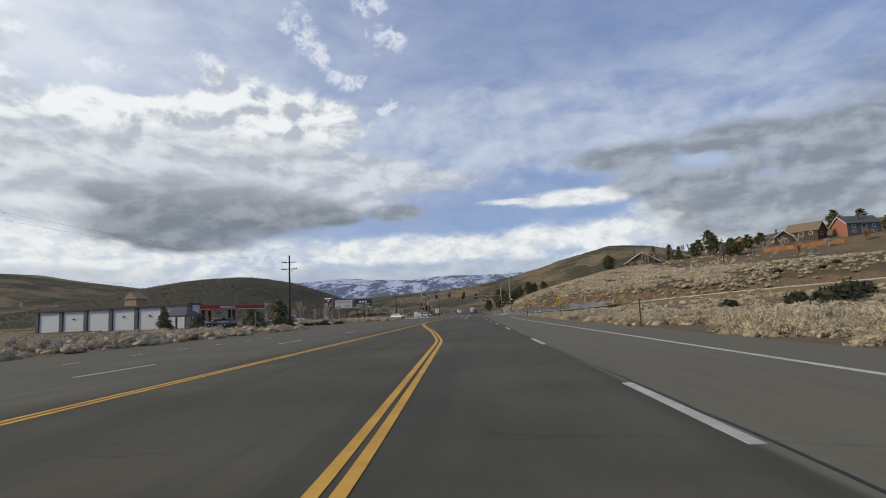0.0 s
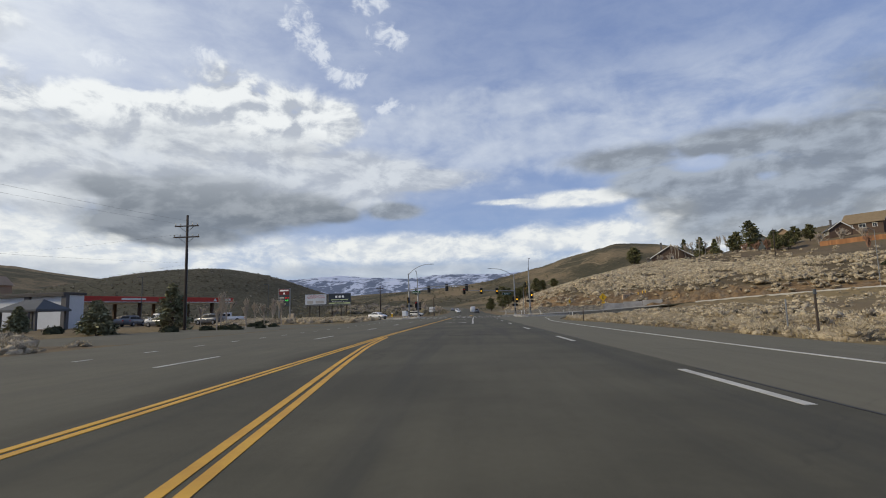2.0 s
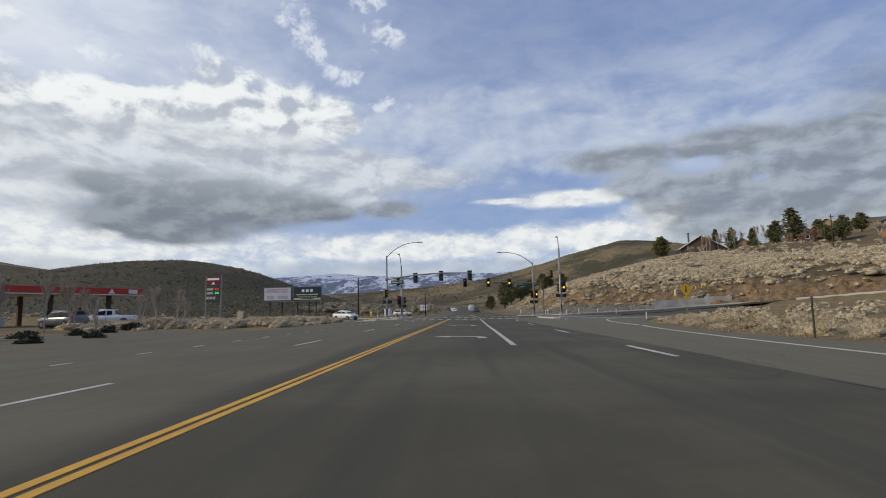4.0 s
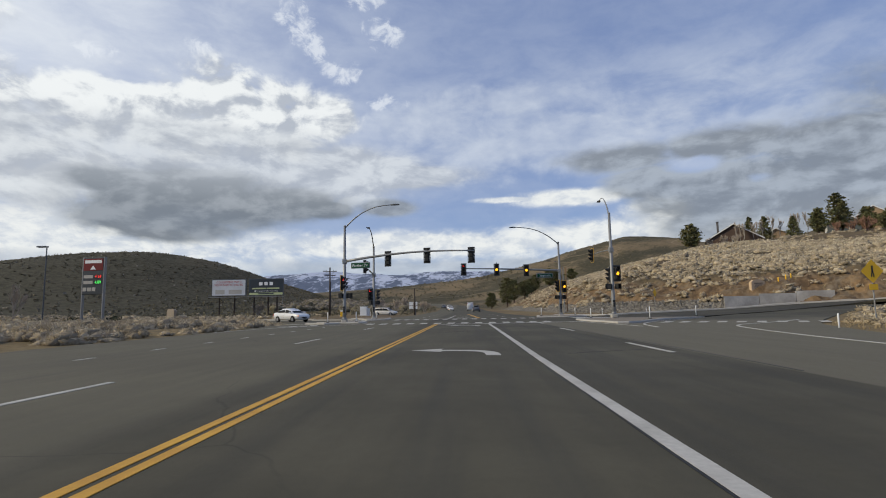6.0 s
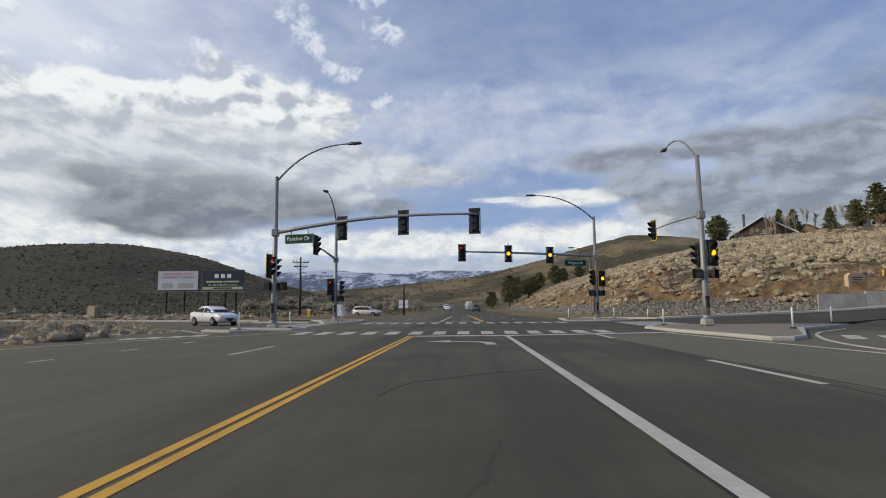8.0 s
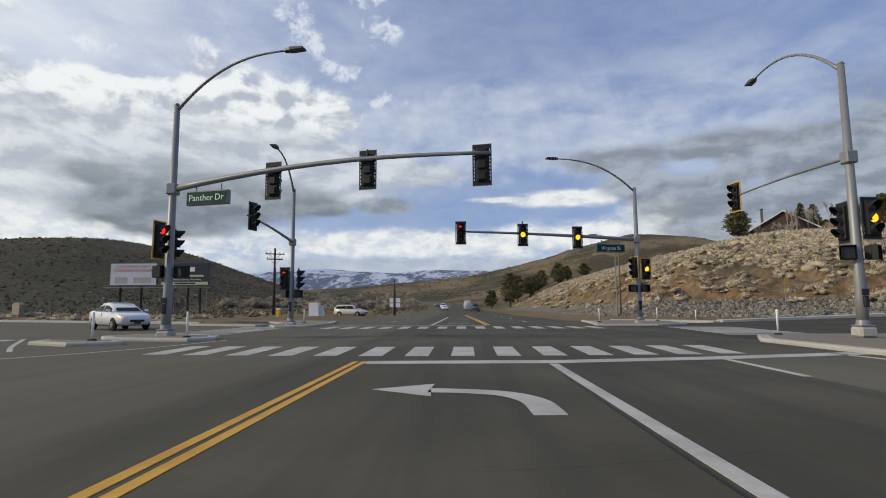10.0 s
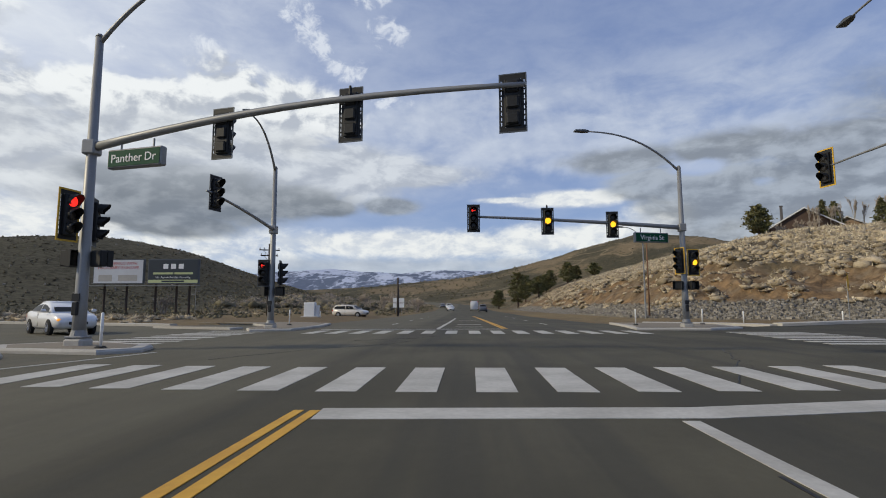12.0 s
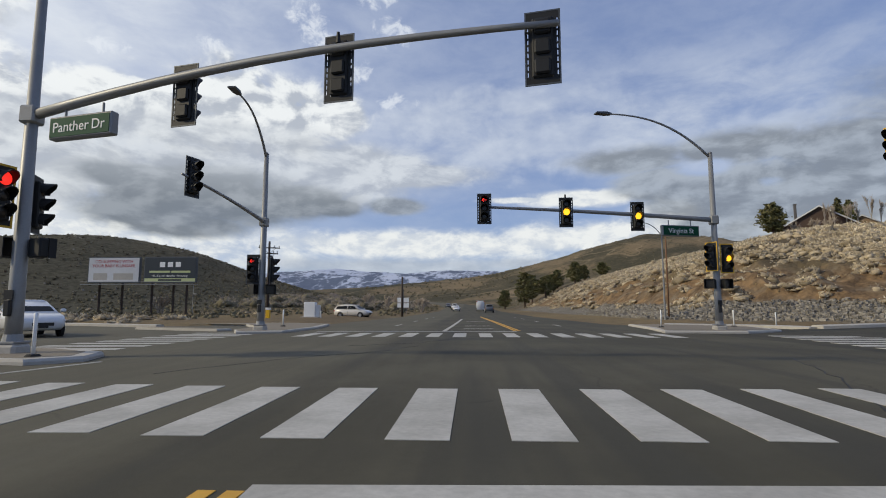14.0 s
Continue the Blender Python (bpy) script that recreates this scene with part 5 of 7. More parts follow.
def bush_template(puffs, sprigs, seed, size=0.12, flat=0.72, fine=False, slim=0.3, core=1.0):
    """A dome of rounded twig puffs with small sprigs on them, one unit in radius; triangles."""
    r = np.random.default_rng(seed)
    ball_v, ball_f = puff_ball(fine)
    all_v, all_f, base, spots = [], [], 0, []
    for k in range(puffs):
        a = 2.4 * k + r.random()
        out = 0.66 * ((k + 0.3) / puffs) ** 0.5
        rad = 0.3 + 0.2 * r.random() if puffs > 6 else 0.3 + 0.16 * r.random()
        c = np.array([math.cos(a) * out, math.sin(a) * out, flat * (0.62 - 0.75 * out + 0.16 * r.normal())])
        bumps = 0.95 + 0.3 * r.normal(size=(len(ball_v), 1))
        v = ball_v * bumps * rad * core * [1.1, 1.1, 0.76] + c
        all_v.append(v)
        all_f.append(ball_f + base)
        base += len(v)
        spots.append((c, rad))
    pick = r.integers(0, puffs, sprigs)
    c, rad = np.array([spots[k][0] for k in pick]), np.array([[spots[k][1]] for k in pick])
    d = r.normal(size=(sprigs, 3)) + [0, 0, 0.5]
    d /= np.linalg.norm(d, axis=1)[:, None]
    foot = c + d * rad * [1.08, 1.08, 0.84] * (0.85 + 0.3 * r.random((sprigs, 1)))
    lean = d + 0.6 * r.normal(size=(sprigs, 3)) + [0, 0, 0.35]
    lean /= np.linalg.norm(lean, axis=1)[:, None]
    across = np.cross(lean, r.normal(size=(sprigs, 3)))
    across /= np.linalg.norm(across, axis=1)[:, None]
    ln = size * (0.5 + 0.9 * r.random((sprigs, 1)))
    verts = np.stack([foot - across * ln * slim, foot + across * ln * slim, foot + lean * ln], 1).reshape(-1, 3)
    all_v.append(verts)
    all_f.append(np.arange(len(verts)).reshape(-1, 3) + base)
    return np.concatenate(all_v), np.concatenate(all_f), puffs * len(ball_f)


def tuft_template(blades, seed):
    r = np.random.default_rng(seed)
    a = r.random(blades) * 6.2832
    out = 0.3 + 0.9 * r.random(blades)
    h = 0.6 + 0.7 * r.random(blades)
    foot = np.stack([0.25 * np.cos(a) * out, 0.25 * np.sin(a) * out, 0 * a], 1)
    top = np.stack([np.cos(a) * out * 0.7, np.sin(a) * out * 0.7, h], 1)
    side = np.stack([-np.sin(a), np.cos(a), 0 * a], 1) * 0.045
    verts = np.stack([foot - side, foot + side, top + side * 0.4, top - side * 0.4], 1).reshape(-1, 3)
    return verts, np.arange(len(verts)).reshape(-1, 4)


def stone_template(seed):
    r = np.random.default_rng(seed)
    v = np.array([(sx, sy, sz) for sz in (-1, 1) for sy in (-1, 1) for sx in (-1, 1)], float)
    v = v * (0.5 + 0.3 * r.random((8, 1))) + 0.2 * r.normal(size=(8, 3))
    f = np.array([(0, 2, 3, 1), (4, 5, 7, 6), (0, 1, 5, 4), (2, 6, 7, 3), (0, 4, 6, 2), (1, 3, 7, 5)])
    return v, f


def strew(name, templates, x, y, size, mat, label, category, sink=0.08, stretch=0.25, flat_faces=False, inner=None):
    """Plants or stones beyond counting, as one object."""
    z = heights(x, y)
    pick = rng.integers(0, len(templates), len(x))
    turn = rng.random(len(x)) * 6.2832
    tall = 1 + stretch * (rng.random(len(x)) * 2 - 1)
    wide = 1 + (0.55 * rng.random(len(x)) if inner else 0 * x)
    all_v, all_f, inside, base = [], [], [], 0
    for k, (tv, tf, *core) in enumerate(templates):
        at = np.nonzero(pick == k)[0]
        if not len(at):
            continue
        c, s = np.cos(turn[at])[:, None], np.sin(turn[at])[:, None]
        q = wide[at][:, None]
        p = np.stack([tv[None, :, 0] * c * q - tv[None, :, 1] * s, tv[None, :, 0] * s * q + tv[None, :, 1] * c, tv[None, :, 2] * tall[at][:, None]], -1) * size[at][:, None, None]
        p += np.stack([x[at], y[at], z[at] - sink * size[at]], 1)[:, None]
        f = tf[None] + (np.arange(len(at)) * len(tv))[:, None, None] + base
        all_v.append(p.reshape(-1, 3))
        all_f.append(f.reshape(-1, tf.shape[1]))
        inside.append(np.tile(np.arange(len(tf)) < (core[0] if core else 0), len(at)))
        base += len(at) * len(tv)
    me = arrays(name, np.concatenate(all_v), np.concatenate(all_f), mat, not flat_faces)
    # cores get the darker inner material, shade inside the bush put into colour
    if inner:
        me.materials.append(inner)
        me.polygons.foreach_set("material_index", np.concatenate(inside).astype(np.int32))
    return tagged(new(name, me), label, category, kind="stuff")


def clear_of_roads(x, y, margin=0.6):
    ok = np.ones(len(x), bool)
    for rows, _ in ROWS:
        d = np.gradient(rows[:, :2], axis=0)
        d /= np.linalg.norm(d, axis=1)[:, None]
        for block in np.array_split(np.arange(len(x)), max(1, len(x) // 4000)):
            off = np.stack([x[block], y[block]], 1)[:, None] - rows[None, :, :2]
            k = (off**2).sum(-1).argmin(1)
            o = off[np.arange(len(block)), k]
            lateral = o[:, 0] * d[k, 1] - o[:, 1] * d[k, 0]
            along_ = np.abs((o * d[k]).sum(1))
            beyond = np.maximum(np.where(lateral > 0, lateral - rows[k, 4], -lateral - rows[k, 3]), along_ - 3)
            ok[block] &= beyond > margin
    return ok


def patchy(x, y, scale, seed=0.0):
    return np.array([noise.noise(Vector((a * scale, b * scale, seed))) for a, b in zip(x, y)])


def area(n, x0, x1, y0, y1):
    return rng.uniform(x0, x1, n), rng.uniform(y0, y1, n)


def into_hill(x, y):
    u, v = x / U, y / U
    return np.minimum(u - 17, (u - 36) * 0.588 + (v - 22) * 0.809)


FULL = [bush_template(9, 640, k, 0.2, 0.62, slim=0.11, core=0.82) for k in range(6)]
HALF = [bush_template(8, 400, 10 + k, 0.15, 0.62, slim=0.14, core=0.9) for k in range(6)]
MID = [bush_template(4, 72, 20 + k, 0.19, 0.56, slim=0.22, core=0.94) for k in range(10)]
SMALL = [bush_template(1, 5, 40 + k, 0.4, 0.6) for k in range(5)]
TUFTS = [tuft_template(22, 60 + k) for k in range(4)]
STONES = [stone_template(80 + k) for k in range(6)]

# the raw face of the cut bank, finer than the sheet
def bank_face():
    step = 0.42
    gx, gy = np.meshgrid(np.arange(14.0, 56.0, step), np.arange(-14.0, 125.0, step))
    d = into_hill(gx, gy)
    gz = heights(gx.ravel(), gy.ravel()).reshape(gx.shape) + 0.05 - 0.5 * (smooth(d, 4.6, 3.8) + smooth(d, 18.5, 20.0))
    k = np.arange(gx.size).reshape(gx.shape)
    cells = np.stack([k[:-1, :-1], k[:-1, 1:], k[1:, 1:], k[1:, :-1]], -1).reshape(-1, 4)
    inside = ((d > 3.6) & (d < 20.2)).ravel()
    cells = cells[inside[cells].all(1)]
    used, cells = np.unique(cells, return_inverse=True)
    verts = np.stack([gx.ravel(), gy.ravel(), gz.ravel()], -1)[used]
    return tagged(new("bank_face", arrays("bank_face", verts, cells.reshape(-1, 4), LAND, False)), "raw brown soil face of the road cut with gullies", "bank", kind="structure")


bank_face()
# sage on the slope beyond the climbing street
x, y = area(29000, 15.34, 127.87, -34.1, 161.97)
d = into_hill(x, y)
keep = (d > 9) & (rng.random(len(x)) < np.clip((d - 11) / 12, 0.06, 1)) & clear_of_roads(x, y, 3.5) & (patchy(x, y, 0.09) > -0.33)
keep &= ~((d > 78) & (rng.random(len(x)) < 0.93))
keep &= ~((x - 3.24 > 0.5 * (y + 127.87)) & (rng.random(len(x)) < 0.85))
x, y, d = x[keep], y[keep], d[keep]
strew("sagebrush_slope", MID, x, y, rng.uniform(0.5, 1.3, len(x)), SAGE, "grey-tan sagebrush covering the hillside", "sagebrush", 0.12, inner=STEMS_SHADED)
# thin growth and straw on the cut bank
x, y = area(8000, 14.49, 80.98, -25.57, 161.97)
d = into_hill(x, y)
keep = (d > 3.5) & (d < 20) & clear_of_roads(x, y, 2.5) & (patchy(x, y, 0.13, 3.0) > -0.1)
strew("bank_grass", TUFTS, x[keep], y[keep], rng.uniform(0.12, 0.28, keep.sum()), GRASS_DRY, "dry yellow grass tufts on the cut bank", "grass", 0.0)
keep &= rng.random(len(x)) < 0.55
strew("bank_brush", MID, x[keep], y[keep], rng.uniform(0.35, 1.0, keep.sum()), SAGE, "pale dry bushes on the cut bank", "sagebrush", inner=STEMS_SHADED)
# broken rock along the foot of the slope
x, y = area(420000, 13.64, 78.43, -17.05, 63.93)
d = into_hill(x, y)
x, y, d = x[(d > 0.3) & (d < 4.6)], y[(d > 0.3) & (d < 4.6)], d[(d > 0.3) & (d < 4.6)]
keep = (d > 0.3) & (d < 4.6) & clear_of_roads(x, y, 1.6) & (y < 63.93) & ((d < 3.4) | (rng.random(len(x)) < 0.4))
x, y = x[keep][:12000], y[keep][:12000]
strew("riprap", STONES, x, y, rng.uniform(0.07, 0.17, len(x)), STONE_GREY, "band of broken grey rock along the bank's foot", "rocks", -0.15, 0.4, True)
# brush between the highway and the climbing street
x, y = area(12500, 10.66, 63.93, -157.7, 3.41)
keep = clear_of_roads(x, y, 0.7) & ~((x < 25.57) & (y > -14.49)) & (into_hill(x, y) < -6) & (patchy(x, y, 0.11, 5.0) > -0.28)
keep &= (rng.random(len(x)) < np.clip(1.1 - (x - 10) / 30, 0.22, 1) * np.interp(y, [-106.56, -85.25], [1.0, 0.38]))
x, y = x[keep], y[keep]
near = (x < 23.02) & (y > -127.87)
strew("verge_brush", FULL, x[near], y[near], rng.uniform(0.35, 0.85, near.sum()) * np.interp(y[near], [-106.56, -85.25], [1.0, 0.65]), STRAW, "pale dry rabbitbrush along the highway shoulder", "brush", inner=STEMS_SHADED)
strew("verge_sage", MID, x[~near], y[~near], rng.uniform(0.35, 0.8, (~near).sum()), SAGE, "grey sagebrush on the open verge", "sagebrush", inner=STEMS_SHADED)
x, y = area(7000, 10.06, 28.98, -102.3, -13.64)
keep = clear_of_roads(x, y, 0.35)
strew("verge_grass", TUFTS, x[keep], y[keep], rng.uniform(0.05, 0.14, keep.sum()), GRASS_DRY, "dry yellow grass along the shoulder", "grass", 0.0)
# brush along the other side
x, y = area(2000, -59.67, -12.79, -157.7, -61.38)
keep = clear_of_roads(x, y, 1.0) & (rng.random(len(x)) < np.clip(1.2 + (x + 12) / 30, 0.12, 1))
strew("verge_brush_west", HALF, x[keep], y[keep], rng.uniform(0.35, 0.8, keep.sum()), STRAW, "pale dry rabbitbrush in front of the store", "brush", inner=STEMS_SHADED)
x, y = area(1500, -39.21, -14.07, -27.28, 1.7)
keep = clear_of_roads(x, y, 0.8) & (patchy(x, y, 0.15, 8.0) > -0.15) & (y > -28.98 + np.abs(x + 21.31) * 0.2)
strew("verge_brush_corner", HALF, x[keep], y[keep], rng.uniform(0.35, 0.9, keep.sum()), STRAW, "pale dry brush on the corner verge", "brush", inner=STEMS_SHADED)
x, y = area(1700, -144.92, -15.34, 22.16, 66.49)
keep = clear_of_roads(x, y, 1.6) & ((x < -23.02) | (y > 61.38)) & (rng.random(len(x)) < np.clip(1.4 - (y - (21 - x * 0.28)) / 6, 0.03, 1))
strew("hill_foot_brush", MID, x[keep], y[keep], rng.uniform(0.4, 0.9, keep.sum()), SAGE, "pale sagebrush at the foot of the dark hill", "sagebrush", inner=STEMS_SHADED)
# the dark hill
x, y = area(6500, -281.31, -23.87, 56.26, 247.21)
keep = (heights(x, y) > 1.5) & (patchy(x, y, 0.05, 2.0) > -0.4)
strew("hill_brush", SMALL, x[keep], y[keep], rng.uniform(0.35, 0.95, keep.sum()), BRUSH_DARK, "dark low brush covering the hill", "brush", 0.1)
x, y = area(260, -204.59, -25.57, 56.26, 183.28)
keep = heights(x, y) > 1.0
strew("hill_stones", STONES, x[keep], y[keep], rng.uniform(0.15, 0.4, keep.sum()), STONE_GREY, "pale stones scattered over the dark hill", "rocks", -0.2, 0.3, True)
# ground beyond the crossing
x, y = area(3000, -76.72, -7.67, 34.1, 281.31)
keep = clear_of_roads(x, y, 1.2) & ((x < -20.46) | (y > 59.67))
strew("valley_brush", SMALL, x[keep], y[keep], rng.uniform(0.4, 0.9, keep.sum()), BRUSH_TAN, "tan brush in the valley beyond the crossing", "brush")
x, y = area(150, -52, -15, 92, 190)
keep = clear_of_roads(x, y, 4.0)
strew("valley_thicket", HALF, x[keep], y[keep], rng.uniform(1.3, 2.9, keep.sum()), TWIGS, "leafless grey-brown thicket in the valley bottom", "brush", 0.1, inner=BRUSH_TAN)
x, y = area(6000, 4.26, 358.03, 204.59, 647.87)
keep = clear_of_roads(x, y, 2) & (patchy(x, y, 0.022, 4.0) > -0.2)
strew("far_hill_brush", SMALL, x[keep], y[keep], rng.uniform(0.5, 1.4, keep.sum()), BRUSH_TAN, "tan and grey brush over the far brown hill", "brush", 0.1)
x, y = area(2600, -358.03, 51.15, 366.56, 767.21)
strew("far_valley_brush", SMALL, x, y, rng.uniform(0.8, 2.4, len(x)), BRUSH_TAN, "grey brush in the far valley", "brush", 0.1)


def conifer(name, height, radius, m, mat, label, seed, shape="cone", sprays=900):
    """A tapered trunk, drooping limbs and a crown of many needle sprays."""
    r = np.random.default_rng(seed)
    t = thing(name, m, label, "tree")
    trunk = Shape().tube([(0, 0, -0.4), (0.03, 0.02, height * 0.45), (0, 0, height * 0.96)], [0.045 * height ** 0.8 + 0.05, 0.03 * height ** 0.8, 0.015], 8)
    limbs, tips = [], []
    low = 0.1 if shape == "cone" else 0.15
    count = int(16 + height * (5 if shape == "cone" else 3))
    for k in range(count):
        u = low + (0.97 - low) * (k + r.random()) / count
        if shape == "cone":
            reach = radius * (1 - u) ** 0.8 * (0.7 + 0.45 * r.random())
            drop = -0.12
        else:
            reach = radius * min(1.0, (u - 0.05) * 3.2) * (1.02 - u) ** 0.55 * (0.55 + 0.65 * r.random())
            drop = 0.18
        a = k * 2.4 + r.random()
        z = u * height
        end = np.array([math.cos(a) * reach, math.sin(a) * reach, z + drop * reach])
        trunk.tube([(0, 0, z - 0.05 * reach), tuple(end * [0.6, 0.6, 0] + [0, 0, z + drop * reach * 0.3]), tuple(end)], [0.03 + 0.004 * height, 0.02, 0.008], 4, False)
        tips.append((np.array([0, 0, z]), end, reach))
    part("trunk", trunk, BARK, t, "brown bark trunk and limbs")
    verts = []
    for k in range(sprays):
        s0, e0, reach = tips[r.integers(len(tips))]
        u = 0.3 + 0.75 * r.random() ** 0.7
        c = s0 + (e0 - s0) * u + r.normal(size=3) * (0.1 + 0.13 * reach) * [1, 1, 0.5]
        d = (e0 - s0) / (reach + 1e-6) + r.normal(size=3) * 0.55
        d /= np.linalg.norm(d)
        w = np.cross(d, r.normal(size=3))
        w /= np.linalg.norm(w)
        ln, wd = (0.14 + 0.06 * radius) * (0.6 + 0.7 * r.random()), (0.045 + 0.028 * radius) * (0.6 + 0.7 * r.random())
        verts += [c - d * ln - w * wd * 0.4, c - w * wd, c + d * ln, c + w * wd]
    verts = np.array(verts)
    crown = new("crown", arrays("crown", verts, np.arange(len(verts)).reshape(-1, 4), mat))
    crown.parent = t
    return t


def bare_tree(name, height, m, mat, label, seed, stems=1, spread_=0.5, depth=4, bark=None, stout=0.022):
    """A leafless tree: a trunk that forks again and again into twigs."""
    r = np.random.default_rng(seed)
    t = thing(name, m, label, "tree")
    trunk, twigs = Shape(), Shape()

    def grow(p, d, length, radius, level):
        q = p + d * length
        mid = (p + q) / 2 + Vector(r.normal(size=3)) * length * 0.05
        (trunk if level >= depth - 1 else twigs).tube([p, mid, q], [radius, radius * 0.85, radius * 0.65], 5 if level > 1 else 3, False)
        if level == 0:
            return
        for _ in range(int(r.integers(3, 5))):
            e = (d + Vector(r.normal(size=3)) * spread_ * 0.62 + Vector((0, 0, 0.22))).normalized()
            grow(p + d * length * r.uniform(0.45, 1.0), e, length * r.uniform(0.55, 0.78), radius * 0.66, level - 1)

    for k in range(stems):
        a = 6.2832 * k / max(stems, 1)
        lean = Vector((math.cos(a), math.sin(a), 0)) * (0.28 if stems > 1 else 0.0)
        grow(Vector((lean.x * 0.4, lean.y * 0.4, -0.2)), (lean + Vector((0, 0, 1))).normalized(), height * 0.36, height * stout + 0.02, depth)
    part("trunk", trunk, bark or mat, t)
    part("branchwork", twigs, mat, t, "fine bare twigs")
    return t


def shrub(m, radius, mat, label, seed, leaves=260):
    """A clipped evergreen shrub."""
    v, f, _ = bush_template(14, leaves * 2, seed, 0.18, 0.8)
    t = thing("shrub", m, label, "shrub")
    ob = new("foliage", arrays("foliage", v * radius, f, mat))
    ob.parent = t
    part("stem", Shape().tube([(0, 0, -0.2), (0, 0, radius * 0.4)], [0.05, 0.03], 6), BARK, t)
    return t


def on_ground(x, y, dz=0.0, turn=0.0):
    return pose(x, y, float(surface(x, y)) + dz, 0, 0, turn)


conifer("pine_tree", 7.33, 3.92, on_ground(64.1, 105.28), NEEDLES, "dark round-crowned pine on the hill's brow", 1, "round", 3200)
conifer("pine_tree", 10.23, 3.75, on_ground(102.89, 138.95), NEEDLES, "tall dark pine behind the brown house", 2, "cone", 2400)
for k, (x, y, h, r, s) in enumerate(((135, 141.5, 15, 5.0, "round"), (140, 147, 12.5, 4.4, "round"), (131, 146, 10.5, 4.0, "round"), (150, 148, 9, 4.6, "round"), (157, 144, 9, 4.4, "round"), (106, 146, 10.5, 3.2, "cone"), (117, 138, 8, 2.8, "cone"), (124, 136, 8, 3.4, "round"), (163, 142, 8, 4.0, "round"), (143, 138, 7, 3.4, "round"), (194, 128, 13, 5.0, "round"), (209, 130, 12, 4.5, "round"), (140, 120, 7, 4.2, "round"), (136, 121, 6, 3.4, "round"), (176, 122, 8, 3.0, "cone"), (200, 100, 8, 4.0, "round"))):
    conifer("pine_tree", h * U, r * U, on_ground(x * U, y * U), NEEDLES, "dark pine beside the hillside houses", 10 + k, s, 2600)
for k, (x, y, h, r, s) in enumerate(((20.5, 193, 13.5, 5.6, "round"), (24.5, 203, 11, 4.6, "round"), (29, 198, 8.5, 4.4, "round"), (33, 204, 7.5, 4.0, "round"), (40.3, 197, 9, 4.6, "round"), (45, 203, 6.5, 3.6, "round"), (14.5, 215, 8, 4.4, "round"), (50, 194, 5.5, 3.4, "round"), (36, 212, 8, 3.8, "round"))):
    conifer("juniper_tree", h * U, r * U, on_ground(x * U, y * U), NEEDLES, "dark juniper below the brown hill", 30 + k, s, 2200)
for k, (x, y, h, r) in enumerate(((-59, -54, 4.4, 1.5), (-49, -60, 3.0, 1.3), (-36.8, -64.3, 3.4, 1.8), (-34.0, -68, 3.2, 1.6), (-36.0, -51.2, 6.0, 2.4))):
    conifer("spruce_tree", h * U, r * U, on_ground(x * U, y * U), NEEDLES_BLUE, "grey-green spruce in the filling station's verge", 50 + k, "cone", 2400)
for k, (x, y, h) in enumerate(((-26.3, -59.2, 4.2), (-25.1, -54.2, 4.6), (-27, -43.3, 4.8), (-27.9, -33.9, 5.2), (-38, -31.5, 6.0), (-36.5, -36.5, 5.4), (-38, -20, 5.2), (-37, -13.5, 5.5), (-39, -8, 4.5), (-36.5, -43, 4.8), (-44, -38, 6.5), (-41, -27, 5.0))):
    bare_tree("bare_tree", h * U, on_ground(x * U, y * U), TWIGS, "small leafless tree in the filling station's verge", 70 + k, 1, 0.34, 5, None, 0.011)
for k, (x, y, h) in enumerate(((97, 138, 9), (99, 139, 8), (101, 140, 10), (103.5, 139, 9), (105.5, 140, 9.5), (108, 141, 9), (110.5, 139.5, 9.5), (113.5, 140, 8.5), (117, 139, 10), (121, 142, 11), (124, 141, 10))):
    bare_tree("aspen_tree", h * U, on_ground(x * U, y * U), TWIGS, "pale leafless aspen in front of the brown house", 90 + k, 1, 0.22, 5, BARK_PALE, 0.008)
for k, (x, y, h, mat) in enumerate(((139, 134, 8, TWIGS_RED), (133, 132, 6, TWIGS_RED), (127, 131, 5.5, TWIGS_RED), (93, 130, 5, TWIGS), (88, 128, 5, TWIGS), (186, 95, 8, TWIGS_RED), (160, 116, 7, TWIGS), (152, 118, 7, TWIGS), (166, 112, 6, TWIGS), (205, 118, 8, TWIGS), (141, 62, 5, TWIGS), (83, 128, 4.5, TWIGS), (152, 90, 7, TWIGS_RED), (170, 98, 6, TWIGS), (-12, 120, 5, TWIGS), (-20, 135, 6.5, TWIGS), (-25, 150, 6, TWIGS), (-33, 160, 6.5, TWIGS), (-16, 165, 5.5, TWIGS), (-44, 62, 4, TWIGS))):
    bare_tree("bare_bush", h * U, on_ground(x * U, y * U), mat, "spreading leafless bush of grey-brown twigs", 110 + k, 5, 0.6, 3)
for k, (x, y, r) in enumerate(((-26.4, -57.5, 0.7), (-24, -59.3, 0.6), (-23.4, -54, 0.6), (-24.2, -47.6, 0.6), (-28, -58, 0.75), (-26.5, -54.5, 0.6), (-30.5, -46, 0.7), (-29.5, -42, 0.6), (-31, -36, 0.65), (-32, -31, 0.75), (-33, -25.5, 0.7), (-33.5, -21, 0.8), (-34, -17, 0.7), (-37.5, 3.5, 0.9), (-43.5, 5, 0.7), (-46, 3, 0.7), (-30, -62.5, 0.8), (-40, -66, 0.8))):
    shrub(on_ground(x * U, y * U), r, SHRUB_GREEN, "dark evergreen shrub in the station's planting bed", 140 + k)
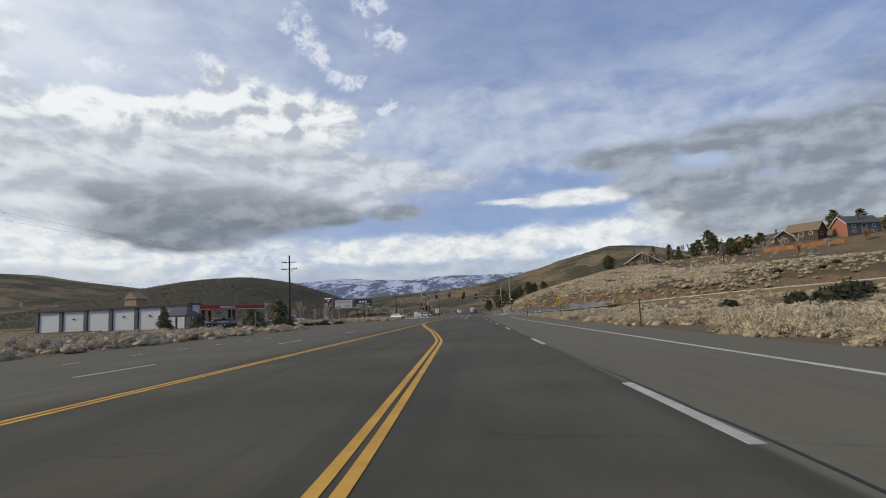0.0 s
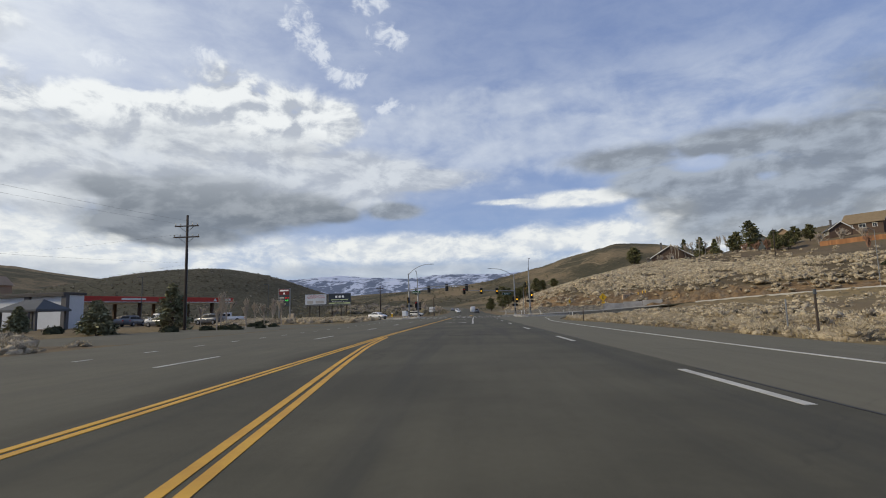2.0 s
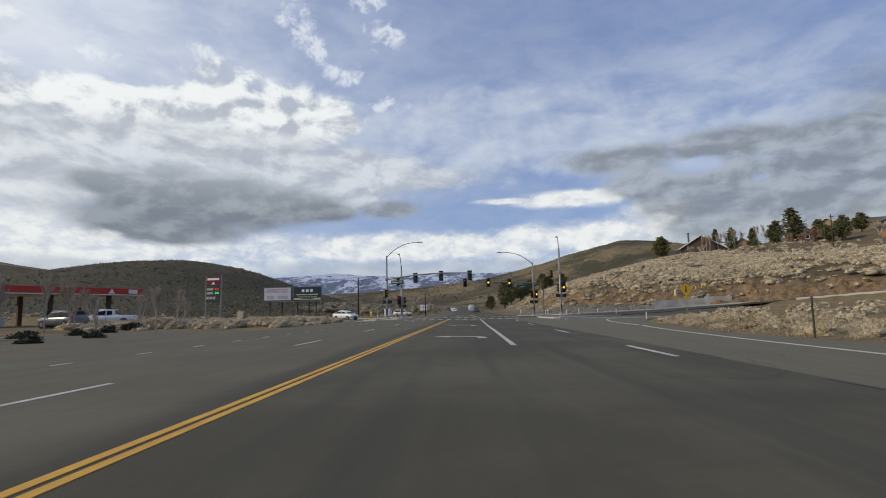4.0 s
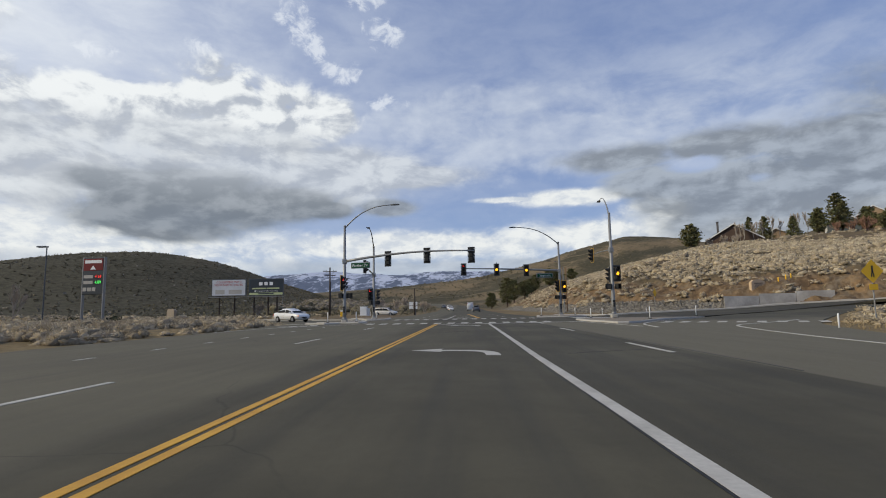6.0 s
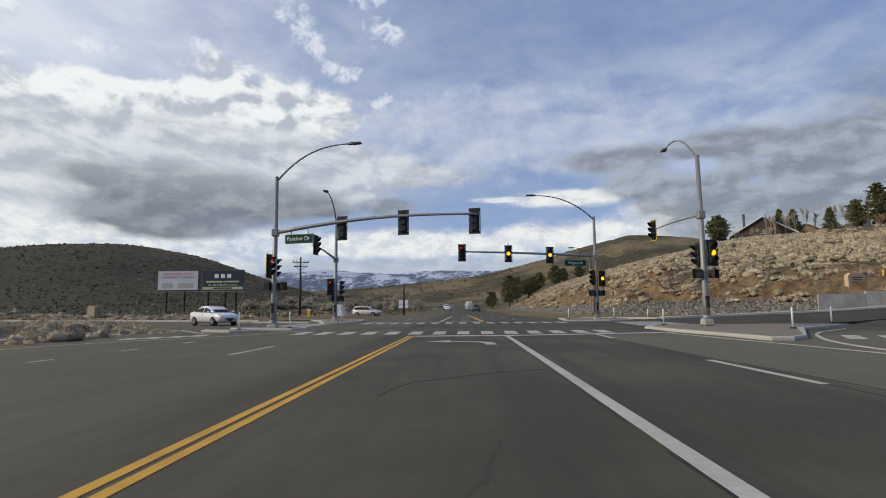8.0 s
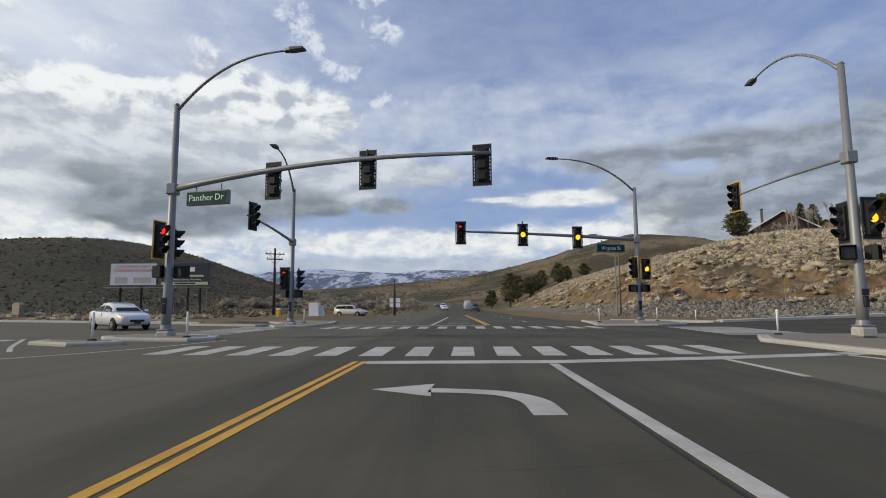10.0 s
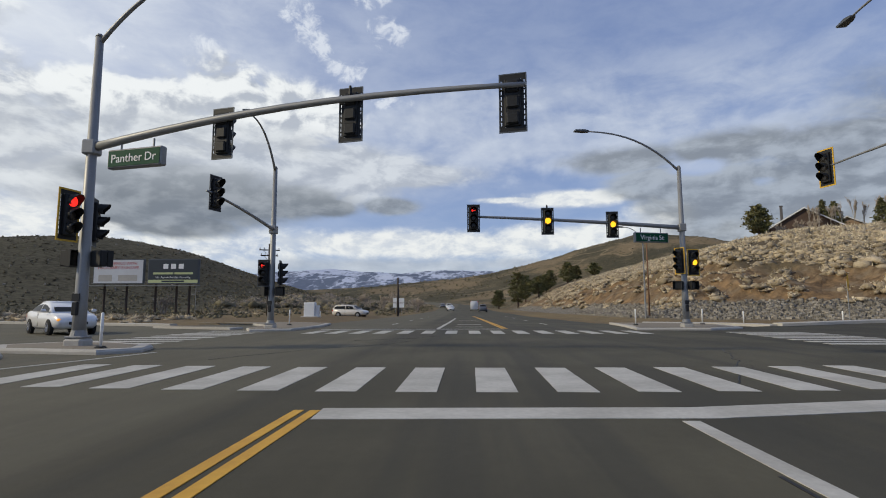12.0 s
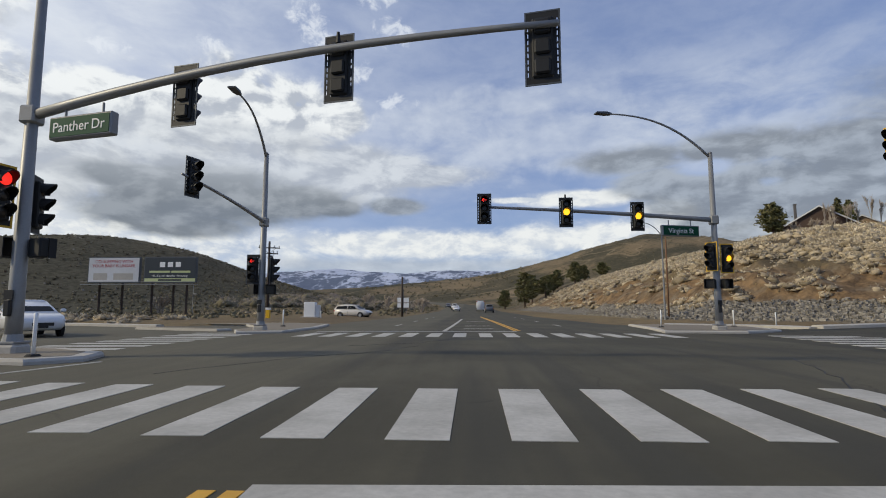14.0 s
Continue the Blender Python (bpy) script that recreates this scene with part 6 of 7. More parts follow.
for k, (x, y, r) in enumerate(((40, -105, 1.7), (44, -101, 1.5), (47, -97, 1.8), (42, -96, 1.3), (37, -90, 1.1), (52, -92, 1.4), (96, 6, 1.2), (104, -2, 1.3), (112, 4, 1.0))):
    shrub(on_ground(x * U, y * U), r, SHRUB_GREEN, "low spreading juniper shrub on a bare mound", 170 + k)


# ---------------------------------------------------------------- buildings
WHITE_PANEL = material("white painted panel", (0.58, 0.6, 0.62), 0.7, vary=0.12, grain=3, stain=0.3, bump=0.1)
GREY_BLOCK = material("grey split-face block", (0.12, 0.115, 0.115), 0.9, vary=0.2, grain=6, stain=0.5, bump=0.3)
ROOF_EDGE = material("dark roof edging", (0.06, 0.055, 0.055), 0.6, vary=0.15, bump=0.1)
TAN_WALL = material("tan stucco", (0.36, 0.26, 0.17), 0.9, vary=0.15, grain=8, bump=0.2)
CANOPY_RED = material("red canopy fascia", (0.42, 0.03, 0.02), 0.45, vary=0.1, grain=4, stain=0.4, bump=0)
BROWN_WALL = material("dark brown board wall", (0.09, 0.06, 0.045), 0.85, vary=0.25, grain=6, bump=0.3)
BRICK_RED = material("red brick wall", (0.34, 0.15, 0.1), 0.9, vary=0.2, grain=10, stain=1.0, bump=0.3)
SLATE_WALL = material("grey-green siding", (0.1, 0.115, 0.12), 0.8, vary=0.15, grain=6, bump=0.2)
ROOF_BROWN = material("brown shingle roof", (0.22, 0.165, 0.1), 0.9, vary=0.25, grain=5, stain=0.8, bump=0.3)
ROOF_GREY = material("grey shingle roof", (0.1, 0.105, 0.11), 0.9, vary=0.25, grain=5, stain=0.8, bump=0.3)
TRIM_WHITE = material("white trim", (0.7, 0.7, 0.68), 0.6, vary=0.08, bump=0)
WINDOW = glass_dark("dark window glass", (0.03, 0.035, 0.045))
WOOD_FENCE = material("orange cedar fence boards", (0.42, 0.2, 0.085), 0.85, vary=0.25, grain=5, stain=0.5, bump=0.2, per_object=0.2)


def store():
    """The long white store: panels between grey piers, a dark parapet and a low wall in front."""
    a, b = Vector((-94.62, -20.46, 0)), Vector((-56.2, -26.38, 0))
    run = (b - a).length
    m = Matrix.Translation((a.x, a.y, -0.5)) @ pose(0, 0, 0, 0, 0, math.degrees(math.atan2((b - a).y, (b - a).x)))
    t = thing("store", m, "long white flat-roofed store with grey block piers", "building")
    h = 5.5
    part("wall", Shape().box((run / 2, 1.7, h / 2), (run, 3, h)), WHITE_PANEL, t, "white painted walls")
    bays = 6
    for k in range(bays + 1):
        part("pier", Shape().box((k * run / bays, 0.05, h / 2), (0.9, 0.55, h), bevel=0.03), GREY_BLOCK, t, "grey block pier")
    for k in range(bays):
        part("panel", Shape().box(((k + 0.5) * run / bays, 0.14, h / 2 + 0.1), (run / bays - 1.0, 0.16, h - 0.7), bevel=0.02), WHITE_PANEL, t, "smooth white panel")
        if k in (1, 3, 4):
            part("wall_lamp", Shape().box(((k + 0.5) * run / bays, -0.05, 3.6), (0.5, 0.25, 0.25), bevel=0.05), SIGN_BLACK, t)
    part("parapet", Shape().box((run / 2, 1.5, h + 0.18), (run + 0.4, 4, 0.35), bevel=0.03).box((run / 2, -0.3, h - 0.05), (run + 0.5, 0.35, 0.2)), ROOF_EDGE, t, "dark parapet cap")
    part("low_wall", Shape().box((run * 0.25, -2.5, 0.45), (run * 0.5, 0.3, 0.9)), GREY_BLOCK, t, "low dark wall in front")
    s = Shape().box((0, 0, 0.9), (3.0, 3.0, 1.8))
    part("gable_base", s, TAN_WALL, t, "tan gabled tower", at=pose(run * 0.62, 1.7, h + 0.2))
    g = Shape().add([(-1.8, -1.7, 1.7), (1.8, -1.7, 1.7), (0, -1.7, 3.2), (-1.8, 1.7, 1.7), (1.8, 1.7, 1.7), (0, 1.7, 3.2)], [(0, 1, 2), (4, 3, 5), (1, 4, 5, 2), (3, 0, 2, 5), (0, 3, 4, 1)])
    part("gable_roof", g, TAN_WALL, t, at=pose(run * 0.62, 1.7, h + 0.2))
    return t


store()


def pavilion(m):
    t = thing("pavilion", m, "small open pavilion with a dark hipped roof", "pavilion")
    s = Shape().add([(-3, -2.5, 2.6), (3, -2.5, 2.6), (3, 2.5, 2.6), (-3, 2.5, 2.6), (-1.4, 0, 3.9), (1.4, 0, 3.9), (-3, -2.5, 2.35), (3, -2.5, 2.35), (3, 2.5, 2.35), (-3, 2.5, 2.35)],
                    [(0, 1, 5, 4), (1, 2, 5), (2, 3, 4, 5), (3, 0, 4), (0, 6, 7, 1), (1, 7, 8, 2), (2, 8, 9, 3), (3, 9, 6, 0), (9, 8, 7, 6)])
    part("roof", s, ROOF_GREY, t, "dark hipped roof")
    for x, y in ((-2.6, -2.1), (2.6, -2.1), (-2.6, 2.1), (2.6, 2.1)):
        part("post", Shape().box((x, y, 1.1), (0.3, 0.3, 2.6), bevel=0.02), GREY_BLOCK, t)
    return t


pavilion(on_ground(-52.85, -35.8, 0, -8))


def fuel_canopy():
    a, b = Vector((-57.6, -22.2, 0)), Vector((-45.5, 4.5, 0))
    run = (b - a).length
    m = Matrix.Translation((a.x, a.y, -0.5)) @ pose(0, 0, 0, 0, 0, math.degrees(math.atan2((b - a).y, (b - a).x)))
    t = thing("fuel_canopy", m, "long red fuel-station canopy on brown columns", "canopy")
    z = 4.65
    part("fascia", Shape().box((run / 2, 5.0, z + 0.42), (run, 10.5, 0.85), bevel=0.04), CANOPY_RED, t, "red fascia")
    part("soffit", Shape().box((run / 2, 5.0, z - 0.06), (run + 0.1, 10.6, 0.12), bevel=0.02), TRIM_WHITE, t, "pale soffit edge")
    for k in range(4):
        for y in (1.5, 8.5):
            c = part("column", Shape().box(((k + 0.5) * run / 4, y, z / 2 - 0.05), (0.5, 0.5, z - 0.1), bevel=0.04), BROWN_WALL, t, "dark brown column")
    part("logo", Shape().add([(-0.45, 0, -0.3), (0.45, 0, -0.3), (0, 0, 0.35)], [(0, 1, 2)]).add([(-0.45, 0.03, -0.3), (0.45, 0.03, -0.3), (0, 0.03, 0.35)], [(2, 1, 0)]), TRIM_WHITE, t, "pale triangular emblem", at=pose(run * 0.85, -0.27, z + 0.42))
    part("name_panel", Shape().box((run - 1.4, -0.27, z + 0.42), (1.3, 0.04, 0.55), bevel=0.01), TRIM_WHITE, t, "pale name panel")
    part("name_panel", Shape().box((run * 0.3, -0.27, z + 0.42), (4.2, 0.04, 0.3), bevel=0.01), TRIM_WHITE, t, "pale lettering bar")
    for k in range(3):
        p = Shape().box((0, 0, 0.9), (0.7, 1.1, 1.8), bevel=0.06).box((0, 0, 0.1), (1.1, 3.0, 0.2), bevel=0.04)
        part("fuel_pump", p, TRIM_WHITE, t, "white fuel pump on its island", at=pose((k + 1) * run / 4, 5, -0.02))
    return t


fuel_canopy()


def gable_house(name, m, w, d, wall_h, roof_h, wall_mat, roof_mat, label, windows=3, chimney=True, porch=False, trim=TRIM_WHITE, side=-1, side_mat=None, rows=1):
    """A house with its gable towards -y, overhanging roof, windows with frames, a chimney."""
    t = thing(name, m, label, "house")
    s = Shape().add([(-w / 2, 0, -3), (w / 2, 0, -3), (w / 2, 0, wall_h), (0, 0, wall_h + roof_h), (-w / 2, 0, wall_h), (-w / 2, d, -3), (w / 2, d, -3), (w / 2, d, wall_h), (0, d, wall_h + roof_h), (-w / 2, d, wall_h)],
                    [(0, 1, 2, 3, 4), (9, 8, 7, 6, 5), (1, 6, 7, 2), (5, 0, 4, 9)])
    part("wall", s, wall_mat, t)
    o = 0.6
    k = roof_h / (w / 2)
    for sx in (-1, 1):
        e = sx * (w / 2 + o)
        z = wall_h - o * k
        v = [(0, -o, wall_h + roof_h), (e, -o, z), (e, d + o, z), (0, d + o, wall_h + roof_h)]
        v = v + [(x, y, q + 0.22) for x, y, q in v]
        part("roof", Shape().add(v, [(0, 1, 2, 3), (7, 6, 5, 4), (0, 4, 5, 1), (1, 5, 6, 2), (2, 6, 7, 3)]), roof_mat, t, "sloping shingle roof")
        part("bargeboard", Shape().add([(0, -o - 0.05, wall_h + roof_h - 0.1), (e, -o - 0.05, z - 0.1), (e, -o - 0.05, z + 0.25), (0, -o - 0.05, wall_h + roof_h + 0.25)], [(0, 1, 2, 3), (3, 2, 1, 0)]), trim, t)
    for i in range(windows):
        x = (i - (windows - 1) / 2) * w / (windows + 0.3)
        win = part("window", frame_shape(1.3, 1.4, 0.1, 0.12), trim, t, at=pose(x, -0.04, wall_h * 0.55))
        part("pane", Shape().box((0, 0, 0), (1.12, 0.03, 1.22)), WINDOW, win)
    if side_mat:
        part("siding", Shape().box((side * (w / 2 + 0.02), d / 2, wall_h / 2 - 0.5), (0.06, d - 0.02, wall_h + 0.9)), side_mat, t, "dark board siding")
    for i in range(3):
        for k in range(rows):
            tall = 1.5 if k == rows - 1 else 1.1
            wide = 2.2 if i == 1 else 1.5
            z = wall_h * 0.6 if rows == 1 else wall_h * (0.25 + 0.45 * k)
            win = part("window", frame_shape(wide, tall, 0.13, 0.12), trim, t, at=pose(side * (w / 2 + 0.09), d * (0.2 + 0.3 * i), z, 0, 0, 90 * side))
            part("pane", Shape().box((0, 0, 0), (wide - 0.18, 0.03, tall - 0.18)), WINDOW, win)
            part("mullion", Shape().box((0, -0.03, 0), (0.07, 0.05, tall - 0.2)), trim, win)
    if chimney:
        e = w * 0.28 * side
        part("chimney", Shape().box((e, d * 0.45, wall_h + roof_h * 0.75), (0.6, 0.7, roof_h + 1.2), bevel=0.04).box((e, d * 0.45, wall_h + roof_h * 1.25 + 0.6), (0.8, 0.9, 0.2)), GREY_BLOCK, t, "block chimney")
    if porch:
        for i in range(5):
            part("deck_post", Shape().box((-w / 2 + i * w / 4, -2.0, 0.2), (0.16, 0.16, 5.0)), WOOD_BROWN, t)
        part("deck", Shape().box((0, -1.1, 0.6), (w, 2.1, 0.2)), WOOD_BROWN, t)
    return t


gable_house("house", on_ground(83.97, 121.48, 0.3, -24), 15.0, 12, 1.6, 4.6, BROWN_WALL, ROOF_GREY, "dark brown house with a long low roof on the hill's brow", 1, True)
gable_house("house", on_ground(127.02, 135.54, 0.2, -30), 9, 12, 4.0, 3.0, SLATE_WALL, ROOF_GREY, "dark grey house among pines", 2, True)
gable_house("house", on_ground(135.54, 133.84, 0.6, -34), 8, 10, 4.6, 2.6, TAN_WALL, ROOF_BROWN, "house with a bright white gable edge", 2, False)
gable_house("house", on_ground(109.11, 143.21, 0.2, -20), 9, 10, 3.2, 2.4, TAN_WALL, ROOF_BROWN, "small tan house behind the hill's brow", 2, False)
gable_house("house", on_ground(153.44, 99.74, 0.2, 37), 9, 12.5, 3.6, 3.6, BROWN_WALL, ROOF_BROWN, "brown house with a tan shingle roof above the fence", 1, False)
gable_house("house", on_ground(140.66, 105.7, 0.0, -20), 7, 9, 3.0, 2.6, BROWN_WALL, ROOF_GREY, "small brown house behind the cedar fence", 1, True)
gable_house("house", on_ground(159.84, 98.46, 0.2, -88), 9, 14, 4.8, 3.2, BRICK_RED, ROOF_GREY, "two-storey brick and grey house with white windows", 0, True, side=1, side_mat=SLATE_WALL, rows=2)


def board_fence():
    t = thing("board_fence", Matrix(), "orange cedar board fence across the hillside", "fence")
    a, b = Vector((127.02, 96.33)), Vector((151.74, 84.39))
    n = 60
    me = Shape().box((0, 0, 0.9), (0.5, 0.05, 1.8), bevel=0.01).mesh("board", WOOD_FENCE)
    turn = math.degrees(math.atan2((b - a).y, (b - a).x))
    for k in range(n):
        p = a.lerp(b, k / (n - 1))
        part("board", me, WOOD_FENCE, t, at=pose(p.x, p.y, float(surface(p.x, p.y)) - 0.1, 0, 0, turn))
    return t


board_fence()


# ---------------------------------------------------------------- vehicles
def loft(sections, m=None):
    """A closed skin through cross-sections: rows of equal length."""
    s = Shape()
    n = len(sections[0])
    flat = [p for sec in sections for p in sec]
    faces = [(k * n + i, k * n + (i + 1) % n, (k + 1) * n + (i + 1) % n, (k + 1) * n + i) for k in range(len(sections) - 1) for i in range(n)]
    faces += [tuple(range(n))[::-1], tuple((len(sections) - 1) * n + i for i in range(n))]
    return s.add(flat, faces, m)


def body_section(x, z0, z1, w, tuck=0.86):
    """A car body's outline across, at one place along it."""
    zm = z0 + (z1 - z0) * 0.55
    half = [(w * 0.8, z0), (w * 0.97, z0 + 0.12), (w, zm), (w * 0.965, z1 - 0.06), (w * tuck, z1)]
    return [(x, y, z) for y, z in half] + [(x, -y, z) for y, z in half[::-1]]


def cabin_section(x, z0, z1, w0, w1):
    half = [(w0, z0), (w1 + (w0 - w1) * 0.25, z0 + (z1 - z0) * 0.75), (w1 * 0.9, z1)]
    return [(x, y, z) for y, z in half] + [(x, -y, z) for y, z in half[::-1]]


def wheel(owner, x, y, r, out):
    w = part("wheel", Shape().tube([(0, -0.1, 0), (0, -0.085, 0), (0, 0.085, 0), (0, 0.1, 0)], [r * 0.86, r, r, r * 0.86], 20), RUBBER, owner, "black tyre", True, at=pose(x, y, r))
    s = Shape().tube([(0, out * 0.09, 0), (0, out * 0.108, 0)], [r * 0.62, r * 0.58], 16)
    for k in range(5):
        a = 2 * math.pi * k / 5
        s.tube([(0, out * 0.11, 0), (math.cos(a) * r * 0.55, out * 0.112, math.sin(a) * r * 0.55)], 0.03, 5)
    part("rim", s, CHROME, w, "alloy rim")
    return w


def windows_of(t, cabin, split):
    """Side windows, windscreen and rear window, each a thin pane proud of the cabin's skin."""
    rows = np.array(cabin)

    def side(x, f, sy):
        z0, z1, w0, w1 = (np.interp(x, rows[:, 0], rows[:, k]) for k in range(1, 5))
        w_top = w1 + (w0 - w1) * 0.25
        f = min(f, 0.74)
        return (x, sy * (w0 + (w_top - w0) * f / 0.75 + 0.008), z0 + (z1 - z0) * f)

    x_rear, x_front = rows[0, 0], rows[-1, 0]
    for sy in (-1, 1):
        for xa, xb in ((x_rear + 0.28, split - 0.05), (split + 0.05, x_front - 0.3)):
            at = np.linspace(xa, xb, 7)
            low = [side(x, 0.1, sy) for x in at]
            top = [side(x, 0.74, sy) for x in at]
            n = len(at)
            faces = [(i, i + 1, n + i + 1, n + i) if sy < 0 else (n + i, n + i + 1, i + 1, i) for i in range(n - 1)]
            part("side_window", Shape().add(low + top, faces), CAR_GLASS, t, "dark side window")
    for (xa, a0, a1, wa, ua), (xb, b0, b1, wb, ub), name in ((rows[-1], rows[-2], "windscreen"), (rows[0], rows[1], "rear_window")):
        d = 1 if xa > xb else -1
        foot, head = Vector((xa, 0, a1)), Vector((xb, 0, b1))
        p, q = foot.lerp(head, 0.12), foot.lerp(head, 0.86)
        out = Vector((d * (b1 - a1), 0, abs(xa - xb))).normalized() * 0.012
        wide, narrow = ua * 0.86, ub * 0.84
        quad = [(p.x, -wide, p.z), (p.x, wide, p.z), (q.x, narrow, q.z), (q.x, -narrow, q.z)]
        quad = [tuple(Vector(v) + out) for v in quad]
        part(name, Shape().add(quad, [(0, 1, 2, 3) if d > 0 else (3, 2, 1, 0)]), CAR_GLASS, t, "dark " + name.replace("_", " "))


def car(m, paint, label, kind="sedan", name="car"):
    """A car, nose towards +x. kind: sedan, wagon, pickup or van."""
    t = thing(name, m, label, "car")
    if kind == "sedan":
        length, width, r = 4.58, 0.86, 0.31
        body = [(-2.29, 0.42, 0.84, 0.68), (-2.24, 0.34, 0.95, 0.76), (-2.1, 0.28, 1.0, 0.81), (-1.7, 0.24, 1.02, 0.85), (-0.9, 0.22, 0.98, 0.87), (0.6, 0.22, 0.96, 0.87), (1.15, 0.22, 0.95, 0.86), (1.6, 0.24, 0.9, 0.84), (1.95, 0.26, 0.83, 0.8), (2.18, 0.3, 0.74, 0.73), (2.27, 0.4, 0.64, 0.64)]
        cabin = [(-1.86, 1.0, 1.01, 0.74, 0.68), (-1.55, 0.99, 1.17, 0.75, 0.64), (-1.05, 0.98, 1.35, 0.77, 0.6), (-0.5, 0.97, 1.43, 0.79, 0.6), (-0.1, 0.96, 1.44, 0.79, 0.6), (0.3, 0.95, 1.4, 0.79, 0.6), (0.75, 0.94, 1.22, 0.78, 0.64), (1.28, 0.93, 0.95, 0.76, 0.7)]
        roof, wheels, split = (-1.0, 0.3, 1.44, 0.54), (-1.32, 1.36), -0.15
    elif kind == "wagon":
        length, width, r = 4.8, 0.9, 0.35
        body = [(-2.4, 0.5, 1.05, 0.74), (-2.3, 0.34, 1.12, 0.84), (-1.2, 0.26, 1.1, 0.9), (0.8, 0.26, 1.08, 0.9), (1.4, 0.27, 1.05, 0.88), (2.1, 0.32, 0.92, 0.82), (2.4, 0.48, 0.74, 0.66)]
        cabin = [(-2.3, 1.1, 1.2, 0.78, 0.72), (-1.9, 1.1, 1.62, 0.8, 0.66), (-0.4, 1.08, 1.7, 0.84, 0.68), (0.5, 1.07, 1.62, 0.84, 0.66), (1.35, 1.05, 1.1, 0.8, 0.72)]
        roof, wheels, split = (-1.95, 0.5, 1.69, 0.64), (-1.4, 1.4), -0.4
    elif kind == "pickup":
        length, width, r = 5.7, 0.98, 0.39
        body = [(-2.85, 0.6, 1.1, 0.92), (-2.8, 0.5, 1.15, 0.95), (-0.8, 0.45, 1.15, 0.98), (0.9, 0.45, 1.13, 0.98), (1.3, 0.45, 1.16, 0.96), (2.6, 0.5, 1.08, 0.92), (2.85, 0.58, 0.95, 0.84)]
        cabin = [(-0.85, 1.14, 1.2, 0.86, 0.82), (-0.75, 1.14, 1.78, 0.88, 0.72), (0.3, 1.13, 1.84, 0.9, 0.74), (0.75, 1.13, 1.76, 0.9, 0.72), (1.45, 1.12, 1.16, 0.86, 0.78)]
        roof, wheels, split = (-0.8, 0.75, 1.83, 0.7), (-1.75, 1.85), 0.0
    else:
        length, width, r = 5.6, 1.0, 0.36
        body = [(-2.8, 0.5, 2.5, 0.95), (-2.75, 0.4, 2.6, 1.0), (0.8, 0.4, 2.6, 1.0), (1.5, 0.4, 2.2, 0.98), (1.9, 0.4, 1.3, 0.95), (2.7, 0.45, 1.1, 0.88), (2.8, 0.55, 0.9, 0.8)]
        cabin = [(0.9, 1.2, 2.0, 1.005, 1.0), (1.4, 1.2, 1.95, 1.0, 0.95), (1.95, 1.2, 1.3, 0.96, 0.9)]
        roof, wheels, split = (-2.6, 0.9, 2.62, 0.9), (-1.7, 1.8), 1.2
    part("body", loft([body_section(*b) for b in body]), paint, t, "painted body", True)
    if kind == "van":
        part("cabin_glass", loft([cabin_section(*c) for c in cabin]), CAR_GLASS, t, "dark glass cabin")
    else:
        part("cabin", loft([cabin_section(*c) for c in cabin]), paint, t, "painted cabin", True)
        windows_of(t, cabin, split)
    x0, x1, z, w = roof
    part("roof", loft([[(x0, y, z - 0.06) for y in (-w, w)] + [(x0, w * 0.9, z - 0.01), (x0, -w * 0.9, z - 0.01)],
                       [((x0 + x1) / 2, y, z - 0.03) for y in (-w * 1.05, w * 1.05)] + [((x0 + x1) / 2, w * 0.95, z + 0.025), ((x0 + x1) / 2, -w * 0.95, z + 0.025)],
                       [(x1, y, z - 0.07) for y in (-w, w)] + [(x1, w * 0.9, z - 0.02), (x1, -w * 0.9, z - 0.02)]]), paint, t, "painted roof", True)
    for sy in (-1, 1):
        for x in wheels:
            part("wheel_arch", Shape().tube([(x, sy * (width - 0.11), r), (x, sy * (width + 0.008), r)], r * 1.16, 20), RUBBER, t, "dark wheel arch")
            wheel(t, x, sy * (width - 0.06), r, sy)
        front, rear = body[-2], body[1]
        part("headlight", Shape().box((front[0] - 0.06, sy * front[3] * 0.86, front[2] - 0.1), (0.2, 0.26, 0.12), bevel=0.04), LAMP_AMBER if kind == "sedan" and sy < 0 else LAMP_CLEAR, t, "amber lit turn lamp" if kind == "sedan" and sy < 0 else "clear headlight")
        part("taillight", Shape().box((rear[0] + 0.02, sy * rear[3] * 0.86, rear[2] - 0.2), (0.16, 0.24, 0.24), bevel=0.03), LAMP_RED, t, "red tail lamp")
        part("mirror", Shape().box((cabin[-1][0] - 0.28, sy * (width + 0.1), cabin[-1][1] + 0.1), (0.12, 0.2, 0.14), bevel=0.04), paint, t)
        part("door_handle", Shape().box((split - 0.3, sy * (width + 0.005), body[2][2] - 0.2), (0.2, 0.03, 0.04), bevel=0.01), paint, t)
        part("door_seam", Shape().box((split, sy * (width - 0.006), (body[3][1] + body[3][2]) / 2), (0.02, 0.02, 0.55)), RUBBER, t)
    f = body[-1]
    part("grille", Shape().box((f[0] + 0.0, 0, f[1] + 0.1), (0.06, f[3] * 1.1, 0.12), bevel=0.02), SIGN_BLACK, t, "dark front grille")
    part("number_plate", Shape().box((f[0] + 0.03, 0, f[1] + 0.02), (0.03, 0.32, 0.13)), SIGN_BLACK, t, "dark plate")
    if kind == "pickup":
        part("bed", Shape().box((-1.85, 0, 1.17), (1.75, 1.5, 0.03)), RUBBER, t, "dark open load bed")
    return t


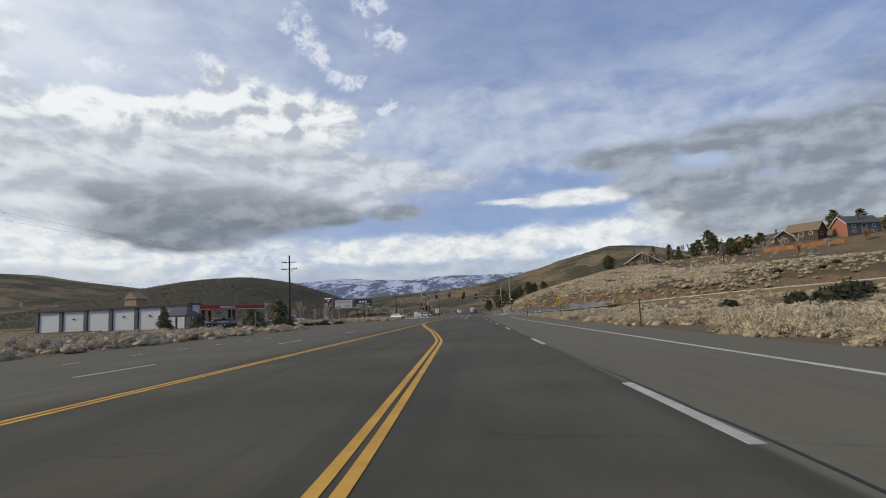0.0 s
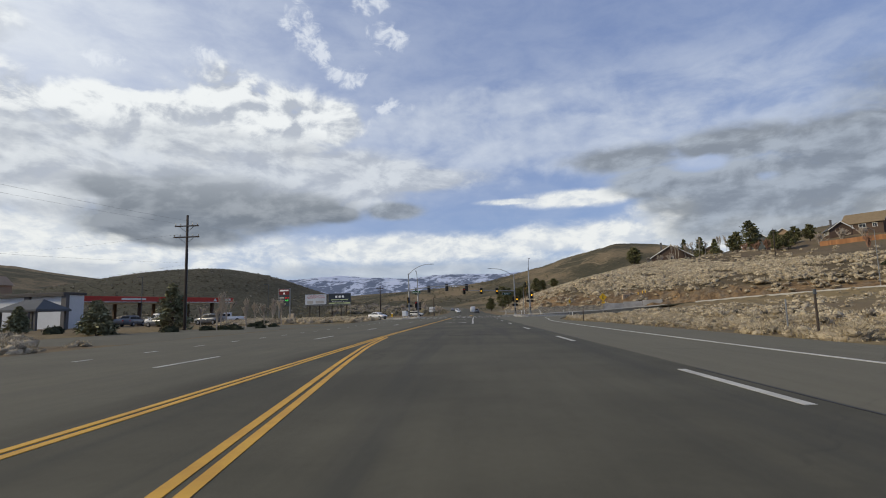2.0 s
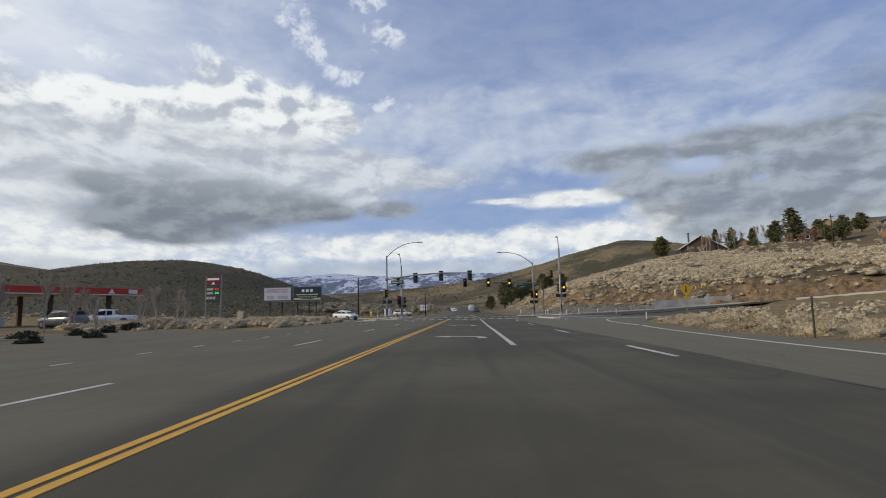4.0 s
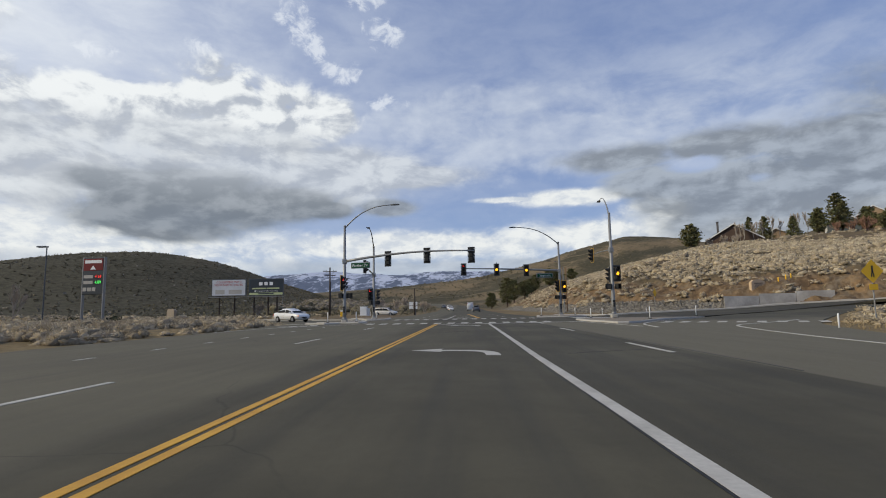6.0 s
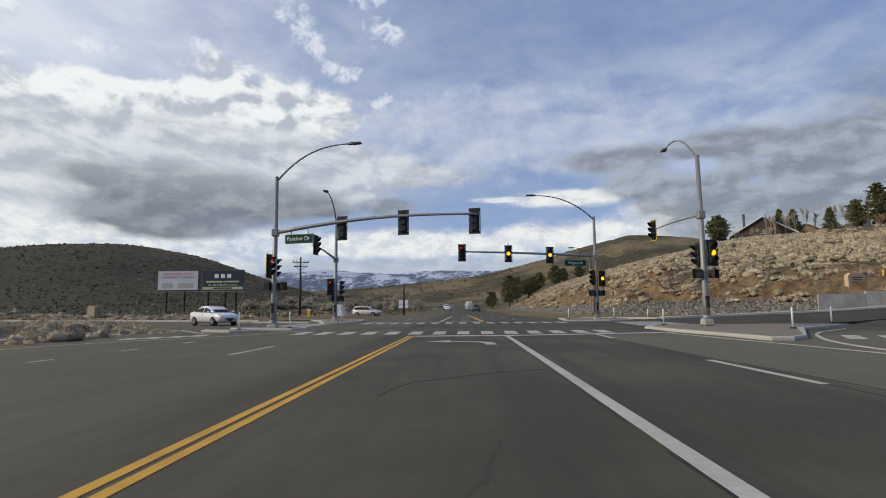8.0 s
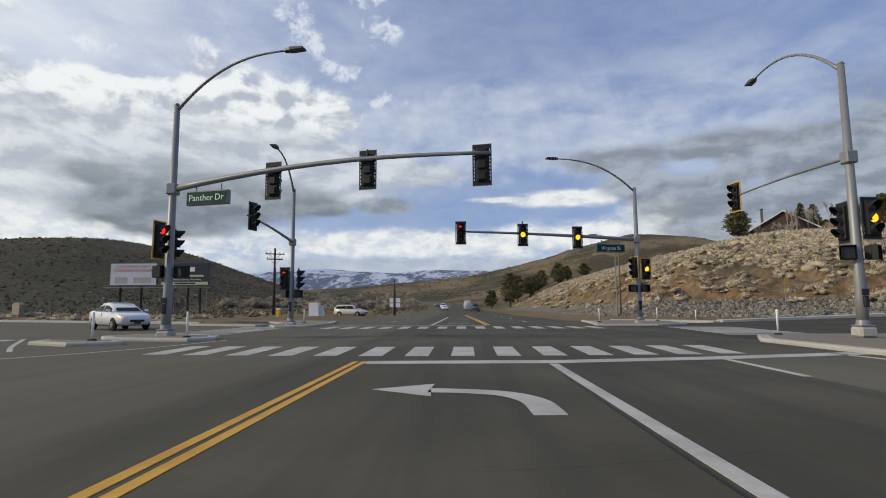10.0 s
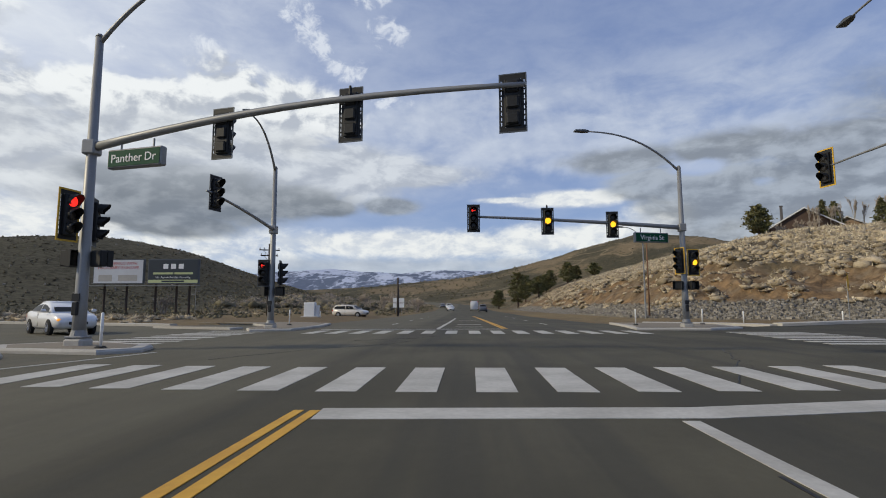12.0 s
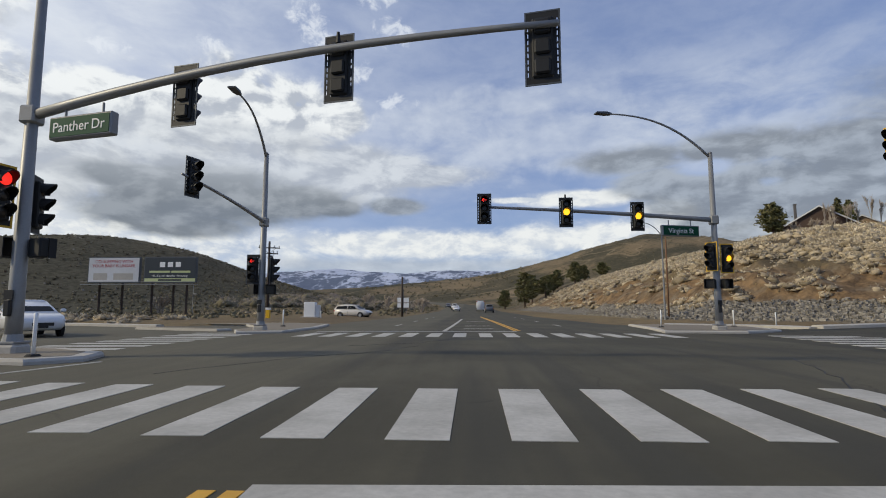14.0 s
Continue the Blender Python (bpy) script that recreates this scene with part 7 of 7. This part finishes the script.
WHITE_CAR = car_paint("white car paint", (0.72, 0.73, 0.74))
SILVER_CAR = car_paint("champagne silver car paint", (0.62, 0.6, 0.56))
GREY_CAR = car_paint("grey car paint", (0.12, 0.13, 0.15))
RED_CAR = car_paint("dark red car paint", (0.16, 0.02, 0.02))
car(pose(-17.2, 9.2, 0, 0, 0, -37) @ Matrix.Scale(0.95, 4), WHITE_CAR, "white compact sedan waiting in the side street", "sedan")
car(pose(-13.55, 51.15, 0, 0, 0, -14) @ Matrix.Scale(0.9, 4), SILVER_CAR, "silver wagon standing beyond the far corner", "wagon")
for x, y, turn, paint, kind, label in ((-44.5, -24, 165, GREY_CAR, "wagon", "grey car parked by the station"), (-50, -30, 150, WHITE_CAR, "pickup", "white pickup parked under the canopy"), (-46, -14, 200, WHITE_CAR, "pickup", "white pickup parked facing the road"),
                                       (-55, -38, 170, GREY_CAR, "pickup", "dark pickup parked by the pavilion"), (-60, -22, 95, GREY_CAR, "wagon", "dark car at the fuel pumps"), (-47, -35, 160, GREY_CAR, "sedan", "dark sedan parked in the station yard")):
    car(on_ground(x * U, y * U, 0.0, turn), paint, label, kind)
for x, y, turn, paint, kind, label in ((3.0, 152, 90, WHITE_CAR, "van", "white box van driving away"), (4.6, 122, 90, GREY_CAR, "wagon", "dark car driving away"), (-4.2, 150, -90, WHITE_CAR, "sedan", "white car coming down the road"), (-5.4, 172, -90, WHITE_CAR, "wagon", "white car coming down the road"), (-9, 205, -84, GREY_CAR, "sedan", "grey car coming down the road")):
    px, py = x * U, y * U
    car(pose(px, py, road_z(MAIN)(px, py), 0, 0, turn), paint, label, kind)


# ---------------------------------------------------------------- signs, poles and small things
def delineator(m, base=True):
    """A white flexible marker post with a reflective band on a black foot."""
    t = thing("marker_post", m, "white flexible marker post on a black foot", "marker post", "marker posts round the islands")
    part("post", Shape().tube([(0, 0, 0.04), (0, 0, 0.83), (0, 0, 0.85)], [0.037, 0.037, 0.02], 8), SIGN_WHITE, t, "white post", True)
    part("foot", Shape().tube([(0, 0, 0.0), (0, 0, 0.05)], [0.15, 0.1], 10), RUBBER, t, "black rubber foot")
    return t


for x, y, z in ((16.2, -8.1, 0.15), (13.2, 0.1, 0.11), (23.5, 0.2, 0.15), (-10.0, -1.0, 0.11), (-12.3, -3.1, 0.11), (11.0, 19, 0.15), (15.8, 20.5, 0.15), (20.5, 24.6, 0.02), (26, 22.3, 0.02), (-11.2, 19, 0.15), (-17, 48, 0.0), (19.3, -26.4, -0.25)):
    delineator(pose(x * U, y * U, z))


def warning_sign(m, height, size, label, figure=True):
    """A yellow diamond on a steel post, facing -y."""
    t = thing("warning_sign", m, label, "road sign")
    part("post", Shape().tube([(0, 0, -0.3), (0, 0, height)], 0.035, 8), GALVANISED, t, "thin steel post")
    h = size / math.sqrt(2)
    z = height - 0.05
    s = Shape()
    v = [(0, -0.05, z - h), (h, -0.05, z), (0, -0.05, z + h), (-h, -0.05, z)]
    s.add(v + [(x, -0.042, q) for x, _, q in v], [(0, 1, 2, 3), (7, 6, 5, 4), (0, 4, 5, 1), (1, 5, 6, 2), (2, 6, 7, 3), (3, 7, 4, 0)])
    plate = part("plate", s, SIGN_YELLOW, t, "yellow diamond plate")
    if figure:
        f = Shape().box((0, -0.056, z + 0.02), (0.1, 0.006, 0.3), bevel=0.002).box((0.06, -0.056, z - 0.2), (0.06, 0.006, 0.2)).box((-0.06, -0.056, z - 0.2), (0.06, 0.006, 0.2)).box((0, -0.056, z + 0.24), (0.11, 0.006, 0.11), bevel=0.002)
        part("symbol", f, SIGN_BLACK, plate, "plain black crossing symbol")
        part("small_plate", Shape().box((0, -0.05, z - h - 0.2), (0.5, 0.012, 0.3), bevel=0.003), SIGN_YELLOW, t, "small yellow plate below")
    return t


warning_sign(on_ground(22.25, -16.62, 0.0, 6), 2.75, 0.9, "yellow diamond crossing sign on a post in the verge")
warning_sign(on_ground(23.87, 20.97, 0.0, 50), 2.6, 0.8, "yellow warning sign seen edge-on before the rock bank", False)


def monument(m, label, w, h, cap, mat, words):
    t = thing("monument_sign", m, label, "monument sign")
    s = Shape()
    outline = [(-w / 2, 0), (w / 2, 0), (w / 2, h * 0.82), (w * 0.3, h), (-w * 0.3, h), (-w / 2, h * 0.82)]
    v = [(x, -0.2, z) for x, z in outline] + [(x, 0.2, z) for x, z in outline]
    n = len(outline)
    s.add(v, [tuple(range(n)), tuple(range(2 * n - 1, n - 1, -1))] + [(i, i + n, (i + 1) % n + n, (i + 1) % n) for i in range(n)])
    part("slab", s, mat, t, "tan stone slab")
    part("plinth", Shape().box((0, 0, -0.3), (w + 0.15, 0.6, 0.5), bevel=0.05), mat, t)
    for k in range(words):
        part("lettering_bar", Shape().box((0, -0.205, h * (0.7 - 0.17 * k)), (w * (0.62 - 0.1 * (k % 2)), 0.012, h * 0.07)), BROWN_WALL, t)
    return t


STONE_TAN = material("tan sandstone", (0.6, 0.44, 0.28), 0.9, vary=0.18, grain=6, stain=1.2, bump=0.3)
STONE_GREYTAN = material("grey-tan stone", (0.27, 0.23, 0.18), 0.9, vary=0.2, grain=6, stain=1.2, bump=0.3)
monument(pose(36.57, 21.57, float(surface(36.57, 21.57)) + 0.2, 0, 0, 12), "tan stone neighbourhood sign above the retaining wall", 1.9, 1.35, 0.2, STONE_TAN, 4)
monument(on_ground(-43.48, 34.1, 0.2, -35), "grey-tan stone block sign beside the side street", 2.2, 1.25, 0.2, STONE_GREYTAN, 0)
for x, y in ((46.2, 25.6), (47.4, 25.8), (48.2, 25.9)):
    t = thing("bollard", on_ground(x * U, y * U), "yellow steel bollard by the stone sign", "bollard", "bollards by the stone sign")
    part("post", Shape().tube([(0, 0, -0.2), (0, 0, 1.15), (0, 0, 1.22)], [0.08, 0.08, 0.03], 10), SIGN_YELLOW, t, "", True)


def billboard(m):
    """Two panels side by side on one steel frame, facing -y."""
    t = thing("billboard", m, "twin-panel roadside billboard on dark steel posts", "billboard")
    z0, z1, w = 4.05, 7.12, 6.35
    for k, x in enumerate((-3.42, 3.42)):
        p = part("panel", Shape().box((x, 0, (z0 + z1) / 2), (w, 0.35, z1 - z0), bevel=0.03), DARK_STEEL, t, "white billboard panel" if k == 0 else "dark green billboard panel")
        h = z1 - z0
        if k == 0:
            part("sheet", Shape().box((x, -0.19, (z0 + z1) / 2), (w - 0.25, 0.02, h - 0.25)), WHITE_PANEL, p, "white printed sheet")
            for j, line in enumerate(("CO-SLEEPING WITH", "YOUR BABY IS UNSAFE.")):
                letters(line, 0.52, CANOPY_RED, p, pose(x, -0.206, z1 - 0.55 - 0.5 * j), "faded red words")
            for dx, sw, sh in ((-1.6, 1.7, 0.8), (1.2, 2.4, 0.75)):
                part("picture_block", Shape().box((x + dx, -0.204, z0 + 0.75), (sw, 0.012, sh), bevel=0.004), CONCRETE, p)
        else:
            part("sheet", Shape().box((x, -0.19, (z0 + z1) / 2 + 0.2), (w - 0.25, 0.02, h - 0.65)), BOARD_DARK, p, "dark slate printed sheet")
            part("strip", Shape().box((x, -0.19, z0 + 0.33), (w - 0.25, 0.02, 0.4)), BOARD_LIME, p, "pale green strip")
            for dx in (-0.95, 0, 0.95):
                part("logo_block", Shape().box((x + dx, -0.204, z1 - 0.92), (0.62, 0.012, 0.6), bevel=0.004), SIGN_WHITE, p, "plain white logo shape")
            part("word_bar", Shape().box((x - 1.25, -0.204, z0 + 1.3), (2.5, 0.012, 0.24)).box((x + 1.3, -0.204, z0 + 1.3), (2.3, 0.012, 0.24)), BOARD_LIME, p)
            letters("HR  -  Payroll  -  Benefits  -  Recruiting", 0.32, SIGN_WHITE, p, pose(x, -0.206, z0 + 0.83), "small white words")
            part("number_bar", Shape().box((x, -0.204, z0 + 0.33), (2.8, 0.012, 0.2)), BOARD_DARK, p)
    part("catwalk", Shape().box((0, -0.6, z0 - 0.2), (13.6, 0.9, 0.08)).tube([(-6.8, -1.0, z0 + 0.1), (6.8, -1.0, z0 + 0.1)], 0.02, 5), GALVANISED, t, "pale service catwalk")
    for x in (-5.2, -2.4, 1.2, 3.8, 5.4):
        part("post", Shape().tube([(x, 0.1, -1.5), (x, 0.1, z0)], 0.14, 8), WOOD_POLE, t, "dark post")
    part("ladder", Shape().tube([(6.7, -0.9, z0 - 0.2), (6.7, -0.9, 0.6)], 0.03, 5), GALVANISED, t)
    return t


BOARD_DARK = material("dark slate print", (0.03, 0.04, 0.05), 0.5, vary=0.05, bump=0)
BOARD_LIME = material("pale lime print", (0.5, 0.55, 0.28), 0.5, vary=0.05, bump=0)
LED_RED = material("red price digits", (0.5, 0.02, 0.02), 0.4, vary=0, bump=0, emit=(1, 0.05, 0.04), power=0.9)
LED_GREEN = material("green price digits", (0.05, 0.5, 0.08), 0.4, vary=0, bump=0, emit=(0.1, 1, 0.15), power=0.8)
# darker copy of the canopy red: the sign's shaded face is in the colour
EMBLEM_RED_SHADED = material("red panel darkened as in shade", (0.17, 0.035, 0.035), 0.6, vary=0.1, bump=0, spec=0.1)
billboard(pose(-38.62, 50.64, 0, 0, 0, 0))


def price_sign(m):
    t = thing("price_sign", m, "tall fuel price sign with red and green digits", "sign")
    w, z0, z1 = 2.55, 2.85, 6.4
    for x in (-w / 2 + 0.12, w / 2 - 0.12):
        part("post", Shape().box((x, 0, z1 / 2 - 0.2), (0.15, 0.3, z1 + 0.5), bevel=0.03), GALVANISED, t, "grey steel post")
    part("board", Shape().box((0, 0, (z0 + z1) / 2), (w - 0.2, 0.3, z1 - z0), bevel=0.04), BOARD_DARK, t, "dark board")
    part("brand_panel", Shape().box((0, -0.16, z1 - 0.68), (w - 0.4, 0.03, 1.15), bevel=0.01), EMBLEM_RED_SHADED, t, "dark red emblem panel")
    part("emblem", Shape().box((0, -0.18, z1 - 0.4), (w - 0.7, 0.02, 0.3), bevel=0.01).add([(-0.3, -0.19, z1 - 1.15), (0.3, -0.19, z1 - 1.15), (0, -0.19, z1 - 0.75)], [(0, 1, 2)]), SIGN_WHITE, t, "plain pale emblem")
    for k, mat in enumerate((LED_RED, LED_GREEN)):
        z = z0 + 1.72 - 0.55 * k
        part("grade_bar", Shape().box((-0.5, -0.16, z), (1.0, 0.02, 0.3)), CONCRETE, t)
        part("price_window", Shape().box((0.58, -0.155, z), (0.8, 0.02, 0.42)), SIGN_BLACK, t)
        letters("4.54" if k == 0 else "4.89", 0.42, mat, t, pose(0.58, -0.175, z), "lit price digits")
    for x in (-0.85, -0.35, 0.15):
        part("card_panel", Shape().box((x, -0.16, z0 + 0.5), (0.4, 0.02, 0.36)), CONCRETE, t)
    return t


price_sign(on_ground(-34.95, 4.43, 0, -8))


def yard_lamp(m, height):
    t = thing("yard_lamp", m, "dark square parking-lot lamp on a thin pole", "street lamp")
    part("pole", Shape().tube([(0, 0, -0.3), (0, 0, height)], [0.07, 0.05], 8), DARK_STEEL, t)
    part("lamp", Shape().box((-0.4, 0, height), (0.9, 0.4, 0.12), bevel=0.03), DARK_STEEL, t, "flat lamp head")
    return t


yard_lamp(on_ground(-36.83, 0.68), 7.08)
yard_lamp(on_ground(-52.85, -13.64), 8.1)
for x, y, h in ((79.7, -12.8, 11.4), (105, -36, 11.4)):
    t = thing("street_lamp", on_ground(x * U, y * U, 0, 120), "slender grey street lamp along the climbing street", "street lamp")
    part("pole", Shape().tube([(0, 0, -0.3), (0, 0, h * U)], [0.08, 0.045], 8), GALVANISED, t)
    part("arm", Shape().tube([(0, 0, h * U - 0.4), (0, 0.8, h * U), (0, 1.6, h * U + 0.05)], [0.04, 0.03, 0.03], 6), GALVANISED, t)
    part("lamp", lamp_head(pose(0, 1.5, h * U + 0.05)), DARK_STEEL, t)
t = thing("street_lamp", on_ground(14.66, 30.69), "thin grey street lamp beyond the far corner", "street lamp")
part("pole", Shape().tube([(0, 0, -0.3), (0, 0, 6.48)], [0.08, 0.05], 8), GALVANISED, t)
part("arm", Shape().tube(bent_arm((0, 0, 6.39), (-1.7, -0.51, 7.33), 0.8), 0.03, 6), GALVANISED, t)
part("lamp", lamp_head(pose(-1.7, -0.51, 7.33, 0, 0, 100)), DARK_STEEL, t)


def utility_pole(m, height, arms, label):
    t = thing("utility_pole", m, label, "utility pole")
    part("pole", Shape().tube([(0, 0, -0.8), (0, 0, height)], [0.17, 0.12], 10), WOOD_POLE, t, "", True)
    for z, w in arms:
        c = part("crossarm", Shape().box((0, -0.15, z), (w, 0.1, 0.13), bevel=0.01), WOOD_POLE, t)
        for x in (-w / 2 + 0.1, -w / 4, w / 4, w / 2 - 0.1):
            part("insulator", Shape().tube([(x, -0.15, z + 0.06), (x, -0.15, z + 0.2), (x, -0.15, z + 0.3)], [0.03, 0.055, 0.03], 6), GALVANISED, c)
        for sx in (-1, 1):
            part("brace", Shape().tube([(sx * w * 0.3, -0.15, z - 0.04), (0, -0.1, z - 0.7)], 0.025, 5), DARK_STEEL, c)
    part("conduit", Shape().tube([(0.18, -0.05, 0), (0.16, -0.05, height * 0.7)], 0.035, 5), DARK_STEEL, t)
    return t


P1 = (-28.13, -45.52)
P2 = (-23.7, 51.15)
P0 = (-34.1, -140.66)
utility_pole(on_ground(*P1), 12.28, ((11.08, 2.6), (9.89, 2.8)), "tall dark wooden utility pole with two crossarms")
utility_pole(on_ground(*P2, 0, 20), 8.7, ((7.93, 2.4), (7.25, 2.0)), "dark wooden utility pole beyond the crossing")
utility_pole(on_ground(*P0), 12.28, ((11.08, 2.6),), "dark wooden utility pole beside the highway")
utility_pole(on_ground(104.85, 85.25, 0, 30), 9.21, ((8.52, 2.2),), "wooden utility pole on the hillside")
utility_pole(on_ground(-9.38, 63.08), 5.46, (), "plain brown wooden pole")
t = thing("wooden_pole", on_ground(15.2, 31.4), "thin weathered brown wooden pole beside the street lamp", "pole")
part("shaft", Shape().tube([(0, 0, -0.4), (0, 0, 6.4)], [0.08, 0.06], 8), WOOD_BROWN, t, "", True)


def cable(a, b, sag, label="thin black overhead cable"):
    a, b = Vector(a), Vector(b)
    pts = []
    for k in range(17):
        u = k / 16
        p = a.lerp(b, u)
        p.z -= sag * 4 * u * (1 - u)
        pts.append(p)
    return tagged(part("cable", Shape().tube(pts, 0.006, 4), WIRE), label, "cable", "overhead cables")


for dx in (-1.2, 1.2):
    cable((P1[0] + dx, P1[1] - 0.15, 11.25), (P0[0] + dx, P0[1], 11.25), 1.6)
cable((P1[0], P1[1], 6.99), (P0[0], P0[1], 6.99), 1.8)
cable((P1[0], P1[1], 6.82), (-102.3, -17.05, 7.67), 1.4)
for dx in (-1.0,):
    cable((P1[0] + dx, P1[1], 10.06), (-110.82, -34.1, 11.08), 1.6)

# cabinets, marker, posts
t = thing("utility_cabinet", on_ground(-15.77, 41.77), "white utility cabinet beside the road", "cabinet")
part("body", Shape().box((0, 0, 0.75), (1.1, 0.8, 1.5), bevel=0.03), SIGN_WHITE, t)
part("side_box", Shape().box((0.75, 0.05, 0.6), (0.4, 0.5, 1.2), bevel=0.03), TRIM_WHITE, t)
part("pad", Shape().box((0.1, 0, 0.0), (1.8, 1.2, 0.16), bevel=0.02), CONCRETE, t)
t = thing("marker_box", on_ground(-18.41, 37.51), "orange and white marker box", "marker")
part("post", Shape().box((0, 0, 0.45), (0.36, 0.3, 1.0), bevel=0.03), SIGN_YELLOW, t)
part("band", Shape().box((0, 0, 0.85), (0.38, 0.32, 0.2), bevel=0.01), SIGN_WHITE, t)
t = thing("road_sign", on_ground(-10.83, 75.87), "pair of white panel signs on posts", "road sign")
for k, (x, z) in enumerate(((-0.5, 2.3), (0.5, 2.3), (-0.5, 1.45), (0.5, 1.45))):
    part("plate", Shape().box((x, -0.06, z), (0.85, 0.02, 0.75 if z > 2 else 0.7), bevel=0.004), SIGN_WHITE, t)
for x in (-0.5, 0.5):
    part("post", Shape().tube([(x, 0, -0.3), (x, 0, 2.7)], 0.035, 6), GALVANISED, t)
for x, y, h in ((14.0, -100, 1.35), (13.9, -62, 1.2), (43.9, -2, 1.3), (14.2, -128.5, 1.25)):
    t = thing("fence_post", on_ground(x * U, y * U), "dark weathered marker post in the dry verge", "post")
    part("post", Shape().tube([(0, 0, -0.3), (0, 0, h)], [0.036, 0.033], 8), WOOD_POLE, t)
    part("cap", Shape().tube([(0, 0, h - 0.02), (0, 0, h + 0.12)], [0.05, 0.045], 8), DARK_STEEL, t)
for x, y, h in ((-26, -88, 2.4), (17.5, -92, 1.2)):
    t = thing("thin_post", on_ground(x * U, y * U), "thin grey steel post in the brush", "post")
    part("post", Shape().tube([(0, 0, -0.3), (0, 0, h)], 0.035, 6), GALVANISED, t)
